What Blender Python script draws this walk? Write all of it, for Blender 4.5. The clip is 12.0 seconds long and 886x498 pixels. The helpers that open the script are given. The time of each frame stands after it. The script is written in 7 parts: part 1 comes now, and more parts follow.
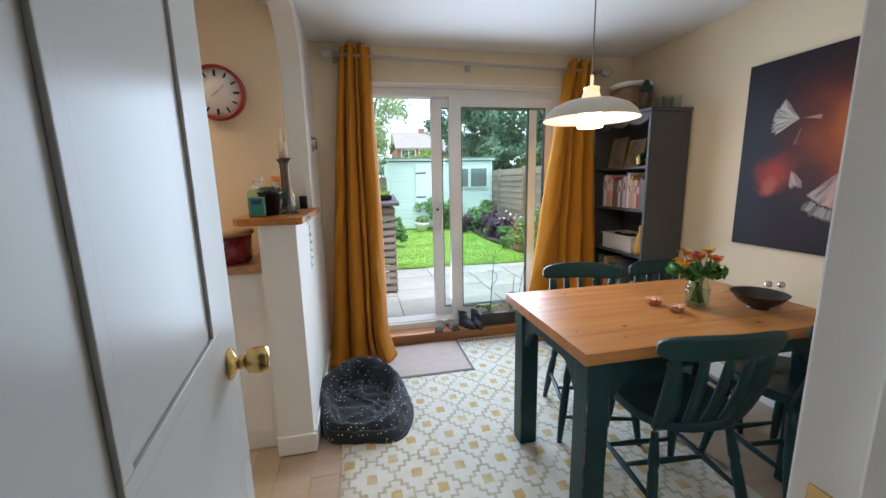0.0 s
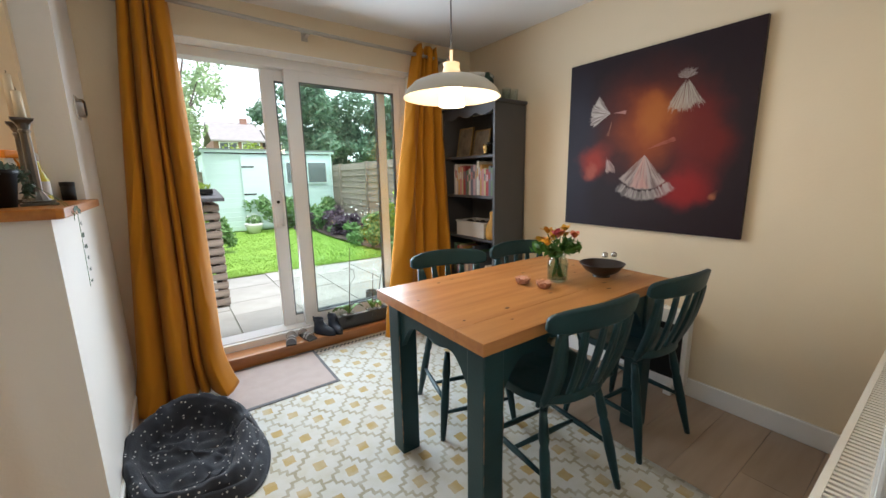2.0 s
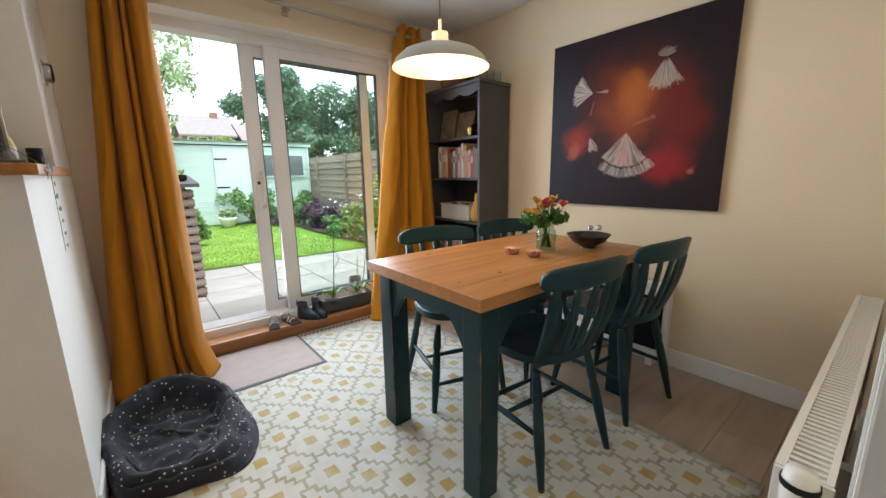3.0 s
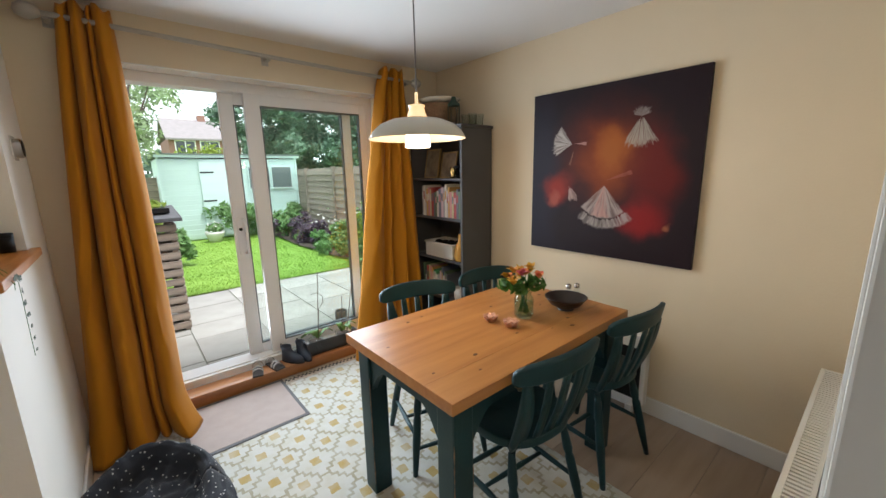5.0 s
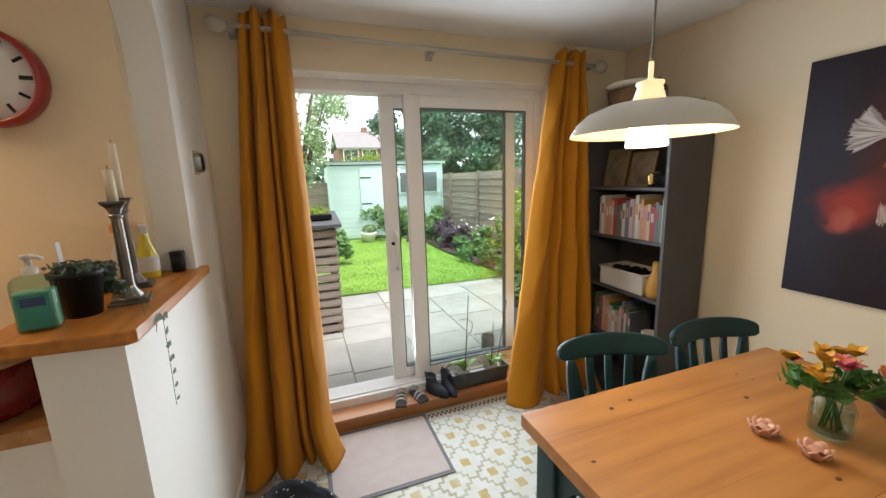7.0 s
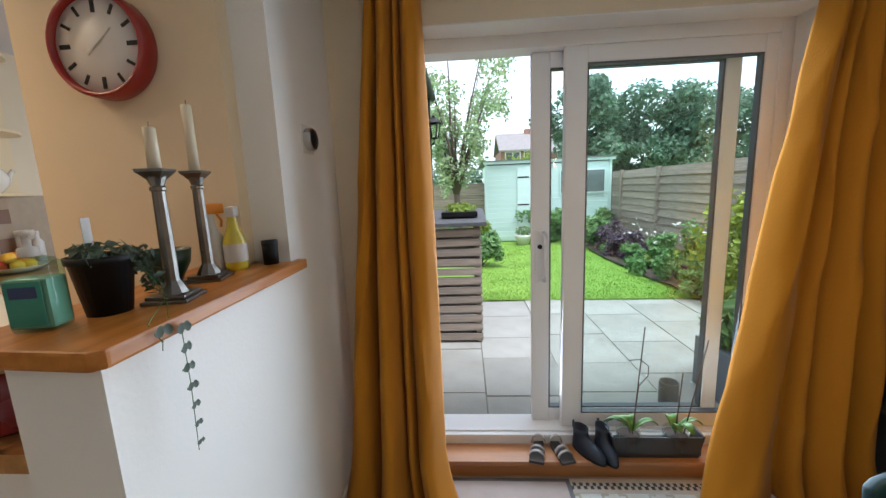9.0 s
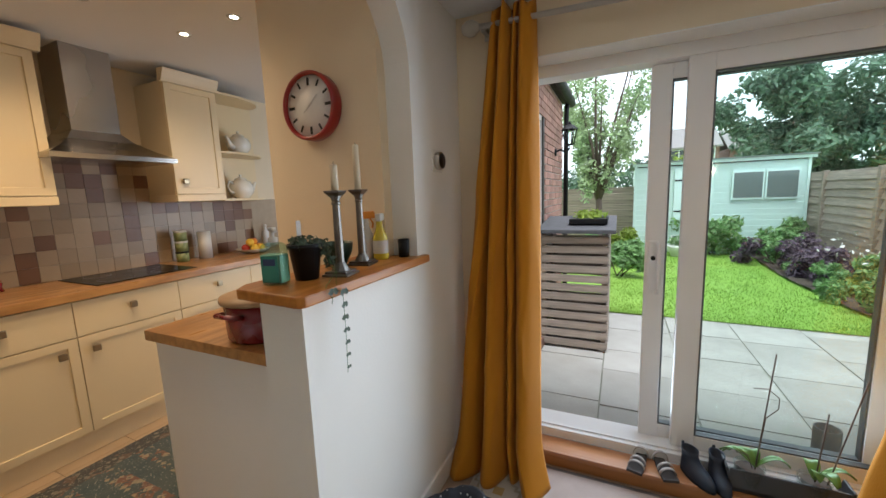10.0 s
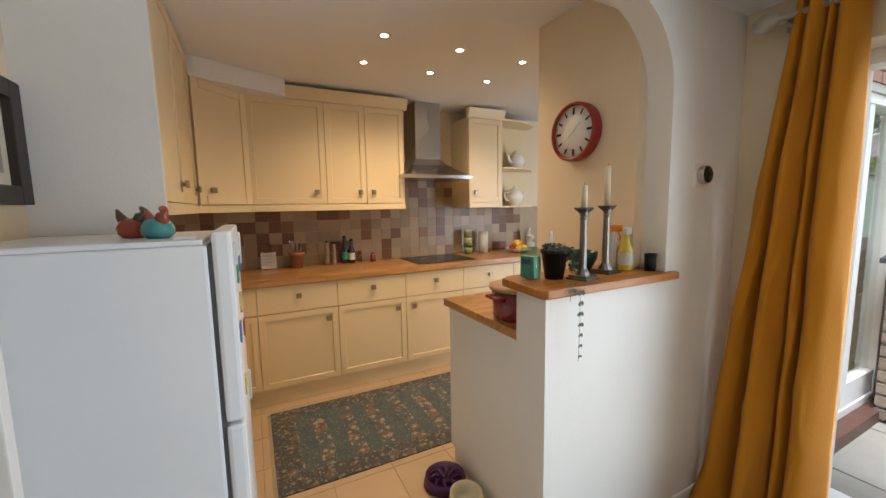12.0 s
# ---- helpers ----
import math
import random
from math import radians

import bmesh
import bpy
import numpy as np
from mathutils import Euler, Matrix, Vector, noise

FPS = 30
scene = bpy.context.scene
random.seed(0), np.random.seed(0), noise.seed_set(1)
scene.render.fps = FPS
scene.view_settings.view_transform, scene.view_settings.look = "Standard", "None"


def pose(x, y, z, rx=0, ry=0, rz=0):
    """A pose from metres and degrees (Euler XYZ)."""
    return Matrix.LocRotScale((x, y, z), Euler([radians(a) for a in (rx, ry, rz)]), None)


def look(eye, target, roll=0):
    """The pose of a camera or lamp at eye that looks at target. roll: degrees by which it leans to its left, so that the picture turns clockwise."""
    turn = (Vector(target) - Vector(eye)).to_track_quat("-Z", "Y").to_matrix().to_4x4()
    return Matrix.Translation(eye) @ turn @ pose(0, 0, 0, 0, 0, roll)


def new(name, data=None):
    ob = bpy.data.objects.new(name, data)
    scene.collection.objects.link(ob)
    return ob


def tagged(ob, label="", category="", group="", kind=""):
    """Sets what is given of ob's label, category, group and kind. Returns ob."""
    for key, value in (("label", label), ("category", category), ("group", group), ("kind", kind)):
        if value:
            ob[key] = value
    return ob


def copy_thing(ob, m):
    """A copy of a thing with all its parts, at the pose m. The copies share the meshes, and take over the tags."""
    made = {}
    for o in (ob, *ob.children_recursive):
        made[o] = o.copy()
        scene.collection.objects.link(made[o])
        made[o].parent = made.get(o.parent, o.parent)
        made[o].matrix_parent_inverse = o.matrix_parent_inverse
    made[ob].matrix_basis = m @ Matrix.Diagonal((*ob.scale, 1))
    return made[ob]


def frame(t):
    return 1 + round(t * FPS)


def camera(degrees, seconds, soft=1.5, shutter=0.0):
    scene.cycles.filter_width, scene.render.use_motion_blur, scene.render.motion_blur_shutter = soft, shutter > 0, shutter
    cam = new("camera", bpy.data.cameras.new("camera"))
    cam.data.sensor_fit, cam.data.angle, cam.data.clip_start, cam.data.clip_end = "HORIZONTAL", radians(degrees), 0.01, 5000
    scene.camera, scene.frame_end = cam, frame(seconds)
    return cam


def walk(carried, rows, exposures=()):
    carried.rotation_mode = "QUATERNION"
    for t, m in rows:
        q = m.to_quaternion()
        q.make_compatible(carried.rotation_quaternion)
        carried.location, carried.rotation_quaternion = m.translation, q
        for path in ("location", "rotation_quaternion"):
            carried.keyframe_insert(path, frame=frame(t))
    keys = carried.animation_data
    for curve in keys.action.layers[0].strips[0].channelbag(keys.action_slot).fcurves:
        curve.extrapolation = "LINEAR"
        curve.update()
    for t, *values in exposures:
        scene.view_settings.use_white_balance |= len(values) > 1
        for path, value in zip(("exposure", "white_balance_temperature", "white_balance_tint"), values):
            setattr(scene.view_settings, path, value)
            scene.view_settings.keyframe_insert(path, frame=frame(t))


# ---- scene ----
cam = camera(98.9, 12.0)
PATH = [
    (0, (0.658, 0.643, 1.33), (1.062, 2.569, 0.976), -1.2),
    (0.5, (0.668, 0.762, 1.29), (1.343, 2.61, 0.927), -1.3),
    (1, (0.64, 0.857, 1.261), (1.514, 2.617, 0.888), -1.0),
    (1.5, (0.633, 0.881, 1.262), (1.651, 2.561, 0.886), -1.0),
    (2, (0.643, 0.891, 1.255), (1.786, 2.488, 0.876), -1.0),
    (2.5, (0.611, 0.894, 1.182), (1.814, 2.446, 0.803), -0.8),
    (2.7, (0.583, 0.901, 1.136), (1.802, 2.439, 0.752), -0.8),
    (4.3, (0.627, 0.914, 1.274), (1.875, 2.424, 0.871), -1.1),
    (4.5, (0.639, 0.912, 1.332), (1.892, 2.418, 0.93), -1.2),
    (5, (0.668, 0.9, 1.451), (1.931, 2.399, 1.054), -1.2),
    (5.5, (0.692, 0.898, 1.468), (1.943, 2.411, 1.085), -1.1),
    (6, (0.722, 0.965, 1.494), (1.801, 2.606, 1.116), -1.5),
    (6.5, (0.702, 1.201, 1.5), (1.581, 2.959, 1.128), -1.5),
    (7, (0.767, 1.451, 1.491), (1.436, 3.3, 1.124), -1.8),
    (7.2, (0.801, 1.539, 1.472), (1.379, 3.419, 1.11), -1.8),
    (8.8, (0.923, 1.967, 1.401), (0.883, 3.94, 1.071), -2.2),
    (9, (0.929, 1.944, 1.398), (0.799, 3.913, 1.076), -2.3),
    (9.5, (1.026, 1.871, 1.406), (0.628, 3.807, 1.098), -2.4),
    (10, (1.128, 1.725, 1.431), (0.288, 3.518, 1.15), -2.1),
    (10.5, (1.197, 1.628, 1.459), (-0.063, 3.161, 1.207), -2.0),
    (11, (1.308, 1.59, 1.479), (-0.291, 2.769, 1.247), -1.5),
    (11.5, (1.352, 1.577, 1.475), (-0.377, 2.559, 1.254), -1.3),
    (12, (1.346, 1.565, 1.47), (-0.429, 2.461, 1.248), -1.0),
]
walk(
    cam,
    [(t, look(eye, target, roll)) for t, eye, target, roll in PATH],
    [(0, 0.12, 5550, 10), (1.0, 0.24, 5800, 10), (2.5, 0.18, 6000, 10), (5.0, 0.05, 6050, 10), (6.5, 0.12, 6250, 10), (9.0, -0.12, 5650, 10), (9.7, -0.20, 5650, 10), (10.5, -0.22, 6250, 10), (11, 0.0, 6200, 10), (12, 0.14, 6000, 10)],
)

# ---- light ----
world = bpy.data.worlds.new("world")
scene.world = world
world.use_nodes = True
wn, wl = world.node_tree.nodes, world.node_tree.links
sky = wn.new("ShaderNodeTexSky")
sky.sky_type = "NISHITA"
sky.sun_disc = False
sky.sun_elevation = radians(50)
sky.sun_rotation = radians(200)
sky.dust_density = 4.0
white_sky = wn.new("ShaderNodeMix")
white_sky.data_type = "RGBA"
white_sky.inputs[0].default_value = 0.7
white_sky.inputs[7].default_value = (17.5, 18.0, 18.2, 1)
wl.new(sky.outputs[0], white_sky.inputs[6])
wl.new(white_sky.outputs[2], wn["Background"].inputs[0])
wn["Background"].inputs[1].default_value = 0.15


def lamp(name, kind, m, energy, colour, **more):
    data = bpy.data.lights.new(name, kind)
    data.energy, data.color = energy, colour
    for key, value in more.items():
        setattr(data, key, value)
    ob = new(name, data)
    ob.matrix_world = m
    return ob


lamp("sun", "SUN", look((0, 0, 10), (-1.5, 3.0, 0)), 5.0, (1, 0.96, 0.9), angle=radians(20))
# the sky's light in the patio door's opening
window_light = lamp("window_light", "AREA", look((1.50, 3.742, 1.12), (1.50, 0.4, 0.75)), 42, (0.84, 0.93, 1.0), shape="RECTANGLE", size=1.50, size_y=1.66, spread=radians(140))
# bulb of the pendant
lamp("pendant_bulb_light", "POINT", pose(1.74, 2.335, 1.556), 6.5, (1.0, 0.68, 0.36), shadow_soft_size=0.05)
SPOTS = [(x, y) for x in (-0.82, -1.26) for y in (2.31, 2.80, 3.29)]
for sx, sy in SPOTS:
    lamp("downlight_light", "SPOT", pose(sx, sy, 2.425), 23, (1.0, 0.71, 0.41), spot_size=radians(148), spot_blend=1.0, shadow_soft_size=0.03)
# the extension's glazed door and the window over its worktop
lamp("kitchen_door_light", "AREA", look((0.30, 5.1, 1.2), (-2, 4.6, 1.1)), 14, (0.9, 0.95, 1.0), shape="RECTANGLE", size=0.7, size_y=1.7, spread=radians(110))


# ---- materials ----
def material(name, colour, rough=0.6, metal=0.0, second=None, scale=8.0, detail=4.0, mix=0.5, bump=0.0, bump_scale=60.0, coat=0.0, stretch=(1, 1, 1), sheen=0.0, spread=0.0, spec=0.5):
    """Base colour mottled with a second one at a large and a small scale, fine relief, and gloss that wanders."""
    m = bpy.data.materials.new(name)
    m.use_nodes = True
    n, l = m.node_tree.nodes, m.node_tree.links
    b = n["Principled BSDF"]
    second = second or tuple(c * 0.86 for c in colour)
    co = n.new("ShaderNodeTexCoord")
    mp = n.new("ShaderNodeMapping")
    mp.inputs["Scale"].default_value = stretch
    l.new(co.outputs["Object"], mp.inputs[0])
    big, fine = n.new("ShaderNodeTexNoise"), n.new("ShaderNodeTexNoise")
    big.inputs["Scale"].default_value, big.inputs["Detail"].default_value = scale, detail
    fine.inputs["Scale"].default_value, fine.inputs["Detail"].default_value = bump_scale, 3
    for t in (big, fine):
        l.new(mp.outputs[0], t.inputs["Vector"])
    mr = n.new("ShaderNodeMapRange")
    mr.inputs[1].default_value, mr.inputs[2].default_value = 0.35, 0.68
    mr.inputs[4].default_value = mix
    l.new(big.outputs[0], mr.inputs[0])
    mc = n.new("ShaderNodeMix")
    mc.data_type = "RGBA"
    mc.inputs[6].default_value, mc.inputs[7].default_value = (*colour, 1), (*second, 1)
    l.new(mr.outputs[0], mc.inputs[0])
    out = mc.outputs[2]
    if spread:
        info, hv, sm = n.new("ShaderNodeObjectInfo"), n.new("ShaderNodeHueSaturation"), n.new("ShaderNodeMapRange")
        sm.inputs[3].default_value, sm.inputs[4].default_value = 1 - spread, 1 + spread
        l.new(info.outputs["Random"], sm.inputs[0])
        l.new(sm.outputs[0], hv.inputs["Value"])
        l.new(out, hv.inputs["Color"])
        out = hv.outputs[0]
    l.new(out, b.inputs["Base Color"])
    rr = n.new("ShaderNodeMapRange")
    rr.inputs[3].default_value, rr.inputs[4].default_value = max(rough - 0.08, 0.02), min(rough + 0.1, 1)
    l.new(big.outputs[0], rr.inputs[0])
    l.new(rr.outputs[0], b.inputs["Roughness"])
    b.inputs["Metallic"].default_value = metal
    b.inputs["Coat Weight"].default_value = coat
    b.inputs["Coat Roughness"].default_value = 0.15
    b.inputs["Sheen Weight"].default_value = sheen
    b.inputs["Specular IOR Level"].default_value = spec
    if bump:
        bp = n.new("ShaderNodeBump")
        bp.inputs["Strength"].default_value, bp.inputs["Distance"].default_value = bump, 0.004
        l.new(fine.outputs[0], bp.inputs["Height"])
        l.new(bp.outputs[0], b.inputs["Normal"])
    return m


def glass_material(name, tint=(0.97, 1, 0.99), rough=0.0):
    """Thin clear pane: mostly see-through, with a gloss that rises at grazing angles."""
    m = bpy.data.materials.new(name)
    m.use_nodes = True
    n, l = m.node_tree.nodes, m.node_tree.links
    tr, gl, lw, mx = n.new("ShaderNodeBsdfTransparent"), n.new("ShaderNodeBsdfGlossy"), n.new("ShaderNodeLayerWeight"), n.new("ShaderNodeMixShader")
    pw, mr = n.new("ShaderNodeMath"), n.new("ShaderNodeMapRange")
    tr.inputs[0].default_value = (*tint, 1)
    gl.inputs["Roughness"].default_value = rough
    pw.operation, pw.inputs[1].default_value = "POWER", 4.0
    mr.inputs[3].default_value, mr.inputs[4].default_value = 0.018, 0.7
    l.new(lw.outputs["Facing"], pw.inputs[0])
    l.new(pw.outputs[0], mr.inputs[0])
    l.new(mr.outputs[0], mx.inputs[0])
    l.new(tr.outputs[0], mx.inputs[1])
    l.new(gl.outputs[0], mx.inputs[2])
    l.new(mx.outputs[0], n["Material Output"].inputs[0])
    return m


def glow(name, colour, strength):
    m = bpy.data.materials.new(name)
    m.use_nodes = True
    b = m.node_tree.nodes["Principled BSDF"]
    b.inputs["Base Color"].default_value = (0.9, 0.88, 0.84, 1)
    b.inputs["Emission Color"].default_value = (*colour, 1)
    b.inputs["Emission Strength"].default_value = strength
    return m


CREAM_WALL = material("cream wall paint", (0.74, 0.62, 0.44), 0.75, second=(0.70, 0.58, 0.405), scale=2.5, bump=0.15, bump_scale=90, spec=0.3)
WHITE_WALL = material("white wall paint", (0.78, 0.76, 0.72), 0.75, second=(0.73, 0.71, 0.66), scale=2.0, bump=0.15, bump_scale=90, spec=0.3)
CEILING = material("ceiling paint", (0.80, 0.79, 0.78), 0.85, second=(0.77, 0.755, 0.74), scale=1.5, bump=0.1, bump_scale=120, spec=0.2)
WHITE_GLOSS = material("white gloss paint", (0.80, 0.79, 0.76), 0.22, second=(0.76, 0.75, 0.72), scale=3, bump=0.05, coat=0.3)
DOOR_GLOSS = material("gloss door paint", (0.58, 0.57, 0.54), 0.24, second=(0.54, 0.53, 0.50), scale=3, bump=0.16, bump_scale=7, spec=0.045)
UPVC = material("white upvc", (0.83, 0.84, 0.85), 0.5, second=(0.79, 0.80, 0.81), scale=4, bump=0.04, spec=0.3)
UPVC_GREY = material("grey upvc shadow gasket", (0.10, 0.11, 0.12), 0.5)
CREAM_UNIT = material("cream cabinet vinyl", (0.76, 0.61, 0.37), 0.38, second=(0.73, 0.575, 0.34), scale=3, bump=0.04, stretch=(1, 1, 0.25))
WORKTOP = material("oiled oak worktop", (0.46, 0.24, 0.08), 0.30, second=(0.27, 0.125, 0.04), scale=5, stretch=(6, 0.9, 6), bump=0.08, coat=0.15, mix=0.9, spread=0.22)
PINE = material("waxed pine tabletop", (0.50, 0.230, 0.068), 0.34, second=(0.37, 0.150, 0.042), scale=3.2, stretch=(0.7, 7, 7), bump=0.08, coat=0.1, mix=0.85)
OAK_STEP = material("varnished oak step", (0.45, 0.20, 0.075), 0.3, second=(0.36, 0.15, 0.05), scale=3, stretch=(0.8, 8, 8), coat=0.3, mix=0.9)
CAP_WOOD = material("varnished wooden shelf cap", (0.44, 0.175, 0.030), 0.34, second=(0.27, 0.090, 0.016), scale=4, stretch=(8, 0.9, 8), coat=0.05, mix=0.9, spec=0.28)
TEAL = material("dark teal chalk paint", (0.010, 0.043, 0.050), 0.42, second=(0.006, 0.028, 0.034), scale=5, bump=0.12, bump_scale=70, mix=0.8, spec=0.32)
MUSTARD = material("mustard velvet curtain", (0.49, 0.20, 0.012), 0.85, second=(0.40, 0.155, 0.008), scale=3, bump=0.25, bump_scale=220, sheen=0.08, stretch=(1, 1, 0.3), spec=0.12)
SHELF_GREY = material("grey painted bookcase", (0.066, 0.064, 0.066), 0.5, second=(0.052, 0.050, 0.052), scale=4, bump=0.08)
LAMINATE = material("grey oak laminate floor", (0.38, 0.285, 0.21), 0.42, second=(0.30, 0.22, 0.16), scale=3, stretch=(0.6, 6, 6), bump=0.06, mix=0.7, spread=0.05)
KITCHEN_TILE = material("buff floor tile", (0.52, 0.38, 0.24), 0.4, second=(0.44, 0.31, 0.19), scale=6, bump=0.1, spread=0.06)
GROUT = material("grout", (0.42, 0.33, 0.23), 0.8, scale=20)
STEEL = material("brushed steel", (0.46, 0.44, 0.42), 0.26, metal=1.0, second=(0.44, 0.42, 0.40), scale=1.0, stretch=(1, 1, 1), bump=0.01, bump_scale=160)
PEWTER = material("pewter knob", (0.34, 0.27, 0.18), 0.32, metal=0.9, scale=30)
BRASS = material("polished brass", (0.75, 0.52, 0.20), 0.18, metal=1.0, scale=12)
FRIDGE_WHITE = material("white enamel", (0.74, 0.76, 0.78), 0.32, second=(0.71, 0.73, 0.75), scale=2, bump=0.03, bump_scale=160)
BLACK_GLASS = material("black ceramic glass", (0.004, 0.004, 0.004), 0.2, scale=10, spec=0.15)
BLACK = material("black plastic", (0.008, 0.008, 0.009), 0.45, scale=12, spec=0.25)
DARK_WOOD = material("dark stained wood", (0.03, 0.022, 0.018), 0.45, scale=8, stretch=(1, 6, 6))
CLEAR = glass_material("window glass")
BRICK = material("red brick", (0.43, 0.25, 0.20), 0.85, second=(0.30, 0.14, 0.105), scale=12, bump=0.4, bump_scale=60, spread=0.22)
MORTAR = material("mortar", (0.52, 0.49, 0.45), 0.9, scale=20, bump=0.3)
SLAB = material("concrete patio slab", (0.33, 0.32, 0.295), 0.8, second=(0.22, 0.21, 0.185), scale=1.7, bump=0.35, bump_scale=50, mix=0.9, spread=0.07)
JOINT = material("sandy paving joint", (0.21, 0.20, 0.175), 0.95, second=(0.13, 0.14, 0.10), scale=9, bump=0.3, mix=1)
SOIL = material("dark soil", (0.06, 0.042, 0.03), 0.95, second=(0.03, 0.022, 0.016), scale=10, bump=0.6, bump_scale=25)
GRASS = material("mown grass", (0.14, 0.26, 0.025), 0.8, second=(0.19, 0.32, 0.04), scale=1.2, bump=0.5, bump_scale=120, mix=1.0)
GREY_WOOD = material("weathered grey timber", (0.33, 0.27, 0.22), 0.8, second=(0.20, 0.165, 0.14), scale=4, stretch=(0.7, 6, 10), bump=0.3, mix=0.9, spread=0.14)
MINT = material("pale mint shed paint", (0.57, 0.71, 0.685), 0.6, second=(0.52, 0.66, 0.63), scale=3, stretch=(0.5, 1, 4), bump=0.12, spread=0.04)


# ---- builders ----
def part(name, bm, mat, parent=None, label=""):
    """One bmesh as one mesh object; faces keep their own material slots when mat is a list."""
    me = bpy.data.meshes.new(name)
    bm.to_mesh(me)
    bm.free()
    for m in mat if isinstance(mat, (list, tuple)) else [mat]:
        me.materials.append(m)
    ob = new(name, me)
    if parent is not None:
        ob.parent = parent
    if label:
        ob["label"] = label
    return ob


def share(name, me, parent, x, y, z, rx=0, ry=0, rz=0):
    """Another object on the same mesh."""
    ob = new(name, me)
    ob.parent = parent
    ob.matrix_basis = pose(x, y, z, rx, ry, rz)
    return ob


def thing(name, label, category, x=0, y=0, z=0, rz=0, group="", kind=""):
    ob = new(name)
    ob.empty_display_size = 0.05
    ob.matrix_basis = pose(x, y, z, 0, 0, rz)
    return tagged(ob, label, category, group, kind)


def box(x0, y0, z0, x1, y1, z1, bevel=0.0, bm=None, slot=0):
    """A box between two corners, added to bm."""
    bm = bm or bmesh.new()
    r = bmesh.ops.create_cube(bm, size=1)
    vs = r["verts"]
    bmesh.ops.scale(bm, vec=(x1 - x0, y1 - y0, z1 - z0), verts=vs)
    bmesh.ops.translate(bm, vec=((x0 + x1) / 2, (y0 + y1) / 2, (z0 + z1) / 2), verts=vs)
    faces = {f for v in vs for f in v.link_faces}
    for f in faces:
        f.material_index = slot
    if bevel:
        es = list({e for v in vs for e in v.link_edges})
        bmesh.ops.bevel(bm, geom=es, offset=bevel, segments=2, affect="EDGES", profile=0.6)
    return bm


def lathe(profile, sides=32, bm=None, at=(0, 0, 0), smooth=True, slot=0):
    """A turned shape from (radius, height) rows."""
    bm = bm or bmesh.new()
    rings = []
    for r, z in profile:
        if r < 1e-5:
            rings.append([bm.verts.new((at[0], at[1], at[2] + z))])
        else:
            rings.append([bm.verts.new((at[0] + r * math.cos(2 * math.pi * k / sides), at[1] + r * math.sin(2 * math.pi * k / sides), at[2] + z)) for k in range(sides)])
    for a, b in zip(rings, rings[1:]):
        for k in range(sides):
            q = (k + 1) % sides
            vs = [a[0], b[q], b[k]] if len(a) == 1 and len(b) > 1 else [a[k], a[q], b[0]] if len(b) == 1 and len(a) > 1 else [a[k], a[q], b[q], b[k]] if len(a) > 1 else None
            if vs:
                f = bm.faces.new(vs)
                f.smooth, f.material_index = smooth, slot
    return bm


def tube(points, radius, sides=8, bm=None, slot=0, caps=True):
    """A round bar along points; radius is one number or one a point."""
    bm = bm or bmesh.new()
    pts = [Vector(p) for p in points]
    rad = radius if isinstance(radius, (list, tuple)) else [radius] * len(pts)
    rings = []
    for i, p in enumerate(pts):
        way = (pts[min(i + 1, len(pts) - 1)] - pts[max(i - 1, 0)]).normalized()
        side = way.cross(Vector((0, 0, 1)) if abs(way.z) < 0.9 else Vector((1, 0, 0))).normalized()
        up = side.cross(way)
        rings.append([bm.verts.new(p + rad[i] * (side * math.cos(2 * math.pi * k / sides) + up * math.sin(2 * math.pi * k / sides))) for k in range(sides)])
    for a, b in zip(rings, rings[1:]):
        for k in range(sides):
            f = bm.faces.new([a[k], a[(k + 1) % sides], b[(k + 1) % sides], b[k]])
            f.smooth, f.material_index = True, slot
    if caps:
        for r in (rings[0][::-1], rings[-1]):
            bm.faces.new(r).material_index = slot
    bmesh.ops.recalc_face_normals(bm, faces=bm.faces[:])
    return bm


def slab_from(outline, depth, axis="y", bevel=0.0, bm=None):
    """An outline of (a, b) rows in the plane across axis, given a depth along it."""
    bm = bm or bmesh.new()
    lay = {"y": lambda a, b: (a, 0, b), "x": lambda a, b: (0, a, b), "z": lambda a, b: (a, b, 0)}[axis]
    f = bm.faces.new([bm.verts.new(lay(a, b)) for a, b in outline])
    r = bmesh.ops.extrude_face_region(bm, geom=[f])
    vs = [v for v in r["geom"] if isinstance(v, bmesh.types.BMVert)]
    bmesh.ops.translate(bm, vec={"y": (0, depth, 0), "x": (depth, 0, 0), "z": (0, 0, depth)}[axis], verts=vs)
    bmesh.ops.recalc_face_normals(bm, faces=bm.faces[:])
    if bevel:
        bmesh.ops.bevel(bm, geom=bm.edges[:], offset=bevel, segments=2, affect="EDGES", profile=0.6)
    return bm


def setting(name, bm, mat, label, category):
    return tagged(part(name, bm, mat), label, category, kind="structure")


def grid_sheet(nu, nv, fn, bm=None, smooth=True, slot=0):
    """A sheet of nu by nv cells whose corners fn(u, v) places, u and v from 0 to 1."""
    bm = bm or bmesh.new()
    vs = [[bm.verts.new(fn(i / nu, j / nv)) for j in range(nv + 1)] for i in range(nu + 1)]
    for i in range(nu):
        for j in range(nv):
            f = bm.faces.new([vs[i][j], vs[i + 1][j], vs[i + 1][j + 1], vs[i][j + 1]])
            f.smooth, f.material_index = smooth, slot
    return bm


def moved(bm, m):
    bmesh.ops.transform(bm, matrix=m, verts=bm.verts[:])
    return bm

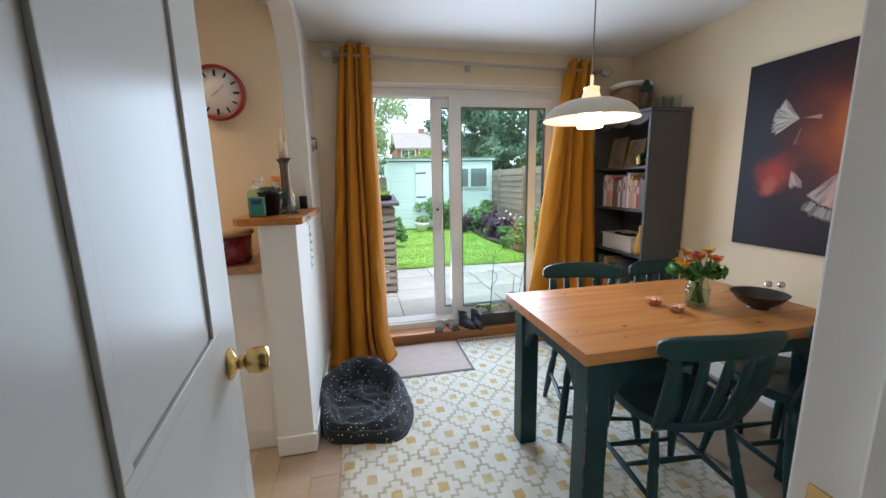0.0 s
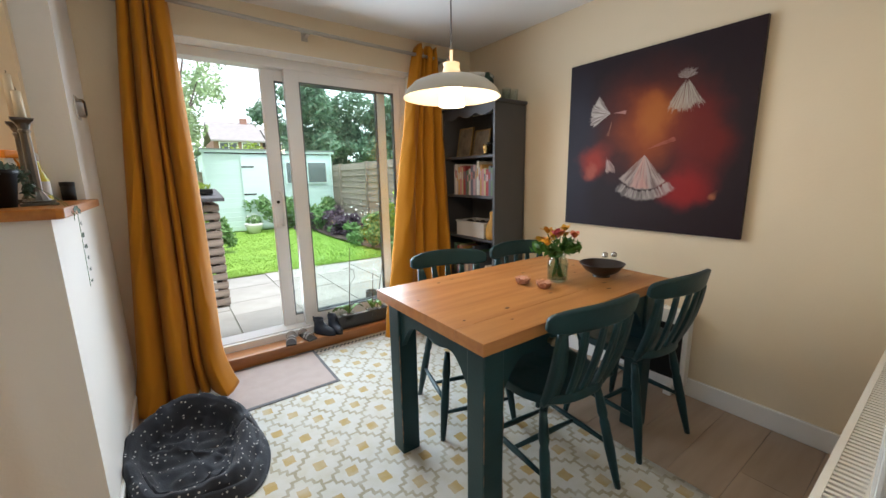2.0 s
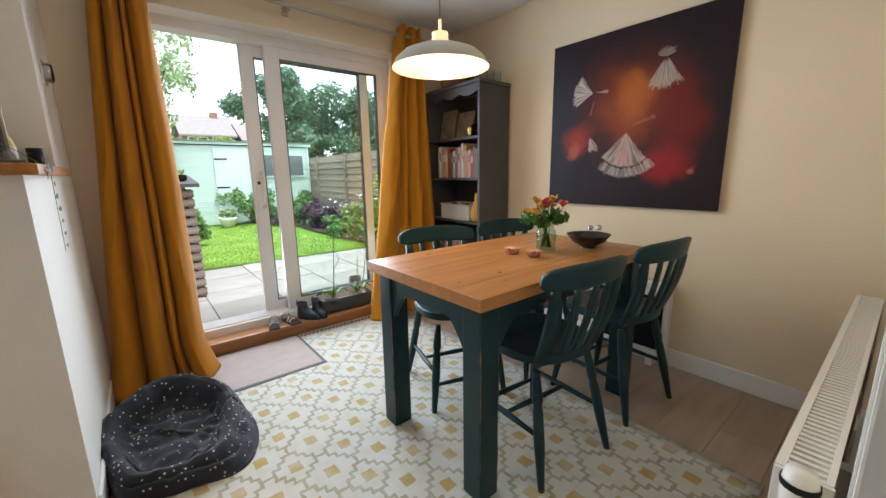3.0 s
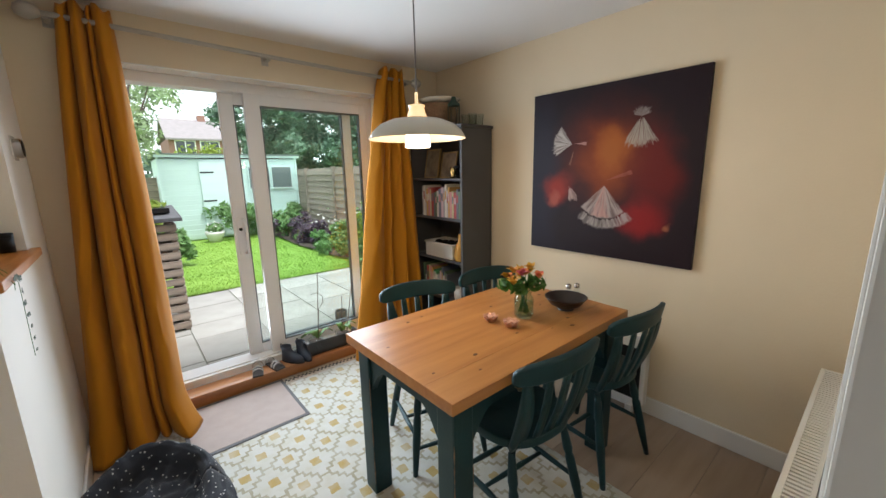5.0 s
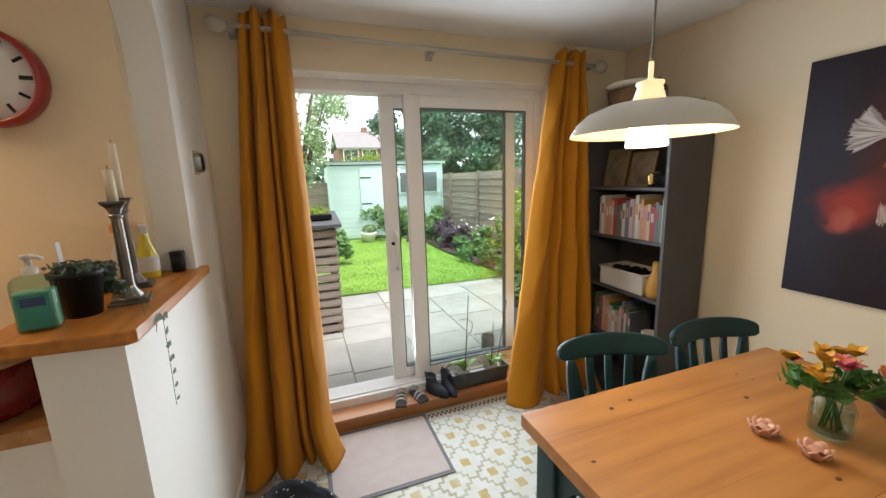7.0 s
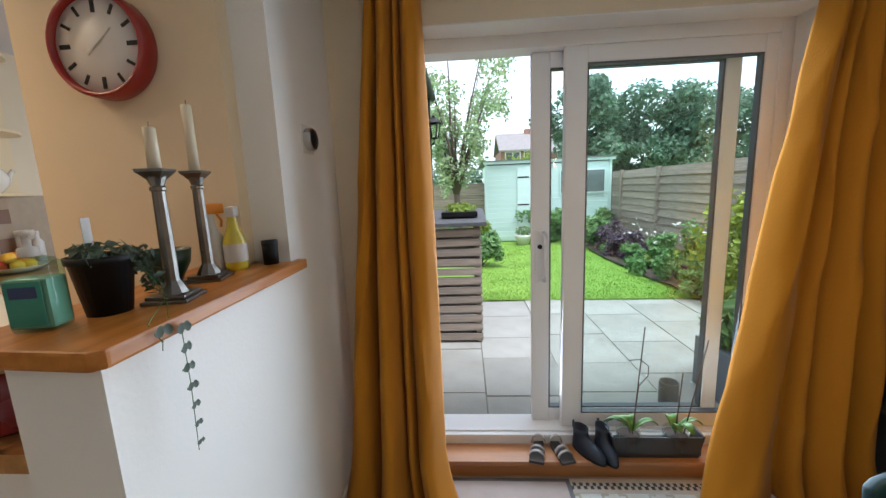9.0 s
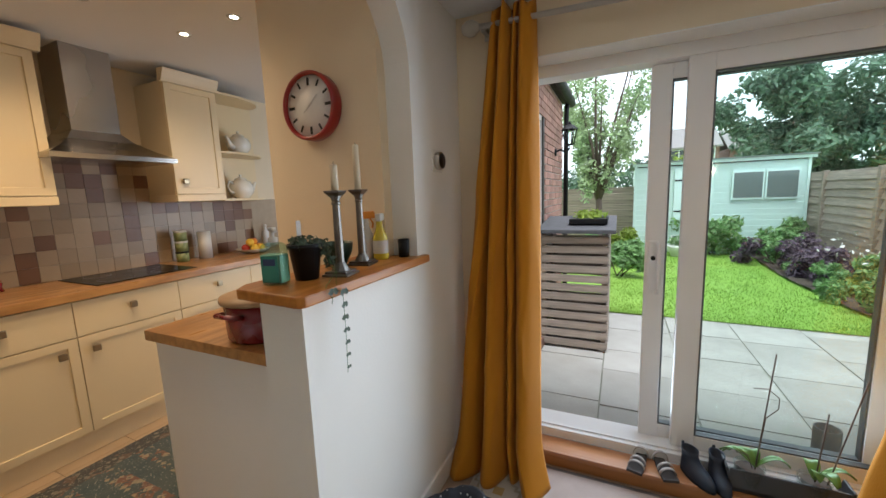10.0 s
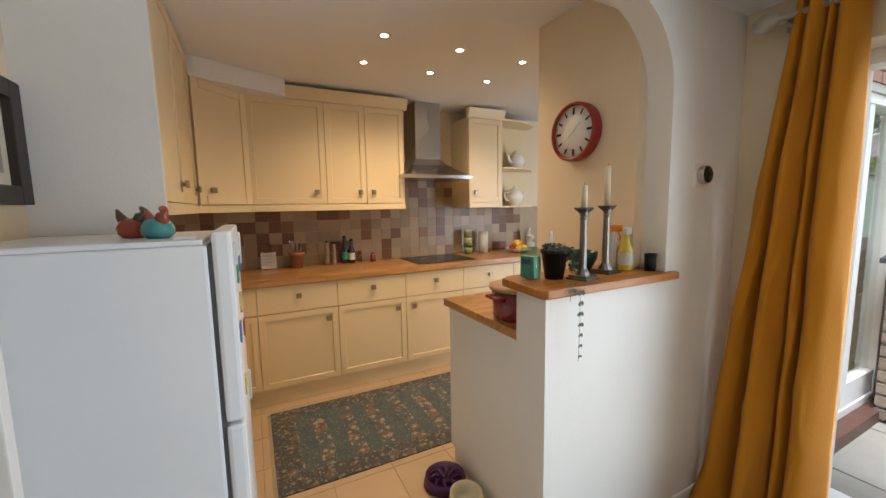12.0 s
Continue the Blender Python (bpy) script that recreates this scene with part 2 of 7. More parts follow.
# ---- setting: dining room ----
XL, XR, YD, YN, HC = 0.357, 2.92, 3.62, 0.90, 2.30
setting("floor", box(-2.6, -1.6, -0.06, 3.1, 3.85, -0.008), LAMINATE, "grey-brown oak laminate floor of the dining room", "floor")
setting("ceiling", box(0.15, -1.6, HC, 3.1, 3.95, HC + 0.1), CEILING, "white painted plaster ceiling", "ceiling")
setting("wall_east", box(XR, -1.6, -0.05, XR + 0.2, 3.95, HC), CREAM_WALL, "cream painted plaster wall behind the table", "wall")
DL, DR, DT = 0.645, 2.345, 2.055
bm = box(0.15, YD, -0.05, DL, 3.90, HC)
box(DR, YD, -0.05, XR, 3.90, HC, bm=bm)
box(DL, YD, DT, DR, 3.90, HC, bm=bm)
setting("wall_north", bm, CREAM_WALL, "cream painted wall round the patio door opening", "wall")
bm = box(1.085, 0.78, -0.05, XR, YN, HC)
box(-0.60, 0.78, -0.05, 0.30, YN - 0.03, HC, bm=bm)
box(0.30, 0.78, 2.04, 1.085, YN, HC, bm=bm)
setting("wall_south", bm, CREAM_WALL, "cream painted wall with the doorway to the hall", "wall")
bm = box(-0.1, -1.6, -0.05, 1.6, -1.5, HC)
box(0.40, -1.5, -0.05, 0.535, 0.40, HC, bm=bm)
box(0.16, -1.5, -0.05, 0.26, 0.78, HC, bm=bm)
box(1.5, -1.5, -0.05, 1.6, 0.78, HC, bm=bm)
setting("wall_hall", bm, WHITE_WALL, "plain white walls of the hall", "wall")

# wall with the rounded opening to the kitchen
AX0, AX1, AXU = 0.195, XL, 0.242
bm = box(AXU, 3.115, 1.15, AX1, YD, HC)
box(AX0, 3.115, 0, AX1, YD, 1.15, bm=bm)
box(AX0, 2.46, 0, AX1, 3.115, 1.150, bm=bm)
box(AX0, YN - 0.03, 0, AX1, 0.98, HC, bm=bm)
# flat head with quarter-round corners
ARC = 0.34
quarter = [i * math.pi / 2 / 16 for i in range(17)]
arc = [(3.115 - ARC + ARC * math.cos(q), 1.925 + ARC * math.sin(q)) for q in quarter] + [(0.98 + ARC - ARC * math.sin(q), 1.925 + ARC * math.cos(q)) for q in quarter]
moved(slab_from([(3.115, HC)] + arc + [(0.98, HC)], AX1 - AXU, "x", bm=(header := bmesh.new())), pose(AXU, 0, 0))
me_tmp = bpy.data.meshes.new("header")
header.to_mesh(me_tmp)
header.free()
bm.from_mesh(me_tmp)
bpy.data.meshes.remove(me_tmp)
setting("wall_west", bm, WHITE_WALL, "white painted half wall and rounded opening to the kitchen", "wall")

bm = box(DL + 0.006, 3.617, DT - 0.006, DR - 0.006, 3.763, DT - 0.001)
box(DR - 0.006, 3.617, 0.09, DR - 0.001, 3.763, DT - 0.001, bm=bm)
box(DL + 0.001, 3.617, 0.09, DL + 0.006, 3.763, DT - 0.001, bm=bm)
setting("trim", bm, WHITE_GLOSS, "white painted reveal round the patio door", "window reveal")

# door lining and architrave of the doorway to the hall
bm = box(1.068, 0.77, 0, 1.088, 0.903, 2.04, 0.003)
box(1.090, 0.898, 0, 1.135, 0.906, 2.08, 0.002, bm)
box(1.046, 0.80, 0, 1.068, 0.84, 2.04, 0.003, bm)
box(0.30, 0.77, 2.02, 1.068, 0.905, 2.04, 0.002, bm)
box(0.30, 0.898, 2.045, 1.072, 0.906, 2.08, 0.002, bm)
lining = setting("trim", bm, WHITE_GLOSS, "white gloss door lining and architrave", "door frame")
bm = box(1.0655, 0.852, 0.955, 1.0685, 0.885, 1.035, 0.001)
part("strike_plate", bm, BRASS, lining, "worn brass strike plate")


def skirting(name, x0, y0, x1, y1, label):
    setting(name, box(x0, y0, 0, x1, y1, 0.105, 0.006), WHITE_GLOSS, label, "skirting board")


skirting("baseboard", XR - 0.018, YN, XR, YD, "white skirting board along the cream wall")
skirting("baseboard", XL, 2.47, XL + 0.014, YD, "white skirting board along the half wall")
skirting("baseboard", 1.14, YN, XR - 0.018, YN + 0.018, "white skirting board under the radiator")
setting("baseboard", box(AX0 - 0.01, 2.445, 0, AX1 + 0.012, 2.46, 0.10, 0.004), WHITE_GLOSS, "white skirting round the half wall's end", "skirting board")

# ---- setting: kitchen ----
KX, KC = -2.25, 2.44
setting("ceiling", box(KX - 0.1, 0.7, KC, 0.30, 7.1, KC + 0.1), CEILING, "white kitchen ceiling with downlights", "ceiling")
setting("wall_kitchen_west", box(KX - 0.2, 0.7, -0.05, KX, 7.1, KC), CREAM_WALL, "cream kitchen wall behind the cabinets", "wall")
setting("wall_kitchen_south", box(KX, 0.78, -0.05, -0.60, YN - 0.03, KC), WHITE_WALL, "white kitchen wall behind the fridge", "wall")
bm = box(-0.385, 3.06, 0, AX0, 3.62, KC)
box(AX0, 3.06, 1.186, AXU, 3.62, KC, bm=bm)
setting("wall_nib", bm, CREAM_WALL, "cream wall stub that carries the clock", "wall")
bm = box(AXU, 0.87, HC, AX1, 3.62, KC)
setting("wall_lintel", bm, WHITE_WALL, "white plaster above the rounded opening", "wall")
setting("wall_kitchen_north", box(KX, 7.0, -0.1, 0.22, 7.1, KC), CREAM_WALL, "far wall of the kitchen extension", "wall")

# ---- patio door ----
FR = 0.055
door = thing("door_patio", "white sliding patio door, pushed half open, above an oak step", "patio door", kind="structure")
part("jamb", box(DL, 3.765, 0.10, DL + FR, 3.885, DT, 0.004), UPVC, door)
part("jamb", box(DR - FR, 3.765, 0.10, DR, 3.885, DT, 0.004), UPVC, door)
part("head", box(DL + FR, 3.765, 1.992, DR - FR, 3.885, DT, 0.004), UPVC, door)
part("track", box(DL + FR, 3.745, 0.10, DR - FR, 3.885, 0.145, 0.004), UPVC, door)
bm = box(DL, 3.72, 0.085, DR, 3.765, 0.135, 0.004)
part("sill", bm, UPVC, door, "white threshold with a metal track")


def leaf(name, x0, x1, y0, y1, z0, z1, wl_, wr, wt, wb, label):
    """A framed glass leaf."""
    bm = box(x0, y0, z0, x0 + wl_, y1, z1, 0.005)
    box(x1 - wr, y0, z0, x1, y1, z1, 0.005, bm)
    box(x0 + wl_, y0 + 0.002, z1 - wt, x1 - wr, y1 - 0.002, z1, 0.004, bm)
    box(x0 + wl_, y0 + 0.002, z0, x1 - wr, y1 - 0.002, z0 + wb, 0.004, bm)
    lf = part(name, bm, UPVC, door, label)
    g = 0.008
    bm = box(x0 + wl_, y0 + 0.006, z0 + wb, x0 + wl_ + g, y1 - 0.006, z1 - wt)
    box(x1 - wr - g, y0 + 0.006, z0 + wb, x1 - wr, y1 - 0.006, z1 - wt, bm=bm)
    box(x0 + wl_ + g, y0 + 0.006, z0 + wb, x1 - wr - g, y1 - 0.006, z0 + wb + g, bm=bm)
    box(x0 + wl_ + g, y0 + 0.006, z1 - wt - g, x1 - wr - g, y1 - 0.006, z1 - wt, bm=bm)
    part("gasket", bm, UPVC_GREY, lf)
    ym = (y0 + y1) / 2
    gl = part("pane", box(x0 + wl_ + g, ym - 0.003, z0 + wb + g, x1 - wr - g, ym + 0.003, z1 - wt - g), CLEAR, lf)
    gl.visible_shadow = False
    return lf


leaf("fixed_leaf", 1.388, DR - FR + 0.003, 3.772, 3.818, 0.145, 1.992, 0.098, 0.058, 0.072, 0.072, "white framed fixed pane")
slider = leaf("sliding_leaf", 1.248, 2.18, 3.826, 3.872, 0.145, 1.990, 0.085, 0.07, 0.07, 0.07, "white framed sliding pane with a handle")
bm = box(1.262, 3.812, 0.905, 1.311, 3.826, 1.175, 0.006)
tube([(1.302, 3.826, 1.16), (1.302, 3.775, 1.155), (1.305, 3.768, 1.12), (1.307, 3.766, 1.04), (1.305, 3.768, 0.96), (1.302, 3.775, 0.925), (1.302, 3.826, 0.92)], 0.010, 8, bm)
handle = part("handle", bm, UPVC, slider, "white lever handle")
part("lock", moved(lathe([(0, 0), (0.011, 0), (0.011, 0.012), (0, 0.012)], 12), pose(1.282, 3.812, 1.09, 90)), BLACK, handle)

bm = box(DL, 3.598, 0.0, DR + 0.3, 3.72, 0.085, 0.006)
box(DL, 3.586, 0.062, DR + 0.3, 3.60, 0.087, 0.005, bm)
tagged(part("trim", bm, OAK_STEP), "varnished oak step under the patio door", "step", kind="structure")

# ---- curtain rail and curtains ----
RAIL_PAINT = material("aged cream rail paint", (0.46, 0.42, 0.36), 0.45, scale=8)
rail = thing("curtain_rail", "cream painted wooden curtain pole with ball finials", "curtain rail")
part("pole", tube([(0.50, 3.525, 2.20), (1.5, 3.528, 2.175), (2.60, 3.53, 2.16)], 0.0125, 12), RAIL_PAINT, rail)
for fx, fz in ((0.47, 2.20), (2.63, 2.16)):
    part("finial", moved(lathe([(0, -0.045), (0.022, -0.038), (0.036, -0.012), (0.036, 0.012), (0.022, 0.036), (0.013, 0.045)], 16), pose(fx, 3.525 if fx < 1 else 3.53, fz, 0, 90 if fx < 1 else -90)), RAIL_PAINT, rail)
for bx, bz in ((0.53, 2.199), (1.50, 2.175), (2.55, 2.161)):
    bm = box(bx - 0.012, 3.53, bz - 0.02, bx + 0.012, YD, bz + 0.008, 0.003)
    box(bx - 0.02, YD - 0.012, bz - 0.035, bx + 0.02, YD, bz + 0.03, 0.003, bm)
    part("bracket", bm, RAIL_PAINT, rail)


def curtain(label, top, bottom, y_top, y_bot, folds, seed, z_top, bulge, kick):
    """A pleated hanging that widens to the floor; its folds wander and break where it meets the floor."""
    rnd = random.Random(seed)
    ph = [rnd.uniform(0, 6.28) for _ in range(6)]

    total = sum(w for w, _ in folds)
    starts = [sum(w for w, _ in folds[:k]) / total for k in range(len(folds))] + [1.0]

    def fn(u, v):
        w = v ** 0.8
        x0, x1 = top[0] + (bottom[0] - top[0]) * w, top[1] + (bottom[1] - top[1]) * w
        uu = u + 0.030 * math.sin(6.28 * u + 3 * v + ph[0]) * v + 0.012 * math.sin(15 * u + ph[4]) * v
        x = x0 + (x1 - x0) * uu
        ur = min(0.9999, max(0.0, u + (0.030 * math.sin(2.6 * v + ph[2]) + 0.025 * v * math.sin(5 * u + ph[3])) * math.sin(math.pi * u)))
        k = max(i for i in range(len(folds)) if starts[i] <= ur)
        at_ = (ur - starts[k]) / (starts[k + 1] - starts[k])
        amp = (0.040 + 0.040 * v) * folds[k][1]
        # a rounded ridge towards the room and a narrow crease behind it
        y = y_top + (y_bot - y_top) * v + amp * (0.75 - 1.8 * math.sin(math.pi * at_ ** 0.85) ** 0.8)
        fade = max(0.0, 1 - 1.5 * abs(v - 0.55))
        y += 0.004 * math.sin(34 * u + ph[4] + 2.0 * v) * (1 - 0.75 * v)
        ridge = 1 - min(1.0, 3.0 * abs(noise.noise((4.0 * u + 2.5 * v, 3.2 * v - 1.5 * u, seed + 5))))
        y -= 0.014 * ridge ** 2 * (0.4 + fade)
        y += 0.010 * noise.noise((5 * u, 4 * v, seed)) - bulge * math.sin(math.pi * v) ** 2
        low = max(0.0, v - 0.88) / 0.12
        y -= kick * low ** 2 * (0.6 + 0.5 * math.sin(8 * u + ph[5]))
        x += 0.085 * low ** 2 * (u - 0.3)
        z = z_top * (1 - v) + 0.012 + 0.015 * low * (1 + math.sin(14 * u + ph[0])) * (1 - v) * 6
        z += 0.018 * (1 - v) ** 8 * math.sin(16 * u + ph[1])
        return (x, y, max(z, 0.010))

    c = thing("curtain", label, "curtain", group="patio curtains")
    cl = part("cloth", grid_sheet(150, 100, fn), MUSTARD, c)
    s = cl.modifiers.new("thickness", "SOLIDIFY")
    s.thickness, s.offset = 0.004, 0
    for k in range(5):
        xr = top[0] + (top[1] - top[0]) * (k + 0.5) / 5
        bm = tube([(xr, y_top + 0.020 * math.cos(a), z_top - 0.035 + 0.026 * math.sin(a)) for a in [i * 6.2832 / 12 for i in range(13)]], 0.003, 6, caps=False)
        part("eyelet", bm, STEEL, c)
    return c


curtain("mustard yellow velvet curtain hanging to the floor beside the half wall", (0.57, 0.765), (0.385, 0.815), 3.545, 3.42, ((0.24, 0.7), (0.30, 1.25), (0.10, 0.4), (0.36, 1.0)), 3, 2.255, 0.0, 0.06)
curtain("mustard yellow velvet curtain pulled aside by the bookcase", (2.315, 2.51), (1.945, 2.60), 3.545, 3.46, ((0.40, 0.85), (0.12, 0.45), (0.26, 1.15), (0.22, 0.8)), 8, 2.215, 0.0, 0.05)

# ---- table ----
TX0, TX1, TY0, TY1, TZ = 1.338, 2.50, 1.667, 2.369, 0.768
table = thing("dining_table", "scrubbed pine farmhouse table with dark teal painted legs", "table")
n_boards = 5
top = part("tabletop", box(TX0 + 0.004, TY0 + 0.004, TZ - 0.042, TX1 - 0.004, TY1 - 0.004, TZ - 0.012), PINE, table, "honey-coloured waxed pine top with knots")
for k in range(n_boards):
    ya, yb = TY0 + (TY1 - TY0) * k / n_boards, TY0 + (TY1 - TY0) * (k + 1) / n_boards
    part("board", box(TX0, ya + 0.0001, TZ - 0.0425, TX1, yb - 0.0001, TZ, 0.0003 if 0 < k < n_boards - 1 else 0.0025), PINE, top)
KNOT = material("pine knot", (0.10, 0.035, 0.012), 0.4, scale=40)
rnd = random.Random(5)
for k in range(16):
    kx, ky, kr = rnd.uniform(TX0 + 0.06, TX1 - 0.06), rnd.uniform(TY0 + 0.05, TY1 - 0.05), rnd.uniform(0.003, 0.008)
    bm = lathe([(0, 0.0006), (kr * 0.7, 0.0005), (kr, 0.0)], 12)
    bmesh.ops.scale(bm, vec=(1.6, 1, 1), verts=bm.verts[:])
    ob = part("knot", moved(bm, pose(kx, ky, TZ + 0.0002, 0, 0, rnd.uniform(-20, 20))), KNOT, top)
LEG = 0.088
for lx in (TX0 + 0.035, TX1 - 0.035 - LEG):
    for ly in (TY0 + 0.035, TY1 - 0.035 - LEG):
        part("leg", box(lx, ly, 0, lx + LEG, ly + LEG, TZ - 0.042, 0.007), TEAL, table, "teal painted square leg with worn edges")


BARE = material("bare worn wood", (0.24, 0.13, 0.065), 0.6, second=(0.08, 0.05, 0.03), scale=30, mix=1)
rnd = random.Random(41)
for lx, ly in ((TX0 + 0.035, TY0 + 0.035), (TX0 + 0.035 + LEG, TY0 + 0.035), (TX0 + 0.035, TY1 - 0.035 - LEG)):
    for k in range(9):
        z0 = rnd.uniform(0.04, 0.55)
        ln, w = rnd.uniform(0.02, 0.12), rnd.uniform(0.0012, 0.003)
        sx = 1 if lx < TX0 + 0.06 else -1
        bm = tube([(lx + sx * 0.0016, ly + 0.0016, z0), (lx + sx * 0.0012, ly + 0.0012, z0 + ln * 0.5), (lx + sx * 0.0016, ly + 0.0016, z0 + ln)], [w * 0.3, w, w * 0.3], 6)
        part("worn_edge", bm, BARE, table, "bare wood where the paint has worn")


def apron(x0, x1):
    """A rail whose lower edge arches up between the legs."""
    pts = [(x0, TZ - 0.042), (x0, TZ - 0.235)]
    for i in range(13):
        a = i / 12
        pts.append((x0 + 0.11 * a, TZ - 0.235 + 0.115 * math.sin(a * math.pi / 2)))
    for i in range(13):
        a = 1 - i / 12
        pts.append((x1 - 0.11 * a, TZ - 0.235 + 0.115 * math.sin(a * math.pi / 2)))
    pts.append((x1, TZ - 0.042))
    return pts


for ya in (TY0 + 0.047, TY1 - 0.047 - 0.025):
    part("apron", moved(slab_from(apron(TX0 + 0.035 + LEG, TX1 - 0.035 - LEG), 0.025, "y"), pose(0, ya, 0)), TEAL, table)
for xa in (TX0 + 0.047, TX1 - 0.047 - 0.025):
    part("apron", moved(slab_from(apron(TY0 + 0.035 + LEG, TY1 - 0.035 - LEG), 0.025, "x"), pose(xa, 0, 0)), TEAL, table)
part("drawer_knob", moved(lathe([(0, 0.03), (0.014, 0.028), (0.018, 0.018), (0.010, 0.008), (0.012, 0)], 14), pose(1.70, TY0 + 0.047, 0.665, 90)), PEWTER, table)

# ---- chairs ----
CHAIR = "dark teal painted wooden kitchen chair with a slatted back"


def chair():
    """A kitchen chair: saddle seat, turned and splayed legs, stretchers, slats under a bowed top rail. It faces +y."""
    c = thing("dining_chair", CHAIR, "chair", group="chairs round the table")

    def seat_pt(u, v):
        a, r = 2 * math.pi * u, v
        ex = 0.205 * (1 + 0.05 * math.sin(a))
        x = ex * math.copysign(abs(math.cos(a)) ** 0.75, math.cos(a)) * r
        y = 0.20 * math.copysign(abs(math.sin(a)) ** 0.75, math.sin(a)) * r
        dip = -0.012 * (1 - r ** 2) * (1 if y < 0.05 else 0.4)
        return (x, y, 0.455 + dip)

    bm = grid_sheet(40, 8, seat_pt)
    bmesh.ops.remove_doubles(bm, verts=bm.verts[:], dist=0.0005)
    seat = part("seat", bm, TEAL, c)
    s = seat.modifiers.new("thickness", "SOLIDIFY")
    s.thickness, s.offset = 0.036, -1
    b = seat.modifiers.new("round", "BEVEL")
    b.width, b.segments = 0.008, 3
    ends = {}
    for sx in (-1, 1):
        for sy in (-1, 1):
            top_, foot = Vector((0.145 * sx, 0.135 * sy, 0.425)), Vector((0.195 * sx, 0.195 * sy - (0.03 if sy < 0 else 0), 0))
            prof = [(0.0, 0.013), (0.12, 0.017), (0.25, 0.020), (0.30, 0.015), (0.34, 0.019), (0.60, 0.020), (0.75, 0.017), (0.90, 0.014), (1.0, 0.012)]
            part("leg", tube([top_.lerp(foot, a) for a, _ in prof], [r for _, r in prof], 10), TEAL, c)
            ends[sx, sy] = (top_, foot)
    for sx in (-1, 1):
        for zz in (0.55,):
            a, b_ = ends[sx, -1][0].lerp(ends[sx, -1][1], zz), ends[sx, 1][0].lerp(ends[sx, 1][1], zz)
            part("stretcher", tube([a, a.lerp(b_, 0.3), a.lerp(b_, 0.5), a.lerp(b_, 0.7), b_], [0.008, 0.011, 0.013, 0.011, 0.008], 8), TEAL, c)
    for zz, wy in ((0.55, 0.5), (0.68, 1.0)):
        la, lb = (ends[s_, -1][0].lerp(ends[s_, -1][1], zz).lerp(ends[s_, 1][0].lerp(ends[s_, 1][1], zz), wy) for s_ in (-1, 1))
        part("stretcher", tube([la, la.lerp(lb, 0.3), la.lerp(lb, 0.5), la.lerp(lb, 0.7), lb], [0.008, 0.011, 0.013, 0.011, 0.008], 8), TEAL, c)

    def back_y(z):
        return -0.165 - 0.052 * ((z - 0.45) / 0.38) - 0.012 * ((z - 0.45) / 0.38) ** 2

    def rail_y(x, z):
        return back_y(z) - 0.045 * (1 - (x / 0.21) ** 2)

    for x in (-0.165, -0.082, 0.0, 0.082, 0.165):
        wide = abs(x) > 0.15
        bm = bmesh.new()

        def strip(u, v, x=x, wide=wide):
            z = 0.445 + 0.31 * v
            half = (0.030 - 0.016 * v + 0.010 * math.sin(math.pi * v) if wide else 0.0135 + 0.004 * math.sin(math.pi * v))
            xx = x * (0.80 + 0.22 * v)
            base = -0.165 if not wide else -0.14
            yb = base + (rail_y(xx, 0.755) - base) * v - 0.012 * math.sin(math.pi * v)
            return (xx + half * (2 * u - 1), yb, z)

        sl = part("post" if wide else "slat", grid_sheet(3, 12, strip, bm), TEAL, c)
        m_ = sl.modifiers.new("thickness", "SOLIDIFY")
        m_.thickness, m_.offset = (0.022 if wide else 0.012), 0

    def rail_pt(u, v):
        x = 0.225 * (2 * u - 1)
        end = 1 - abs(2 * u - 1) ** 4
        mid = 0.790
        half = 0.018 + 0.026 * end ** 0.5
        z = mid + half * (2 * v - 1) + 0.010 * (1 - (2 * u - 1) ** 2)
        return (x, rail_y(x, z) + 0.045 - 0.045, z)

    tr = part("top_rail", grid_sheet(28, 5, rail_pt), TEAL, c, "bowed teal top rail with rubbed edges")
    m_ = tr.modifiers.new("thickness", "SOLIDIFY")
    m_.thickness, m_.offset = 0.022, 0
    b = tr.modifiers.new("round", "BEVEL")
    b.width, b.segments = 0.006, 2
    return c


first = chair()
first.matrix_basis = pose(1.80, 1.805, 0, 0, 0, -6)
copy_thing(first, pose(2.385, 1.785, 0, 0, 0, -5))
copy_thing(first, pose(1.815, 2.345, 0, 0, 0, 163))
copy_thing(first, pose(2.36, 2.285, 0, 0, 0, 172))

# ---- pendant ----
PX, PY = 1.74, 2.335
pend = thing("pendant_lamp", "cream enamel pendant lamp glowing over the table", "pendant lamp", PX, PY, 0)
ENAMEL = material("cream enamel", (0.56, 0.52, 0.43), 0.35, second=(0.52, 0.48, 0.39), scale=6)
PORCELAIN = glow("glowing porcelain holder", (1.0, 0.60, 0.22), 0.9)
BULB = glow("lit bulb", (1.0, 0.80, 0.52), 5.0)
bm = lathe([(0.218, 1.600), (0.214, 1.609), (0.200, 1.634), (0.168, 1.662), (0.115, 1.683), (0.048, 1.694), (0.042, 1.690), (0.110, 1.678), (0.162, 1.656), (0.194, 1.629), (0.208, 1.606), (0.218, 1.600)], 56)
part("shade", bm, ENAMEL, pend)
part("neck", lathe([(0.048, 1.688), (0.040, 1.710), (0.033, 1.734), (0.037, 1.739), (0.036, 1.746), (0.016, 1.751), (0.007, 1.755), (0.007, 1.80), (0, 1.802)], 28), [PORCELAIN], pend, "lit porcelain lamp holder")
bulb = part("bulb", lathe([(0.0, 1.564), (0.056, 1.564), (0.058, 1.569), (0.050, 1.640), (0, 1.645)], 28), BULB, pend, "bright frosted bulb")
bulb.visible_shadow = False
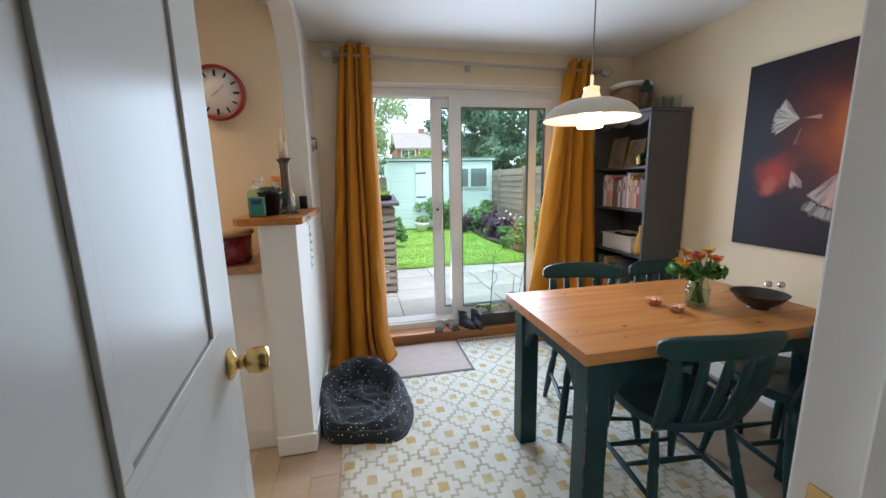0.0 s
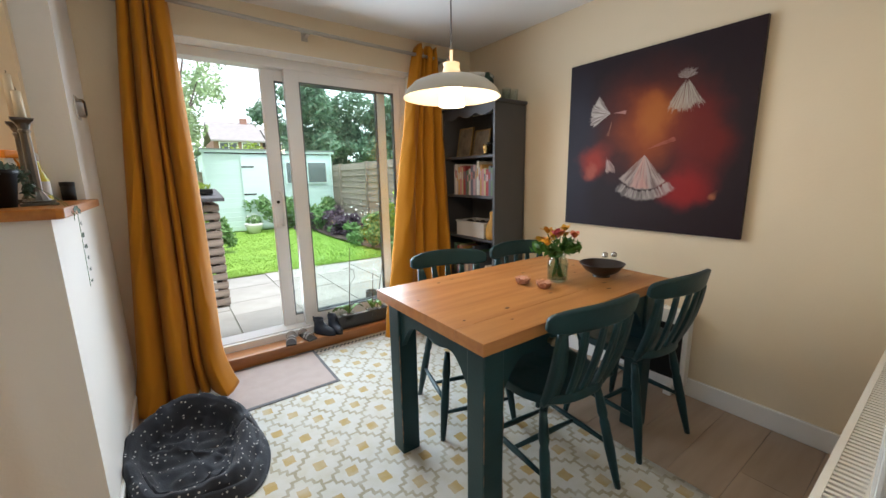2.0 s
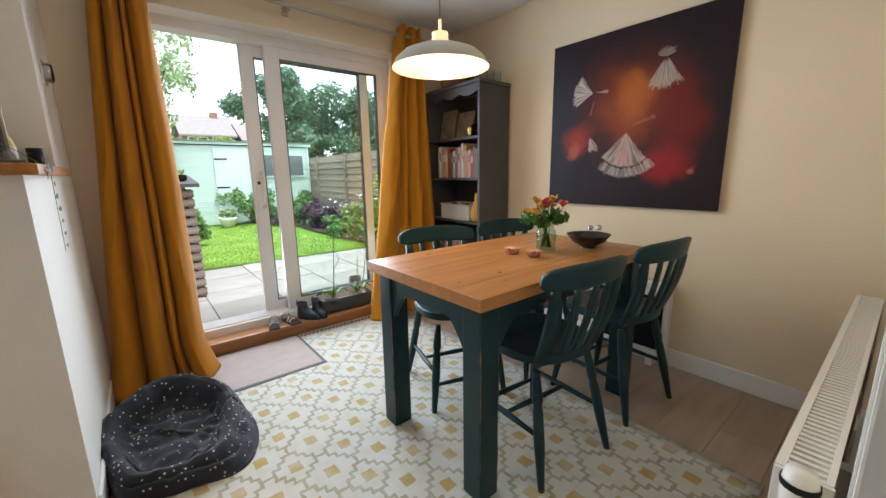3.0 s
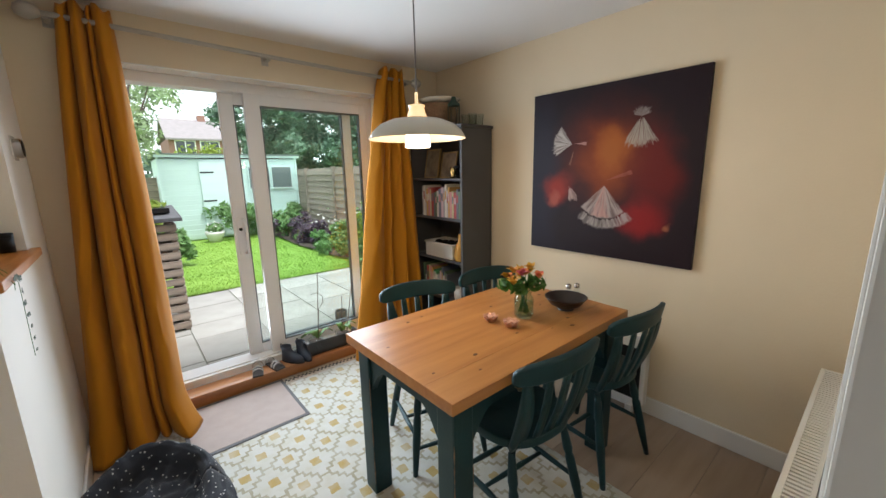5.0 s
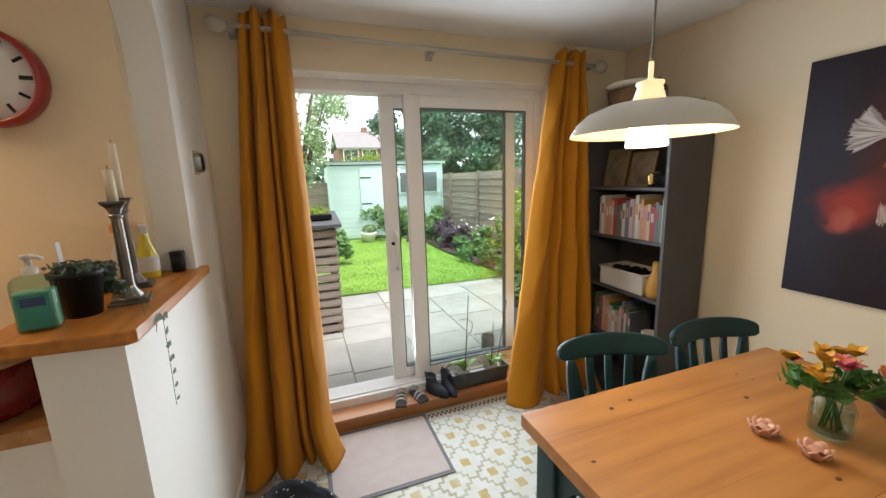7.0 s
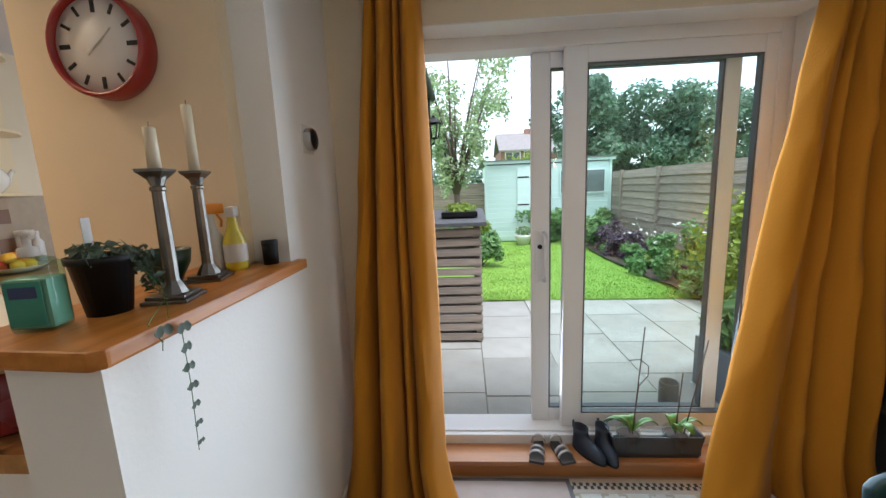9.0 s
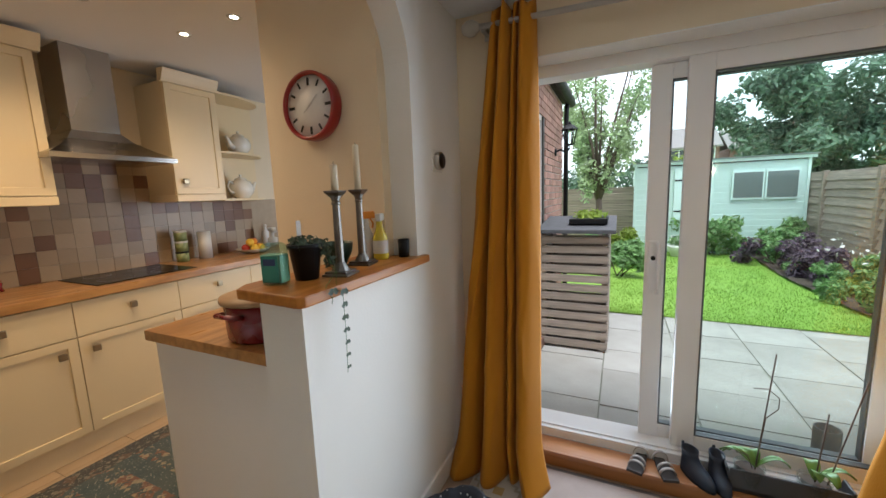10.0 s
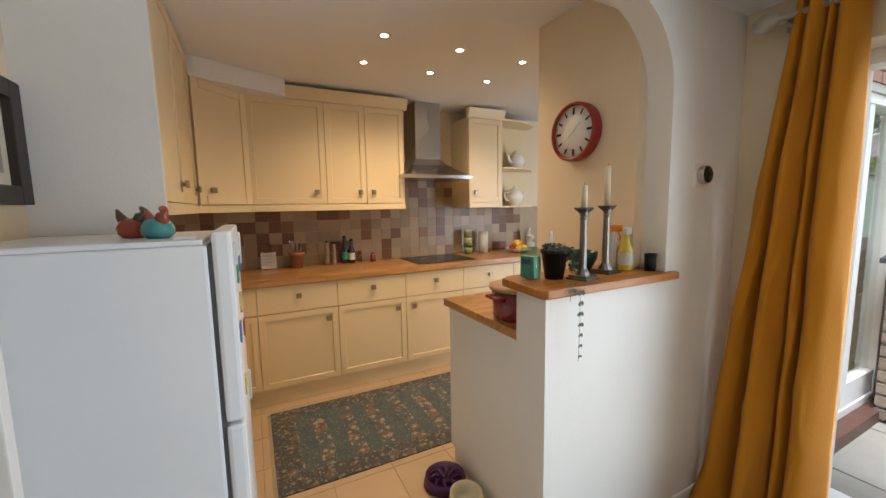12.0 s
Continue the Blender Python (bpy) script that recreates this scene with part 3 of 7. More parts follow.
part("cable", tube([(0, 0, 1.80), (0.001, 0, 2.0), (0, 0, HC)], 0.0032, 6), material("grey braided cable", (0.16, 0.15, 0.14), 0.7, scale=60), pend)
part("ceiling_rose", lathe([(0.045, HC), (0.042, HC - 0.018), (0.02, HC - 0.026), (0, HC - 0.026)], 24), WHITE_GLOSS, pend)

# ---- painting ----


def painting_material():
    m = bpy.data.materials.new("abstract oil painting")
    m.use_nodes = True
    n, l = m.node_tree.nodes, m.node_tree.links
    b = n["Principled BSDF"]
    co, ns, warp = n.new("ShaderNodeTexCoord"), n.new("ShaderNodeTexNoise"), n.new("ShaderNodeVectorMath")
    ns.inputs["Scale"].default_value, ns.inputs["Detail"].default_value = 4.5, 6
    warp.operation = "MULTIPLY_ADD"
    warp.inputs[1].default_value = (0.0, 0.22, 0.22)
    off = n.new("ShaderNodeVectorMath")
    off.operation = "SUBTRACT"
    off.inputs[1].default_value = (0.5, 0.5, 0.5)
    l.new(co.outputs["Object"], ns.inputs["Vector"])
    l.new(ns.outputs["Color"], off.inputs[0])
    l.new(off.outputs[0], warp.inputs[0])
    l.new(co.outputs["Object"], warp.inputs[2])
    colour = None
    last = (0.018, 0.010, 0.013, 1)
    for (y, z), (ry, rz), c, amount in (
        ((0.46, -0.05), (0.22, 0.75), (0.022, 0.020, 0.032), 0.9), ((-0.02, 0.10), (0.42, 0.40), (0.10, 0.016, 0.008), 0.9),
        ((-0.02, 0.08), (0.26, 0.27), (0.24, 0.050, 0.010), 1.0), ((-0.04, 0.12), (0.15, 0.17), (0.36, 0.11, 0.015), 0.8),
        ((-0.28, 0.0), (0.20, 0.34), (0.13, 0.010, 0.008), 0.85), ((-0.22, -0.28), (0.19, 0.14), (0.22, 0.012, 0.012), 1.0),
        ((0.30, -0.09), (0.14, 0.14), (0.26, 0.030, 0.018), 1.0), ((0.33, -0.14), (0.06, 0.07), (0.36, 0.09, 0.06), 0.8), ((-0.36, -0.31), (0.035, 0.03), (0.32, 0.12, 0.05), 0.8)):
        sub, sc, ln, mr, mx = (n.new("ShaderNodeVectorMath"), n.new("ShaderNodeVectorMath"), n.new("ShaderNodeVectorMath"), n.new("ShaderNodeMapRange"), n.new("ShaderNodeMix"))
        sub.operation, sc.operation, ln.operation = "SUBTRACT", "MULTIPLY", "LENGTH"
        sub.inputs[1].default_value, sc.inputs[1].default_value = (0, y, z), (0, 1 / ry, 1 / rz)
        mr.interpolation_type = "SMOOTHSTEP"
        mr.inputs[1].default_value, mr.inputs[2].default_value, mr.inputs[3].default_value, mr.inputs[4].default_value = 0.25, 1.05, amount, 0
        mx.data_type = "RGBA"
        mx.inputs[7].default_value = (*c, 1)
        l.new(warp.outputs[0], sub.inputs[0])
        l.new(sub.outputs[0], sc.inputs[0])
        l.new(sc.outputs[0], ln.inputs[0])
        l.new(ln.outputs["Value"], mr.inputs[0])
        l.new(mr.outputs[0], mx.inputs[0])
        if colour:
            l.new(colour, mx.inputs[6])
        else:
            mx.inputs[6].default_value = last
        colour = mx.outputs[2]
    def calc(op, a_, b_=0.0, c_=0.0):
        q = n.new("ShaderNodeMath")
        q.operation = op
        for k, val in enumerate((a_, b_, c_)):
            if isinstance(val, (int, float)):
                q.inputs[k].default_value = val
            else:
                l.new(val, q.inputs[k])
        return q.outputs[0]

    def ramp(val, lo, hi):
        q = n.new("ShaderNodeMapRange")
        q.interpolation_type = "SMOOTHSTEP"
        q.inputs[1].default_value, q.inputs[2].default_value = lo, hi
        l.new(val, q.inputs[0])
        return q.outputs[0]

    xyz = n.new("ShaderNodeSeparateXYZ")
    l.new(co.outputs["Object"], xyz.inputs[0])
    rag = n.new("ShaderNodeTexNoise")
    rag.inputs["Scale"].default_value, rag.inputs["Detail"].default_value = 26, 4
    l.new(co.outputs["Object"], rag.inputs["Vector"])
    rough_edge = calc("SUBTRACT", rag.outputs[0], 0.5)
    # brushed fans: apex, heading (180 is down), half angle, inner and outer radius, paint, cover, streaks, raggedness
    for cy, cz, turn, half, r0, r1, c, amount, streak, wild in (
        (0.215, 0.18, -78, 44, 0.0, 0.135, (0.46, 0.42, 0.39), 0.95, 7, 0.05), (0.20, 0.182, 94, 7, 0.0, 0.085, (0.42, 0.22, 0.19), 0.8, 2, 0.01),
        (-0.20, 0.31, 180, 33, 0.03, 0.165, (0.40, 0.37, 0.31), 0.85, 13, 0.07), (-0.20, 0.30, 0, 75, 0.0, 0.05, (0.38, 0.35, 0.32), 0.6, 9, 0.04),
        (-0.012, -0.075, 184, 44, 0.0, 0.200, (0.40, 0.33, 0.30), 0.85, 5, 0.012), (-0.012, -0.075, 186, 17, 0.0, 0.196, (0.50, 0.27, 0.23), 0.75, 4, 0.012),
        (-0.012, -0.075, 178, 42, 0.203, 0.262, (0.42, 0.37, 0.34), 0.75, 8, 0.02), (-0.02, -0.045, 72, 5, 0.0, 0.16, (0.34, 0.10, 0.07), 0.6, 2, 0.02),
        (0.225, -0.075, 158, 22, 0.02, 0.10, (0.50, 0.36, 0.32), 0.8, 5, 0.06), (0.20, 0.14, 196, 5, 0.0, 0.09, (0.40, 0.20, 0.12), 0.6, 2, 0.01)):
        dy, dz = -math.sin(radians(turn)), math.cos(radians(turn))
        py, pz = calc("SUBTRACT", xyz.outputs[1], cy), calc("SUBTRACT", xyz.outputs[2], cz)
        along = calc("MULTIPLY_ADD", py, dy, calc("MULTIPLY", pz, dz))
        across = calc("MULTIPLY_ADD", py, dz, calc("MULTIPLY", pz, -dy))
        ang = calc("ARCTAN2", across, along)
        rr = calc("SQRT", calc("MULTIPLY_ADD", py, py, calc("MULTIPLY", pz, pz)))
        hair, at_ = n.new("ShaderNodeTexNoise"), n.new("ShaderNodeCombineXYZ")
        hair.inputs["Scale"].default_value, hair.inputs["Detail"].default_value = 1.0, 3
        l.new(calc("MULTIPLY", ang, streak * 1.6), at_.inputs[0])
        l.new(calc("MULTIPLY", rr, 7.0), at_.inputs[1])
        at_.inputs[2].default_value = turn
        l.new(at_.outputs[0], hair.inputs["Vector"])
        reach = calc("ADD", calc("MULTIPLY_ADD", rough_edge, wild * 0.8, rr), calc("MULTIPLY", calc("SUBTRACT", hair.outputs[0], 0.5), wild * 2.2))
        wide = calc("MULTIPLY_ADD", rough_edge, 0.16, calc("ABSOLUTE", ang))
        mask = calc("MULTIPLY", calc("SUBTRACT", 1.0, ramp(wide, radians(half) * 0.93, radians(half) * 1.03)), calc("SUBTRACT", 1.0, ramp(reach, r1 * 0.95, r1 * 1.02)))
        if r0:
            mask = calc("MULTIPLY", mask, ramp(reach, r0 * 0.98, r0 * 1.03))
        cover = calc("MULTIPLY_ADD", ramp(hair.outputs[0], 0.36, 0.60), 0.62, 0.38)
        mx = n.new("ShaderNodeMix")
        mx.data_type = "RGBA"
        mx.inputs[7].default_value = (*c, 1)
        l.new(calc("MULTIPLY", calc("MULTIPLY", mask, cover), amount), mx.inputs[0])
        l.new(colour, mx.inputs[6])
        colour = mx.outputs[2]
    l.new(colour, b.inputs["Base Color"])
    b.inputs["Roughness"].default_value = 0.5
    b.inputs["Specular IOR Level"].default_value = 0.18
    bp, fine = n.new("ShaderNodeBump"), n.new("ShaderNodeTexNoise")
    fine.inputs["Scale"].default_value = 90
    bp.inputs["Strength"].default_value, bp.inputs["Distance"].default_value = 0.15, 0.003
    l.new(co.outputs["Object"], fine.inputs["Vector"])
    l.new(fine.outputs[0], bp.inputs["Height"])
    l.new(bp.outputs[0], b.inputs["Normal"])
    return m


canvas = thing("painting", "large square abstract painting in dark red, orange and white", "painting", 2.892, 2.041, 1.428)
part("canvas_face", box(0, -0.508, -0.507, 0.004, 0.508, 0.507, 0.0015), painting_material(), canvas)
EDGE = material("dark painted canvas edge", (0.020, 0.014, 0.017), 0.6, scale=12, bump=0.2, bump_scale=200)
for y0, z0, y1, z1 in ((-0.508, -0.507, 0.508, -0.475), (-0.508, 0.475, 0.508, 0.507), (-0.508, -0.475, -0.476, 0.475), (0.476, -0.475, 0.508, 0.475)):
    part("stretcher_bar", box(0.004, y0, z0, 0.027, y1, z1), EDGE, canvas)

# ---- thermostat ----
th = thing("thermostat", "round thermostat with a brushed rim on the white wall", "thermostat", XL, 3.335, 1.587)
part("backplate", box(0, -0.048, -0.05, 0.004, 0.048, 0.05, 0.001), WHITE_GLOSS, th)
part("body", moved(lathe([(0.040, 0), (0.041, 0.018), (0.038, 0.024), (0.034, 0.025)], 32), pose(0.004, 0, 0, 0, 90)), STEEL, th)
part("dial", moved(lathe([(0.035, 0.022), (0.034, 0.0265), (0, 0.0265)], 32), pose(0.004, 0, 0, 0, 90)), BLACK, th, "black glossy dial")

# ---- radiator ----
rad = thing("radiator", "white panel radiator with a grille top under the cream wall", "radiator")
bm = box(1.37, 0.975, 0.15, 2.72, 0.990, 0.640, 0.005)
for k in range(36):
    xk = 1.40 + k * 0.0362
    box(xk, 0.990, 0.19, xk + 0.022, 0.994, 0.60, 0.0, bm)
box(1.37, 0.925, 0.15, 2.72, 0.937, 0.640, 0.004, bm)
part("panel", bm, WHITE_GLOSS, rad)
for ex in (1.362, 2.72):
    part("side_panel", box(ex, 0.918, 0.16, ex + 0.008, 0.992, 0.646, 0.002), WHITE_GLOSS, rad)
bm = box(1.37, 0.920, 0.636, 2.72, 0.930, 0.647, 0.001)
box(1.37, 0.978, 0.636, 2.72, 0.992, 0.647, 0.001, bm)
for k in range(76):
    xk = 1.372 + k * 0.01783
    box(xk, 0.930, 0.637, xk + 0.009, 0.978, 0.645, 0.0, bm)
part("grille", bm, WHITE_GLOSS, rad)
# solid black block standing in for the shade inside the radiator
part("inside", box(1.38, 0.938, 0.18, 2.71, 0.974, 0.60), BLACK, rad, "black block in place of the shade between the panels")
tv = part("valve", moved(lathe([(0.022, 0), (0.024, 0.05), (0.020, 0.072), (0, 0.074)], 20), pose(1.335, 0.955, 0.60)), WHITE_GLOSS, rad, "white thermostatic valve head")
part("ring", moved(lathe([(0.0245, 0), (0.0255, 0.006), (0.0245, 0.012)], 20), pose(1.335, 0.955, 0.645)), BLACK, tv)
part("pipe", tube([(1.335, 0.955, 0.60), (1.335, 0.955, 0.0)], 0.008, 10), STEEL, rad)
part("wall_bracket", box(1.6, YN, 0.3, 1.63, 0.925, 0.55), WHITE_GLOSS, rad)

# ---- hall door, standing open ----
leaf_door = thing("door_hall", "white glossy panelled door with a brass knob, standing open", "door", 0.556, 0.449, 0, 97.5, kind="structure")
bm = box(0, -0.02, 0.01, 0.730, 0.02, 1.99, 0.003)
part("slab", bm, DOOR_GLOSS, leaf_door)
for z0, z1 in ((0.22, 0.86), (1.16, 1.86)):
    for x0, x1 in ((0.10, 0.325), (0.40, 0.622)):
        for s in (-1, 1):
            bm = bmesh.new()
            for a, b_, c_, d in ((x0, z0, x1, z0 + 0.014), (x0, z1 - 0.014, x1, z1), (x0, z0 + 0.014, x0 + 0.014, z1 - 0.014), (x1 - 0.014, z0 + 0.014, x1, z1 - 0.014)):
                box(a, 0.020 if s > 0 else -0.0235, b_, c_, 0.0235 if s > 0 else -0.020, d, 0.0012, bm)
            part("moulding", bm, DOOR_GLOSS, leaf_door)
for s in (-1, 1):
    kb = part("knob", moved(lathe([(0.019, 0), (0.019, 0.004), (0.009, 0.008), (0.008, 0.018), (0.014, 0.021), (0.016, 0.030), (0.016, 0.042), (0.013, 0.045), (0, 0.046)], 24), pose(0.674, 0.02 * s, 1.115, -90 * s)), BRASS, leaf_door, "polished brass knob")

# ---- rug, mat ----


def rug_material():
    """Cream rug: mustard squares in a lattice of stepped grey lines."""
    m = bpy.data.materials.new("patterned cream rug")
    m.use_nodes = True
    n, l = m.node_tree.nodes, m.node_tree.links
    b = n["Principled BSDF"]
    co, sep = n.new("ShaderNodeTexCoord"), n.new("ShaderNodeSeparateXYZ")
    # hand-woven edges that wander
    wob, cut, drift = n.new("ShaderNodeTexNoise"), n.new("ShaderNodeVectorMath"), n.new("ShaderNodeVectorMath")
    wob.inputs["Scale"].default_value, wob.inputs["Detail"].default_value = 38, 3
    cut.operation, drift.operation = "SUBTRACT", "MULTIPLY_ADD"
    cut.inputs[1].default_value = (0.5, 0.5, 0.5)
    drift.inputs[1].default_value = (0.016, 0.016, 0)
    l.new(co.outputs["Object"], wob.inputs["Vector"])
    l.new(wob.outputs["Color"], cut.inputs[0])
    l.new(cut.outputs[0], drift.inputs[0])
    l.new(co.outputs["Object"], drift.inputs[2])
    l.new(drift.outputs[0], sep.inputs[0])

    def op(kind, a, b_=None):
        o = n.new("ShaderNodeMath")
        o.operation = kind
        for i, v in enumerate((a, b_)):
            if v is not None:
                if isinstance(v, (int, float)):
                    o.inputs[i].default_value = v
                else:
                    l.new(v, o.inputs[i])
        return o.outputs[0]

    PU, PV = 0.204, 0.226

    def cell(sh):
        u = op("SUBTRACT", op("FRACT", op("ADD", op("DIVIDE", sep.outputs[0], PU), 0.402 + sh)), 0.5)
        v = op("SUBTRACT", op("FRACT", op("ADD", op("DIVIDE", sep.outputs[1], PV), 0.841 + sh)), 0.5)
        return op("ABSOLUTE", u), op("ABSOLUTE", v)

    def beyond(u, v, d):
        """Past the staircase that runs from one side of a lozenge to the next."""
        steps = op("ADD", op("FLOOR", op("MULTIPLY", op("ADD", u, d), 8.0)), op("FLOOR", op("MULTIPLY", op("ADD", v, d), 8.0)))
        return op("GREATER_THAN", steps, 3.5)

    ua, va = cell(0.0)
    ub, vb = cell(0.5)
    sq = op("MAXIMUM", op("LESS_THAN", op("MAXIMUM", ua, va), 0.118), op("LESS_THAN", op("MAXIMUM", ub, vb), 0.118))
    line = op("SUBTRACT", beyond(ua, va, 0.030), beyond(ua, va, -0.030))
    wear = n.new("ShaderNodeTexNoise")
    wear.inputs["Scale"].default_value, wear.inputs["Detail"].default_value = 9, 5
    l.new(co.outputs["Object"], wear.inputs["Vector"])
    wv = n.new("ShaderNodeMapRange")
    wv.inputs[1].default_value, wv.inputs[2].default_value, wv.inputs[3].default_value = 0.3, 0.6, 0.55
    l.new(wear.outputs[0], wv.inputs[0])
    c1, c2 = n.new("ShaderNodeMix"), n.new("ShaderNodeMix")
    c1.data_type = c2.data_type = "RGBA"
    c1.inputs[6].default_value, c1.inputs[7].default_value = (0.54, 0.535, 0.49, 1), (0.33, 0.295, 0.205, 1)
    c2.inputs[7].default_value = (0.42, 0.30, 0.10, 1)
    l.new(op("MULTIPLY", line, wv.outputs[0]), c1.inputs[0])
    l.new(c1.outputs[2], c2.inputs[6])
    l.new(op("MULTIPLY", sq, wv.outputs[0]), c2.inputs[0])
    # soiling in broad yellowish patches
    soil_n, soil_m, soil_x = n.new("ShaderNodeTexNoise"), n.new("ShaderNodeMapRange"), n.new("ShaderNodeMix")
    soil_n.inputs["Scale"].default_value, soil_n.inputs["Detail"].default_value = 14, 6
    soil_m.inputs[1].default_value, soil_m.inputs[2].default_value, soil_m.inputs[4].default_value = 0.42, 0.72, 0.55
    soil_x.data_type, soil_x.blend_type = "RGBA", "MULTIPLY"
    soil_x.inputs[7].default_value = (0.84, 0.80, 0.62, 1)
    l.new(co.outputs["Object"], soil_n.inputs["Vector"])
    l.new(soil_n.outputs[0], soil_m.inputs[0])
    l.new(soil_m.outputs[0], soil_x.inputs[0])
    l.new(c2.outputs[2], soil_x.inputs[6])
    l.new(soil_x.outputs[2], b.inputs["Base Color"])
    b.inputs["Roughness"].default_value = 0.95
    b.inputs["Sheen Weight"].default_value = 0.2
    bp, fine = n.new("ShaderNodeBump"), n.new("ShaderNodeTexNoise")
    fine.inputs["Scale"].default_value = 260
    bp.inputs["Strength"].default_value, bp.inputs["Distance"].default_value = 0.5, 0.004
    l.new(co.outputs["Object"], fine.inputs["Vector"])
    l.new(fine.outputs[0], bp.inputs["Height"])
    l.new(bp.outputs[0], b.inputs["Normal"])
    return m


RX0, RX1, RY0, RY1 = 0.49, 2.22, 1.10, 3.49
rug = thing("area_rug", "cream woven rug with mustard squares and grey lattice", "rug")


def rug_pt(u, v):
    x, y = RX0 + (RX1 - RX0) * u, RY0 + (RY1 - RY0) * v
    return (x + 0.004 * noise.noise((3 * y, 7, 0)), y, 0.007 + 0.002 * noise.noise((2.2 * x, 2.2 * y, 3)))


pile = part("woven_field", grid_sheet(24, 30, rug_pt), rug_material(), rug)
s = pile.modifiers.new("thickness", "SOLIDIFY")
s.thickness, s.offset = 0.006, -1
BORDER = material("rug border band", (0.52, 0.46, 0.38), 0.95, second=(0.44, 0.38, 0.31), scale=30, bump=0.4, bump_scale=200)
part("border", box(RX0, RY1, 0.001, RX1, RY1 + 0.085, 0.008), BORDER, rug, "pale end band with dark checks")
bm = bmesh.new()
for k in range(56):
    xk = RX0 + 0.012 + k * 0.0302
    for row, off in ((0, 0), (1, 0.015)):
        box(xk + off - 0.0075, RY1 + 0.022 + 0.02 * row, 0.008, xk + off + 0.0075, RY1 + 0.041 + 0.02 * row, 0.0088, bm=bm)
part("check_rows", bm, material("dark rug yarn", (0.06, 0.06, 0.065), 0.95, scale=40), rug)

mat_ = thing("door_mat", "flat taupe door mat with a grey edge by the step", "door mat")
MATC = material("taupe ribbed mat", (0.42, 0.345, 0.31), 0.95, second=(0.36, 0.295, 0.26), scale=14, bump=0.6, bump_scale=180)
part("mat_field", box(0.775, 3.062, 0.006, 1.355, 3.55, 0.0135, 0.002), MATC, mat_)
bm = bmesh.new()
for a in ((0.755, 3.04, 1.375, 3.062), (0.755, 3.55, 1.375, 3.572), (0.755, 3.062, 0.775, 3.55), (1.355, 3.062, 1.375, 3.55)):
    box(a[0], a[1], 0.006, a[2], a[3], 0.012, 0.002, bm)
part("edging", bm, material("grey rubber edge", (0.13, 0.125, 0.13), 0.8, scale=20), mat_)

# ---- kitchen floor ----
kf = setting("floor", box(KX, 0.87, -0.007, AX0, 7.0, -0.004), GROUT, "buff ceramic tiled kitchen floor", "floor")
bm = box(0, 0, 0, 0.326, 0.326, 0.006, 0.002)
tile_me = bpy.data.meshes.new("floor_tile")
bm.to_mesh(tile_me)
bm.free()
tile_me.materials.append(KITCHEN_TILE)
for i in range(8):
    for j in range(8):
        xx = KX + 0.02 + 0.33 * i
        if xx + 0.326 < AX0 + 0.18:
            share("floor_tile", tile_me, kf, min(xx, AX0 - 0.327), 0.88 + 0.33 * j, -0.005)

# ---- base units ----
FX = -1.63
KNOB = lathe([(0.011, 0), (0.008, 0.012)], 10)
box(-0.019, -0.019, 0.012, 0.019, 0.019, 0.030, 0.005, KNOB)
knob_me = bpy.data.meshes.new("knob")
KNOB.to_mesh(knob_me)
KNOB.free()
knob_me.materials.append(PEWTER)


def front(name, y0, y1, z0, z1, x, parent, shaker=True):
    """A cabinet front facing +x: a frame round a sunk panel, or a plain drawer front."""
    bm = bmesh.new()
    if shaker:
        box(x - 0.018, y0, z0, x, y1, z1, 0.002, bm)
        face = max((f for f in bm.faces if f.normal.x > 0.9), key=lambda f: f.calc_area())
        bmesh.ops.inset_region(bm, faces=[face], thickness=0.060)
        bmesh.ops.inset_region(bm, faces=[face], thickness=0.004, depth=-0.009)
    else:
        box(x - 0.018, y0, z0, x, y1, z1, 0.003, bm)
    return part(name, bm, CREAM_UNIT, parent)


edges = [1.00, 1.565, 2.136, 2.707, 3.272, 3.843, 4.41, 4.98]
door_knob = {1: 2.06, 2: 2.627, 3: 2.778, 4: 3.78, 5: 3.92}
for k, (ya, yb) in enumerate(zip(edges, edges[1:])):
    cab = thing("base_cabinet", "cream shaker base cabinet with a drawer above the door", "kitchen cabinet", group="base cabinets")
    part("carcass", box(KX + 0.02, ya + 0.001, 0.135, FX - 0.019, yb - 0.001, 0.918), CREAM_UNIT, cab)
    dr = front("drawer", ya + 0.002, yb - 0.002, 0.712, 0.912, FX, cab, False)
    share("knob", knob_me, dr, FX, (ya + yb) / 2, 0.83, 0, 90)
    dd = front("door", ya + 0.002, yb - 0.002, 0.140, 0.706, FX, cab)
    share("knob", knob_me, dd, FX, door_knob.get(k, ya + 0.08), 0.627, 0, 90)
setting("trim", box(FX - 0.06, 1.0, 0.0, FX - 0.04, 4.98, 0.135, 0.002), CREAM_UNIT, "cream plinth under the base cabinets", "plinth")
wt = thing("worktop", "long oiled oak block worktop over the cream cabinets", "worktop")
rnd = random.Random(44)
for k in range(14):
    xa, ya = KX + 0.006 + k * 0.0454, 0.92
    while ya < 5.0:
        yb = min(ya + rnd.uniform(0.35, 0.75), 5.0)
        part("stave", box(xa, ya, 0.924, xa + 0.0453, yb - 0.0003, 0.966, 0.0005), WORKTOP, wt)
        ya = yb
part("front_edge", box(FX + 0.002, 0.92, 0.918, FX + 0.022, 5.0, 0.966, 0.006), WORKTOP, wt)

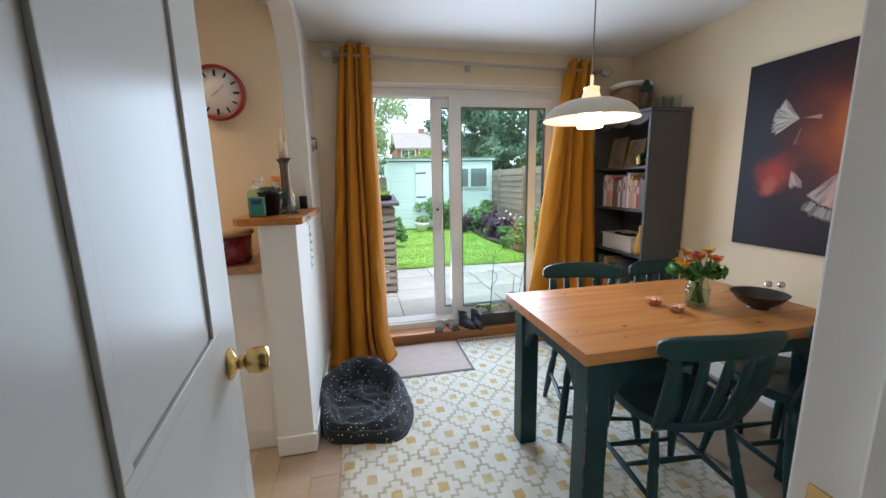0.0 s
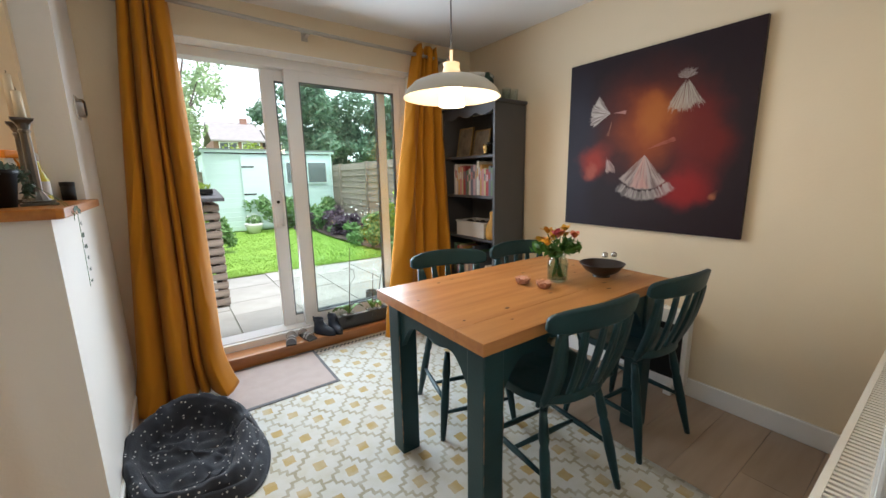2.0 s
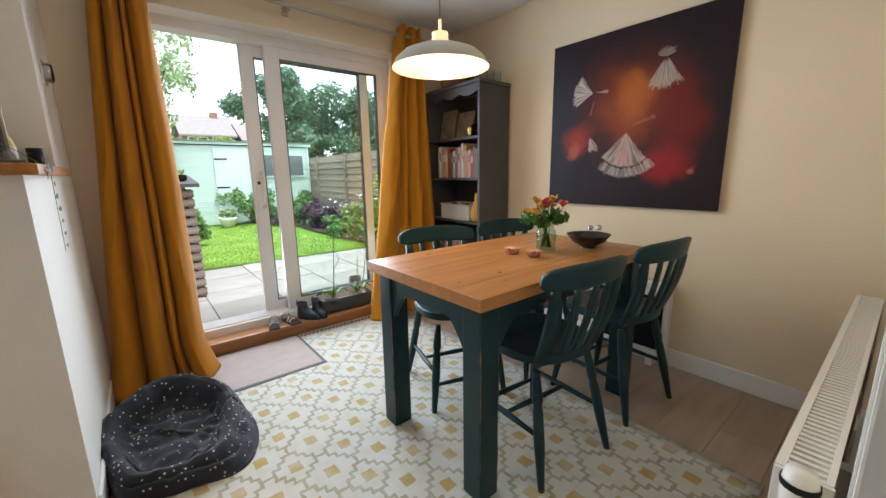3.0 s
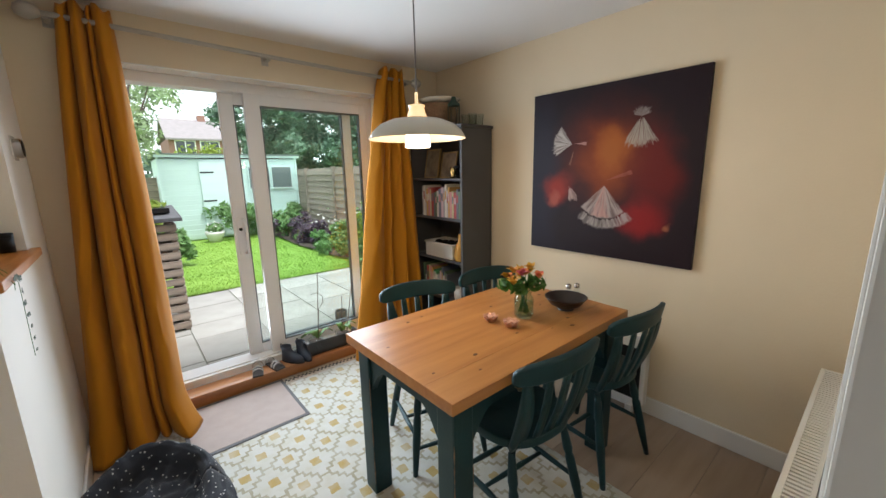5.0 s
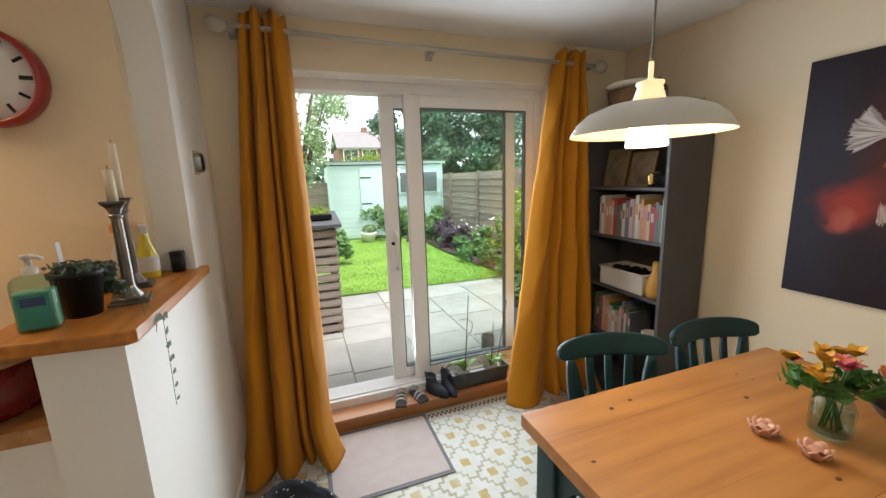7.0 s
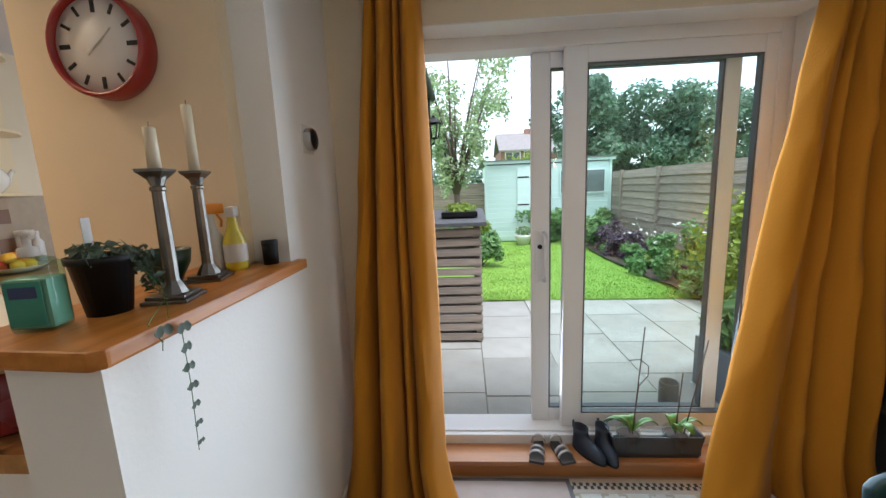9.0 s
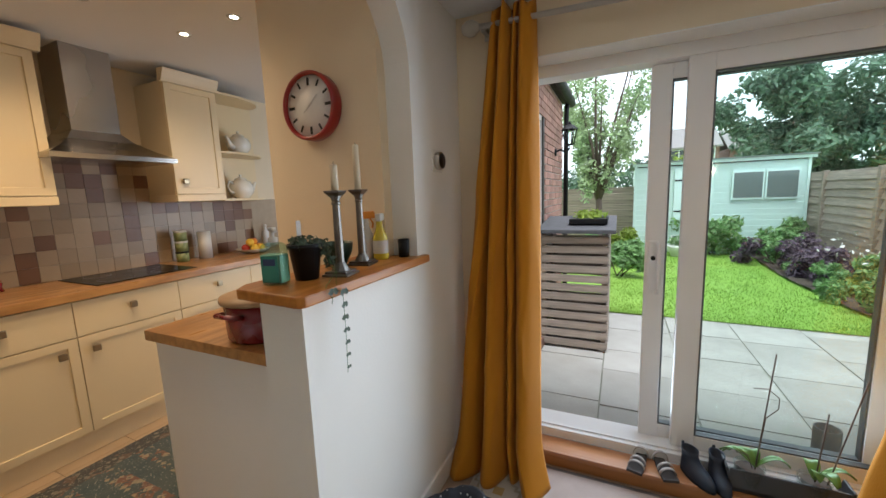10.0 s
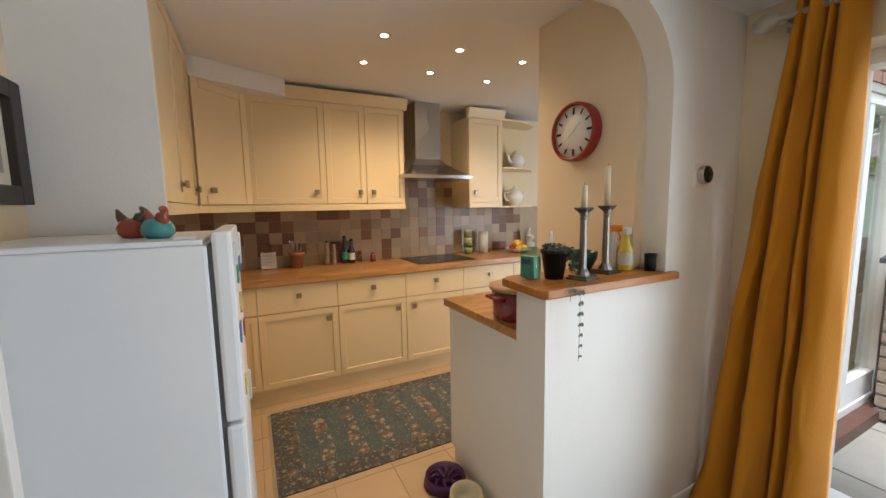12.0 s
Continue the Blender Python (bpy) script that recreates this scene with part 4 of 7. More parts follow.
hob = thing("hob", "black glass hob set into the oak worktop", "hob")
part("glass_top", box(-2.19, 2.86, 0.9665, -1.70, 3.46, 0.972, 0.002), BLACK_GLASS, hob)
bm = bmesh.new()
for hx, hy, hr in ((-2.07, 3.02, 0.075), (-2.07, 3.30, 0.095), (-1.83, 3.02, 0.095), (-1.83, 3.30, 0.075)):
    lathe([(hr, 0.9722), (hr - 0.003, 0.9724)], 32, bm, (hx, hy, 0))
part("cooking_zone", bm, material("grey screen print", (0.12, 0.12, 0.12), 0.3, scale=20), hob)

# ---- upper units ----
UX = -1.88
upper = [(1.577, 2.14, 2.06), (2.14, 2.473, 2.415), (2.473, 2.822, 2.53), (3.493, 3.882, 3.56)]
for ya, yb, ky in upper:
    cab = thing("wall_cabinet", "cream shaker wall cabinet with a square pewter knob", "kitchen cabinet", group="wall cabinets")
    part("carcass", box(KX, ya + 0.001, 1.505, UX - 0.019, yb - 0.001, 2.33), CREAM_UNIT, cab)
    dd = front("door", ya + 0.002, yb - 0.002, 1.511, 2.315, UX, cab)
    share("knob", knob_me, dd, UX, ky, 1.605, 0, 90)
for ya, yb in ((1.577, 2.822), (3.493, 3.882)):
    bm = box(KX, ya, 2.33, UX + 0.03, yb, 2.345, 0.003)
    bm = slab_from([(UX - 0.03, 2.318), (UX + 0.008, 2.318), (UX + 0.02, 2.34), (UX + 0.04, 2.385), (UX + 0.045, 2.405), (UX - 0.03, 2.405)], yb - ya + 0.03, "y")
    moved(bm, pose(0, ya - 0.015 * (ya > 3), 0))
    tagged(part("trim", bm, CREAM_UNIT), "cream cornice along the wall cabinets", "cornice", kind="structure")
    tagged(part("trim", box(KX, ya, 1.455, UX + 0.004, yb, 1.505, 0.003), CREAM_UNIT), "cream light pelmet under the wall cabinets", "pelmet", kind="structure")

# open end shelves
rack = thing("end_shelf", "cream open corner shelf unit holding white teapots", "shelf")
part("back_panel", box(KX, 3.884, 1.45, KX + 0.014, 4.49, 2.35), CREAM_UNIT, rack)
part("side_panel", box(KX + 0.014, 3.884, 1.45, UX - 0.02, 3.90, 2.35), CREAM_UNIT, rack)
for z in (1.45, 1.85, 2.33):
    pts = [(KX + 0.014, 3.90), (UX - 0.03, 3.90)] + [(KX + 0.05 + 0.29 * math.cos(a), 4.05 + 0.43 * math.sin(a)) for a in [i * math.pi / 2 / 10 for i in range(11)]] + [(KX + 0.014, 4.48)]
    part("shelf_board", moved(slab_from(pts, 0.018, "z", 0.002), pose(0, 0, z)), CREAM_UNIT, rack)

CHINA = material("white china", (0.78, 0.74, 0.66), 0.15, scale=12, coat=0.4)


def teapot(x, y, z, rz, s=1.0):
    t = thing("teapot", "white china teapot with a curved spout on the shelf", "teapot", x, y, z, rz, group="teapots")
    part("body", lathe([(0, 0), (0.045 * s, 0), (0.048 * s, 0.008), (0.075 * s, 0.04 * s), (0.082 * s, 0.075 * s), (0.065 * s, 0.115 * s), (0.040 * s, 0.130 * s)], 28), CHINA, t)
    part("lid", lathe([(0.042 * s, 0.130 * s), (0.036 * s, 0.142 * s), (0.012 * s, 0.150 * s), (0.008, 0.156 * s), (0.013, 0.166 * s), (0, 0.172 * s)], 24), CHINA, t)
    part("spout", tube([(0, 0.07 * s, 0.045 * s), (0, 0.105 * s, 0.065 * s), (0, 0.125 * s, 0.10 * s), (0, 0.142 * s, 0.118 * s)], [0.020 * s, 0.016 * s, 0.012 * s, 0.009 * s], 10), CHINA, t)
    part("handle", tube([(0, -0.065 * s, 0.105 * s), (0, -0.105 * s, 0.118 * s), (0, -0.125 * s, 0.085 * s), (0, -0.105 * s, 0.050 * s), (0, -0.074 * s, 0.042 * s)], 0.008 * s, 8), CHINA, t)


teapot(KX + 0.17, 4.21, 1.868, 200, 1.25)
teapot(KX + 0.17, 4.19, 1.468, 10, 1.3)

# ---- cooker hood ----
hood = thing("cooker_hood", "brushed steel chimney cooker hood over the hob", "cooker hood")
bm = bmesh.new()


def ring(z, x1, y0, y1):
    return [bm.verts.new(p) for p in ((KX + 0.002, y0, z), (x1, y0, z), (x1, y1, z), (KX + 0.002, y1, z))]


rings = [ring(1.725, -1.75, 2.77, 3.45), ring(1.755, -1.75, 2.77, 3.45), ring(1.80, -1.84, 2.85, 3.37), ring(1.86, -1.93, 2.93, 3.29), ring(1.92, -1.975, 2.975, 3.235)]
for a, b_ in zip(rings, rings[1:]):
    for k in range(4):
        bm.faces.new([a[k], a[(k + 1) % 4], b_[(k + 1) % 4], b_[k]])
bm.faces.new(rings[0][::-1])
part("canopy", bm, STEEL, hood)
part("chimney", box(KX + 0.002, 2.975, 1.92, -1.975, 3.235, KC, 0.003), STEEL, hood)

# ---- corner and south run ----
cc = thing("corner_cabinet", "cream diagonal corner wall cabinet", "kitchen cabinet", group="wall cabinets")
SY, CCX = 1.272, -1.575
bm = slab_from([(KX, 0.87), (CCX, 0.87), (CCX, SY - 0.02), (UX - 0.02, 1.575), (KX, 1.575)], 0.805, "z")
part("carcass", moved(bm, pose(0, 0, 1.505)), CREAM_UNIT, cc)
dlen = math.hypot(UX - CCX, 1.577 - SY)
dang = math.degrees(math.atan2(1.577 - SY, UX - CCX))
bm = bmesh.new()
r = 0.055
for a in ((0, 0, r, 0.80), (dlen - r, 0, dlen, 0.80), (r, 0, dlen - r, r), (r, 0.80 - r, dlen - r, 0.80)):
    box(a[0] + 0.002, -0.018, a[1], a[2] - 0.002, 0, a[3], 0.002, bm)
box(r - 0.004, -0.009, r - 0.002, dlen - r + 0.004, 0, 0.80 - r + 0.002, 0, bm)
moved(bm, pose(CCX, SY, 1.511, 0, 0, dang))
dd = part("door", bm, CREAM_UNIT, cc)
share("knob", knob_me, dd, CCX - 0.09 * 0.707 + 0.012, SY + 0.09 * 0.707 + 0.014, 1.605, 0, 90, 41)
wc = thing("wall_cabinet", "cream wall cabinet beside the fridge with a plain white end", "kitchen cabinet", group="wall cabinets")
part("carcass", box(CCX + 0.001, 0.87, 1.505, -0.515, SY - 0.018, KC - 0.002), CREAM_UNIT, wc)
part("end_panel", box(-0.515, 0.87, 1.39, -0.497, SY, KC - 0.002, 0.002), WHITE_WALL, wc, "plain white end panel")
for x0, x1, kx in ((CCX + 0.003, -1.04, CCX + 0.06), (-1.038, -0.517, -0.97)):
    bm = bmesh.new()
    for a in ((x0, 1.511, x0 + r, 2.42), (x1 - r, 1.511, x1, 2.42), (x0 + r, 1.511, x1 - r, 1.511 + r), (x0 + r, 2.42 - r, x1 - r, 2.42)):
        box(a[0] + 0.001, SY - 0.018, a[1], a[2] - 0.001, SY, a[3], 0.002, bm)
    box(x0 + r - 0.003, SY - 0.018, 1.511 + r, x1 - r + 0.003, SY - 0.009, 2.42 - r, 0, bm)
    dd = part("door", bm, CREAM_UNIT, wc)
    share("knob", knob_me, dd, kx, SY, 1.605, -90)
bm = slab_from([(UX + 0.004, 1.577), (KX, 1.577), (KX, 0.87), (-0.515, 0.87), (-0.515, SY + 0.004), (CCX, SY + 0.004)], 0.05, "z")
tagged(part("trim", moved(bm, pose(0, 0, 1.455)), CREAM_UNIT), "cream light pelmet round the corner cabinets", "pelmet", kind="structure")
bm = slab_from([(KX, 0.87), (CCX - 0.002, 0.87), (CCX - 0.002, 1.31), (-1.81, 1.86), (KX, 1.86)], 0.128, "z", 0.004)
setting("trim", moved(bm, pose(0, 0, 2.311)), WHITE_WALL, "white boxed-in soffit in the kitchen corner", "soffit")
sb = thing("base_cabinet", "cream base cabinet round the corner beside the fridge", "kitchen cabinet", group="base cabinets")
part("carcass", box(FX - 0.02, 0.87, 0.10, -0.60, 1.46, 0.918), CREAM_UNIT, sb)
tagged(part("worktop", box(FX + 0.024, 0.87, 0.924, -0.60, 1.49, 0.966, 0.004), WORKTOP), "oak worktop return beside the fridge", "worktop")

# ---- splashback ----
sp = setting("wall_splashback", box(KX, 0.92, 0.966, KX + 0.004, 5.0, 1.455), GROUT, "splashback of mixed brown and beige tiles", "wall tiles")
box_bm = box(KX, 2.83, 1.4555, KX + 0.004, 3.49, 1.90)
part("panel", box_bm, GROUT, sp)


def tile_material():
    m = material("mottled brown tile", (0.36, 0.25, 0.16), 0.35, second=(0.30, 0.21, 0.13), scale=14, bump=0.15, bump_scale=40)
    n, l = m.node_tree.nodes, m.node_tree.links
    info, ramp, mul = n.new("ShaderNodeObjectInfo"), n.new("ShaderNodeValToRGB"), n.new("ShaderNodeMix")
    ramp.color_ramp.interpolation = "CONSTANT"
    els = ramp.color_ramp.elements
    els[0].color = (0.40, 0.31, 0.205, 1)
    els[1].position, els[1].color = 0.28, (0.36, 0.275, 0.18, 1)
    for p, c in ((0.5, (0.31, 0.235, 0.15, 1)), (0.64, (0.17, 0.085, 0.045, 1)), (0.80, (0.22, 0.12, 0.065, 1)), (0.92, (0.30, 0.235, 0.155, 1))):
        e = els.new(p)
        e.color = c
    l.new(info.outputs["Random"], ramp.inputs[0])
    mul.data_type, mul.blend_type = "RGBA", "OVERLAY"
    mul.inputs[0].default_value = 0.2
    old = n["Principled BSDF"].inputs["Base Color"].links[0].from_socket
    l.new(ramp.outputs[0], mul.inputs[6])
    l.new(old, mul.inputs[7])
    l.new(mul.outputs[2], n["Principled BSDF"].inputs["Base Color"])
    return m


bm = box(0, -0.0494, -0.0494, 0.007, 0.0494, 0.0494, 0.0012)
wall_tile = bpy.data.meshes.new("tile")
bm.to_mesh(wall_tile)
bm.free()
wall_tile.materials.append(tile_material())
for j in range(34):
    yy = 1.05 + 0.1 * j
    for i in range(9):
        zz = 1.016 + 0.1 * i
        if zz < 1.44 or (2.86 < yy < 3.46 and zz < 1.90):
            share("tile", wall_tile, sp, KX + 0.004, yy, zz)

# ---- fridge ----
fr = thing("fridge_freezer", "tall white fridge freezer seen from its side", "fridge")
GX0, GX1 = -0.46, 0.09
part("body", box(GX0, 0.895, 0.02, GX1, 1.448, 1.374, 0.008), FRIDGE_WHITE, fr)
part("top", box(GX0 - 0.002, 0.895, 1.374, GX1 + 0.002, 1.440, 1.390, 0.005), FRIDGE_WHITE, fr, "white worktop lid of the fridge")
part("gasket", box(GX0 + 0.012, 1.448, 0.06, GX1 - 0.012, 1.460, 1.37), UPVC_GREY, fr)
for z0, z1 in ((0.06, 0.822), (0.832, 1.412)):
    dd = part("door", box(GX0, 1.460, z0, GX1, 1.512, z1, 0.012), FRIDGE_WHITE, fr)
    part("grip", box(GX0 + 0.03, 1.510, z1 - 0.16, GX0 + 0.05, 1.522, z1 - 0.03, 0.004), FRIDGE_WHITE, dd)
part("hinge_cover", box(GX1 - 0.07, 1.37, 1.390, GX1 - 0.02, 1.42, 1.398, 0.003), FRIDGE_WHITE, fr)
for fx in (GX0 + 0.05, GX1 - 0.05):
    for fy in (0.94, 1.38):
        part("foot", lathe([(0.018, 0), (0.018, 0.02)], 12, at=(fx, fy, 0)), BLACK, fr)
rnd = random.Random(11)
MAGNETS = [material("magnet colour", c, 0.4, scale=20) for c in ((0.4, 0.05, 0.05), (0.05, 0.15, 0.35), (0.6, 0.45, 0.1), (0.55, 0.55, 0.5), (0.08, 0.25, 0.12))]
for k in range(9):
    mx, mz = rnd.uniform(GX0 + 0.08, GX1 - 0.05), rnd.uniform(0.85, 1.36)
    mg = part("fridge_magnet", box(mx - 0.025, 1.512, mz - 0.03, mx + 0.025, 1.518, mz + 0.03, 0.002), MAGNETS[k % 5])
    tagged(mg, "small flat colourful magnet on the fridge door", "magnet", group="fridge magnets")


def bird(x, y, c1, c2, label, rz):
    """A squat glass bird paperweight with a raised head and tail."""
    b = thing("bird_ornament", label, "ornament", x, y, 1.390, rz, group="glass birds")
    m1, m2 = material("coloured glass", c1, 0.08, scale=15, coat=0.6), material("coloured glass tip", c2, 0.1, scale=15, coat=0.6)
    part("body", lathe([(0, 0), (0.030, 0), (0.042, 0.014), (0.044, 0.032), (0.034, 0.052), (0.018, 0.060), (0, 0.062)], 24), m1, b)
    part("head", tube([(0.018, 0, 0.045), (0.030, 0, 0.072), (0.036, 0, 0.085), (0.052, 0, 0.082)], [0.020, 0.017, 0.014, 0.003], 12), m2, b)
    part("tail", tube([(-0.022, 0, 0.04), (-0.040, 0, 0.066), (-0.050, 0, 0.088)], [0.018, 0.013, 0.004], 10), m2, b)


bird(-0.14, 1.24, (0.35, 0.05, 0.03), (0.10, 0.05, 0.04), "red and brown glass bird on the fridge", 60)
bird(-0.06, 1.315, (0.05, 0.28, 0.30), (0.32, 0.06, 0.04), "turquoise and red glass bird on the fridge", 40)

# picture frame on the wall by the fridge
pf = thing("picture_frame", "dark wooden picture frame with a cream mount", "picture frame")
bm = bmesh.new()
for a in ((-0.47, 1.50, -0.40, 1.90), (-0.10, 1.50, -0.03, 1.90), (-0.40, 1.50, -0.10, 1.56), (-0.40, 1.84, -0.10, 1.90)):
    box(a[0], 0.872, a[1], a[2], 0.905, a[3], 0.004, bm)
part("frame", bm, DARK_WOOD, pf)
part("mount", box(-0.40, 0.872, 1.56, -0.10, 0.880, 1.84), material("cream card", (0.6, 0.56, 0.45), 0.8, scale=20), pf)
part("print", box(-0.36, 0.8805, 1.60, -0.14, 0.883, 1.80), material("grey green print", (0.20, 0.22, 0.18), 0.6, second=(0.35, 0.33, 0.26), scale=12, mix=1), pf)

# ---- peninsula behind the half wall ----
pn = thing("peninsula_cabinet", "white panelled cabinet end against the half wall", "kitchen cabinet")
part("end_panel", box(-0.49, 2.525, 0.10, AX0 - 0.002, 2.543, 0.922, 0.002), WHITE_WALL, pn)
part("carcass", box(-0.486, 2.5435, 0.10, AX0 - 0.002, 3.058, 0.92, 0.002), CREAM_UNIT, pn)
part("plinth", box(-0.47, 2.535, 0, AX0 - 0.002, 3.058, 0.0995, 0.002), WHITE_WALL, pn)
pw_ = thing("worktop", "short oak worktop behind the half wall", "worktop")
for k in range(12):
    part("stave", box(-0.505 + 0.0583 * k, 2.498, 0.924, -0.505 + 0.0583 * k + 0.0582, 3.058, 0.962, 0.0006), WORKTOP, pw_)

# ---- shelf cap on the half wall ----
bm = slab_from([(0.085, 2.50), (0.12, 2.445), (0.375, 2.425), (0.392, 2.44), (0.392, 3.16), (0.359, 3.16), (0.359, 3.111), (0.242, 3.111), (0.242, 3.057), (0.085, 3.057)], 0.032, "z", 0.006)
setting("trim", moved(bm, pose(0, 0, 1.150)), CAP_WOOD, "varnished wooden shelf capping the half wall", "shelf")

# ---- clock ----
CLOCK_RED = material("red clock rim", (0.30, 0.012, 0.010), 0.3, scale=10, coat=0.4)
ck = thing("wall_clock", "round red-rimmed station clock with a white face", "clock", -0.080, 3.06, 1.826)
bm = moved(lathe([(0.138, 0), (0.142, 0.006), (0.142, 0.052), (0.136, 0.058), (0.128, 0.056), (0.126, 0.040)], 48), pose(0, 0, 0, 90))
part("rim", bm, CLOCK_RED, ck)
part("face", moved(lathe([(0, 0.040), (0.127, 0.040), (0.127, 0.03)], 48), pose(0, 0, 0, 90)), material("white clock face", (0.78, 0.76, 0.72), 0.5, scale=10), ck)
bm = bmesh.new()
for k in range(12):
    a = k * math.pi / 6
    w, r0, r1 = (0.0045, 0.088, 0.116) if k % 3 else (0.006, 0.084, 0.116)
    q = box(-w, -0.0418, r0, w, -0.0405, r1)
    moved(q, pose(0, 0, 0, 0, math.degrees(a)))
    part("hour_mark", q, BLACK, ck)
for turn, w, ln in ((232, 0.003, 0.040), (48, 0.002, 0.062)):
    q = box(-w, -0.0445, -0.018, w, -0.0425, ln, 0.0005)
    part("clock_hand", moved(q, pose(0, -0.002 if w < 0.005 else 0, 0, 0, turn)), material("grey clock pointer", (0.62, 0.60, 0.57), 0.6, scale=10), ck)

# ---- downlights ----
SPOT_GLOW = glow("lit downlight lens", (1.0, 0.86, 0.62), 30.0)
for k, (sx, sy) in enumerate(SPOTS[:6]):
    dl = thing("downlight", "small round recessed ceiling downlight, lit", "downlight", sx, sy, KC, group="downlights")
    part("bezel", lathe([(0.021, -0.002), (0.036, -0.004), (0.038, 0), (0.021, 0)], 24), WHITE_GLOSS, dl)
    ln = part("lens", lathe([(0, -0.0015), (0.021, -0.0015)], 24), SPOT_GLOW, dl)
    ln.visible_shadow = False

# ---- kitchen runner ----


def persian():
    """Teal wool with rows of rust and cream motifs across it and a busier border."""
    m = material("blue patterned runner", (0.055, 0.085, 0.095), 0.95, second=(0.085, 0.105, 0.105), scale=9, bump=0.5, bump_scale=240, sheen=0.1, mix=1)
    n, l = m.node_tree.nodes, m.node_tree.links
    b = n["Principled BSDF"]
    out = b.inputs["Base Color"].links[0].from_socket
    co, sep = n.new("ShaderNodeTexCoord"), n.new("ShaderNodeSeparateXYZ")
    l.new(co.outputs["Object"], sep.inputs[0])

    def calc(op, a_, b_=0.0):
        q = n.new("ShaderNodeMath")
        q.operation = op
        for k, val in enumerate((a_, b_)):
            if isinstance(val, (int, float)):
                q.inputs[k].default_value = val
            else:
                l.new(val, q.inputs[k])
        return q.outputs[0]

    def lay(mask, c, amount):
        mx = n.new("ShaderNodeMix")
        mx.data_type = "RGBA"
        mx.inputs[7].default_value = (*c, 1)
        l.new(calc("MULTIPLY", mask, amount), mx.inputs[0])
        l.new(out, mx.inputs[6])
        return mx.outputs[2]

    def spots(scale, cut, rnd_=0.8):
        v = n.new("ShaderNodeTexVoronoi")
        v.distance = "MANHATTAN"
        v.inputs["Scale"].default_value, v.inputs["Randomness"].default_value = scale, rnd_
        l.new(co.outputs["Object"], v.inputs["Vector"])
        return calc("LESS_THAN", v.outputs["Distance"], cut)

    edge_x = calc("ABSOLUTE", calc("ADD", sep.outputs[0], 1.078))
    edge_y = calc("ABSOLUTE", calc("ADD", sep.outputs[1], -2.36))
    field = calc("MULTIPLY", calc("LESS_THAN", edge_x, 0.31), calc("LESS_THAN", edge_y, 0.62))
    border = calc("SUBTRACT", 1.0, field)
    rows = calc("MULTIPLY", field, calc("GREATER_THAN", calc("SINE", calc("MULTIPLY", sep.outputs[1], 34.0)), 0.1))
    out = lay(border, (0.065, 0.06, 0.055), 0.8)
    out = lay(calc("MULTIPLY", border, spots(11, 0.52)), (0.20, 0.115, 0.08), 0.55)
    out = lay(calc("MULTIPLY", border, spots(26, 0.42)), (0.34, 0.30, 0.23), 0.5)
    out = lay(calc("MULTIPLY", rows, spots(12, 0.64)), (0.23, 0.10, 0.065), 0.75)
    out = lay(calc("MULTIPLY", rows, spots(19, 0.52)), (0.42, 0.34, 0.22), 0.65)
    out = lay(calc("MULTIPLY", rows, spots(33, 0.42)), (0.07, 0.09, 0.10), 0.8)
    out = lay(spots(58, 0.30), (0.44, 0.42, 0.36), 0.6)
    l.new(out, b.inputs["Base Color"])
    return m


kr = thing("kitchen_runner", "faded blue patterned wool rug on the kitchen floor", "rug")
part("woven_field", box(-1.525, 1.60, 0.001, -0.63, 3.12, 0.009, 0.003), persian(), kr)
bm = bmesh.new()
for k in range(58):
    xx = -1.52 + 0.0153 * k
    box(xx, 1.578, 0.001, xx + 0.008, 1.60, 0.005, 0, bm)
part("fringe", bm, material("cream wool fringe", (0.5, 0.44, 0.33), 0.95, scale=40), kr)

# ---- outside: ground, patio, lawn ----
GZ = -0.085
setting("ground", box(-150, 3.905, GZ - 0.25, 150, 320, GZ - 0.02), GRASS, "grassy ground running to the distance", "ground")
lawn_bm = grid_sheet(60, 80, lambda u, v: (1.0 + 3.2 * u - 0.25 * math.sin(3 * v) * u, 6.72 - 0.10 * u + 5.0 * v, GZ + 0.012 + 0.008 * noise.noise((9 * u, 13 * v, 1))))
setting("lawn", lawn_bm, GRASS, "bright green mown lawn", "lawn")


def blades(name, count, place, height, mat, label, category, seed, lean=0.5, width=0.003):
    """Grass blades, two triangles each, joined."""
    r_ = np.random.RandomState(seed)
    base = np.array([place(*r_.rand(2)) for _ in range(count)])
    ang = r_.rand(count) * 6.2832
    h = height * (0.6 + 0.8 * r_.rand(count))
    side = np.stack([np.cos(ang), np.sin(ang), 0 * ang], 1) * width
    tip = base + np.stack([r_.randn(count) * lean * h * 0.5, r_.randn(count) * lean * h * 0.5, h], 1)
    v = np.empty((count * 3, 3))
    v[0::3], v[1::3], v[2::3] = base - side, base + side, tip
    me = bpy.data.meshes.new(name)
    me.from_pydata(v.tolist(), [], [(3 * i, 3 * i + 1, 3 * i + 2) for i in range(count)])
    me.materials.append(mat)
    return tagged(new(name, me), label, category, kind="stuff")


BLADE = material("grass blade", (0.16, 0.285, 0.028), 0.7, second=(0.21, 0.34, 0.045), scale=1.5, mix=1)
blades("grass", 26000, lambda u, v: (1.0 + 3.0 * u - 0.25 * math.sin(3 * v) * u, 6.70 - 0.10 * u + 5.0 * v ** 1.4, GZ + 0.01), 0.024, BLADE, "short mown grass blades", "grass", 4, width=0.004)

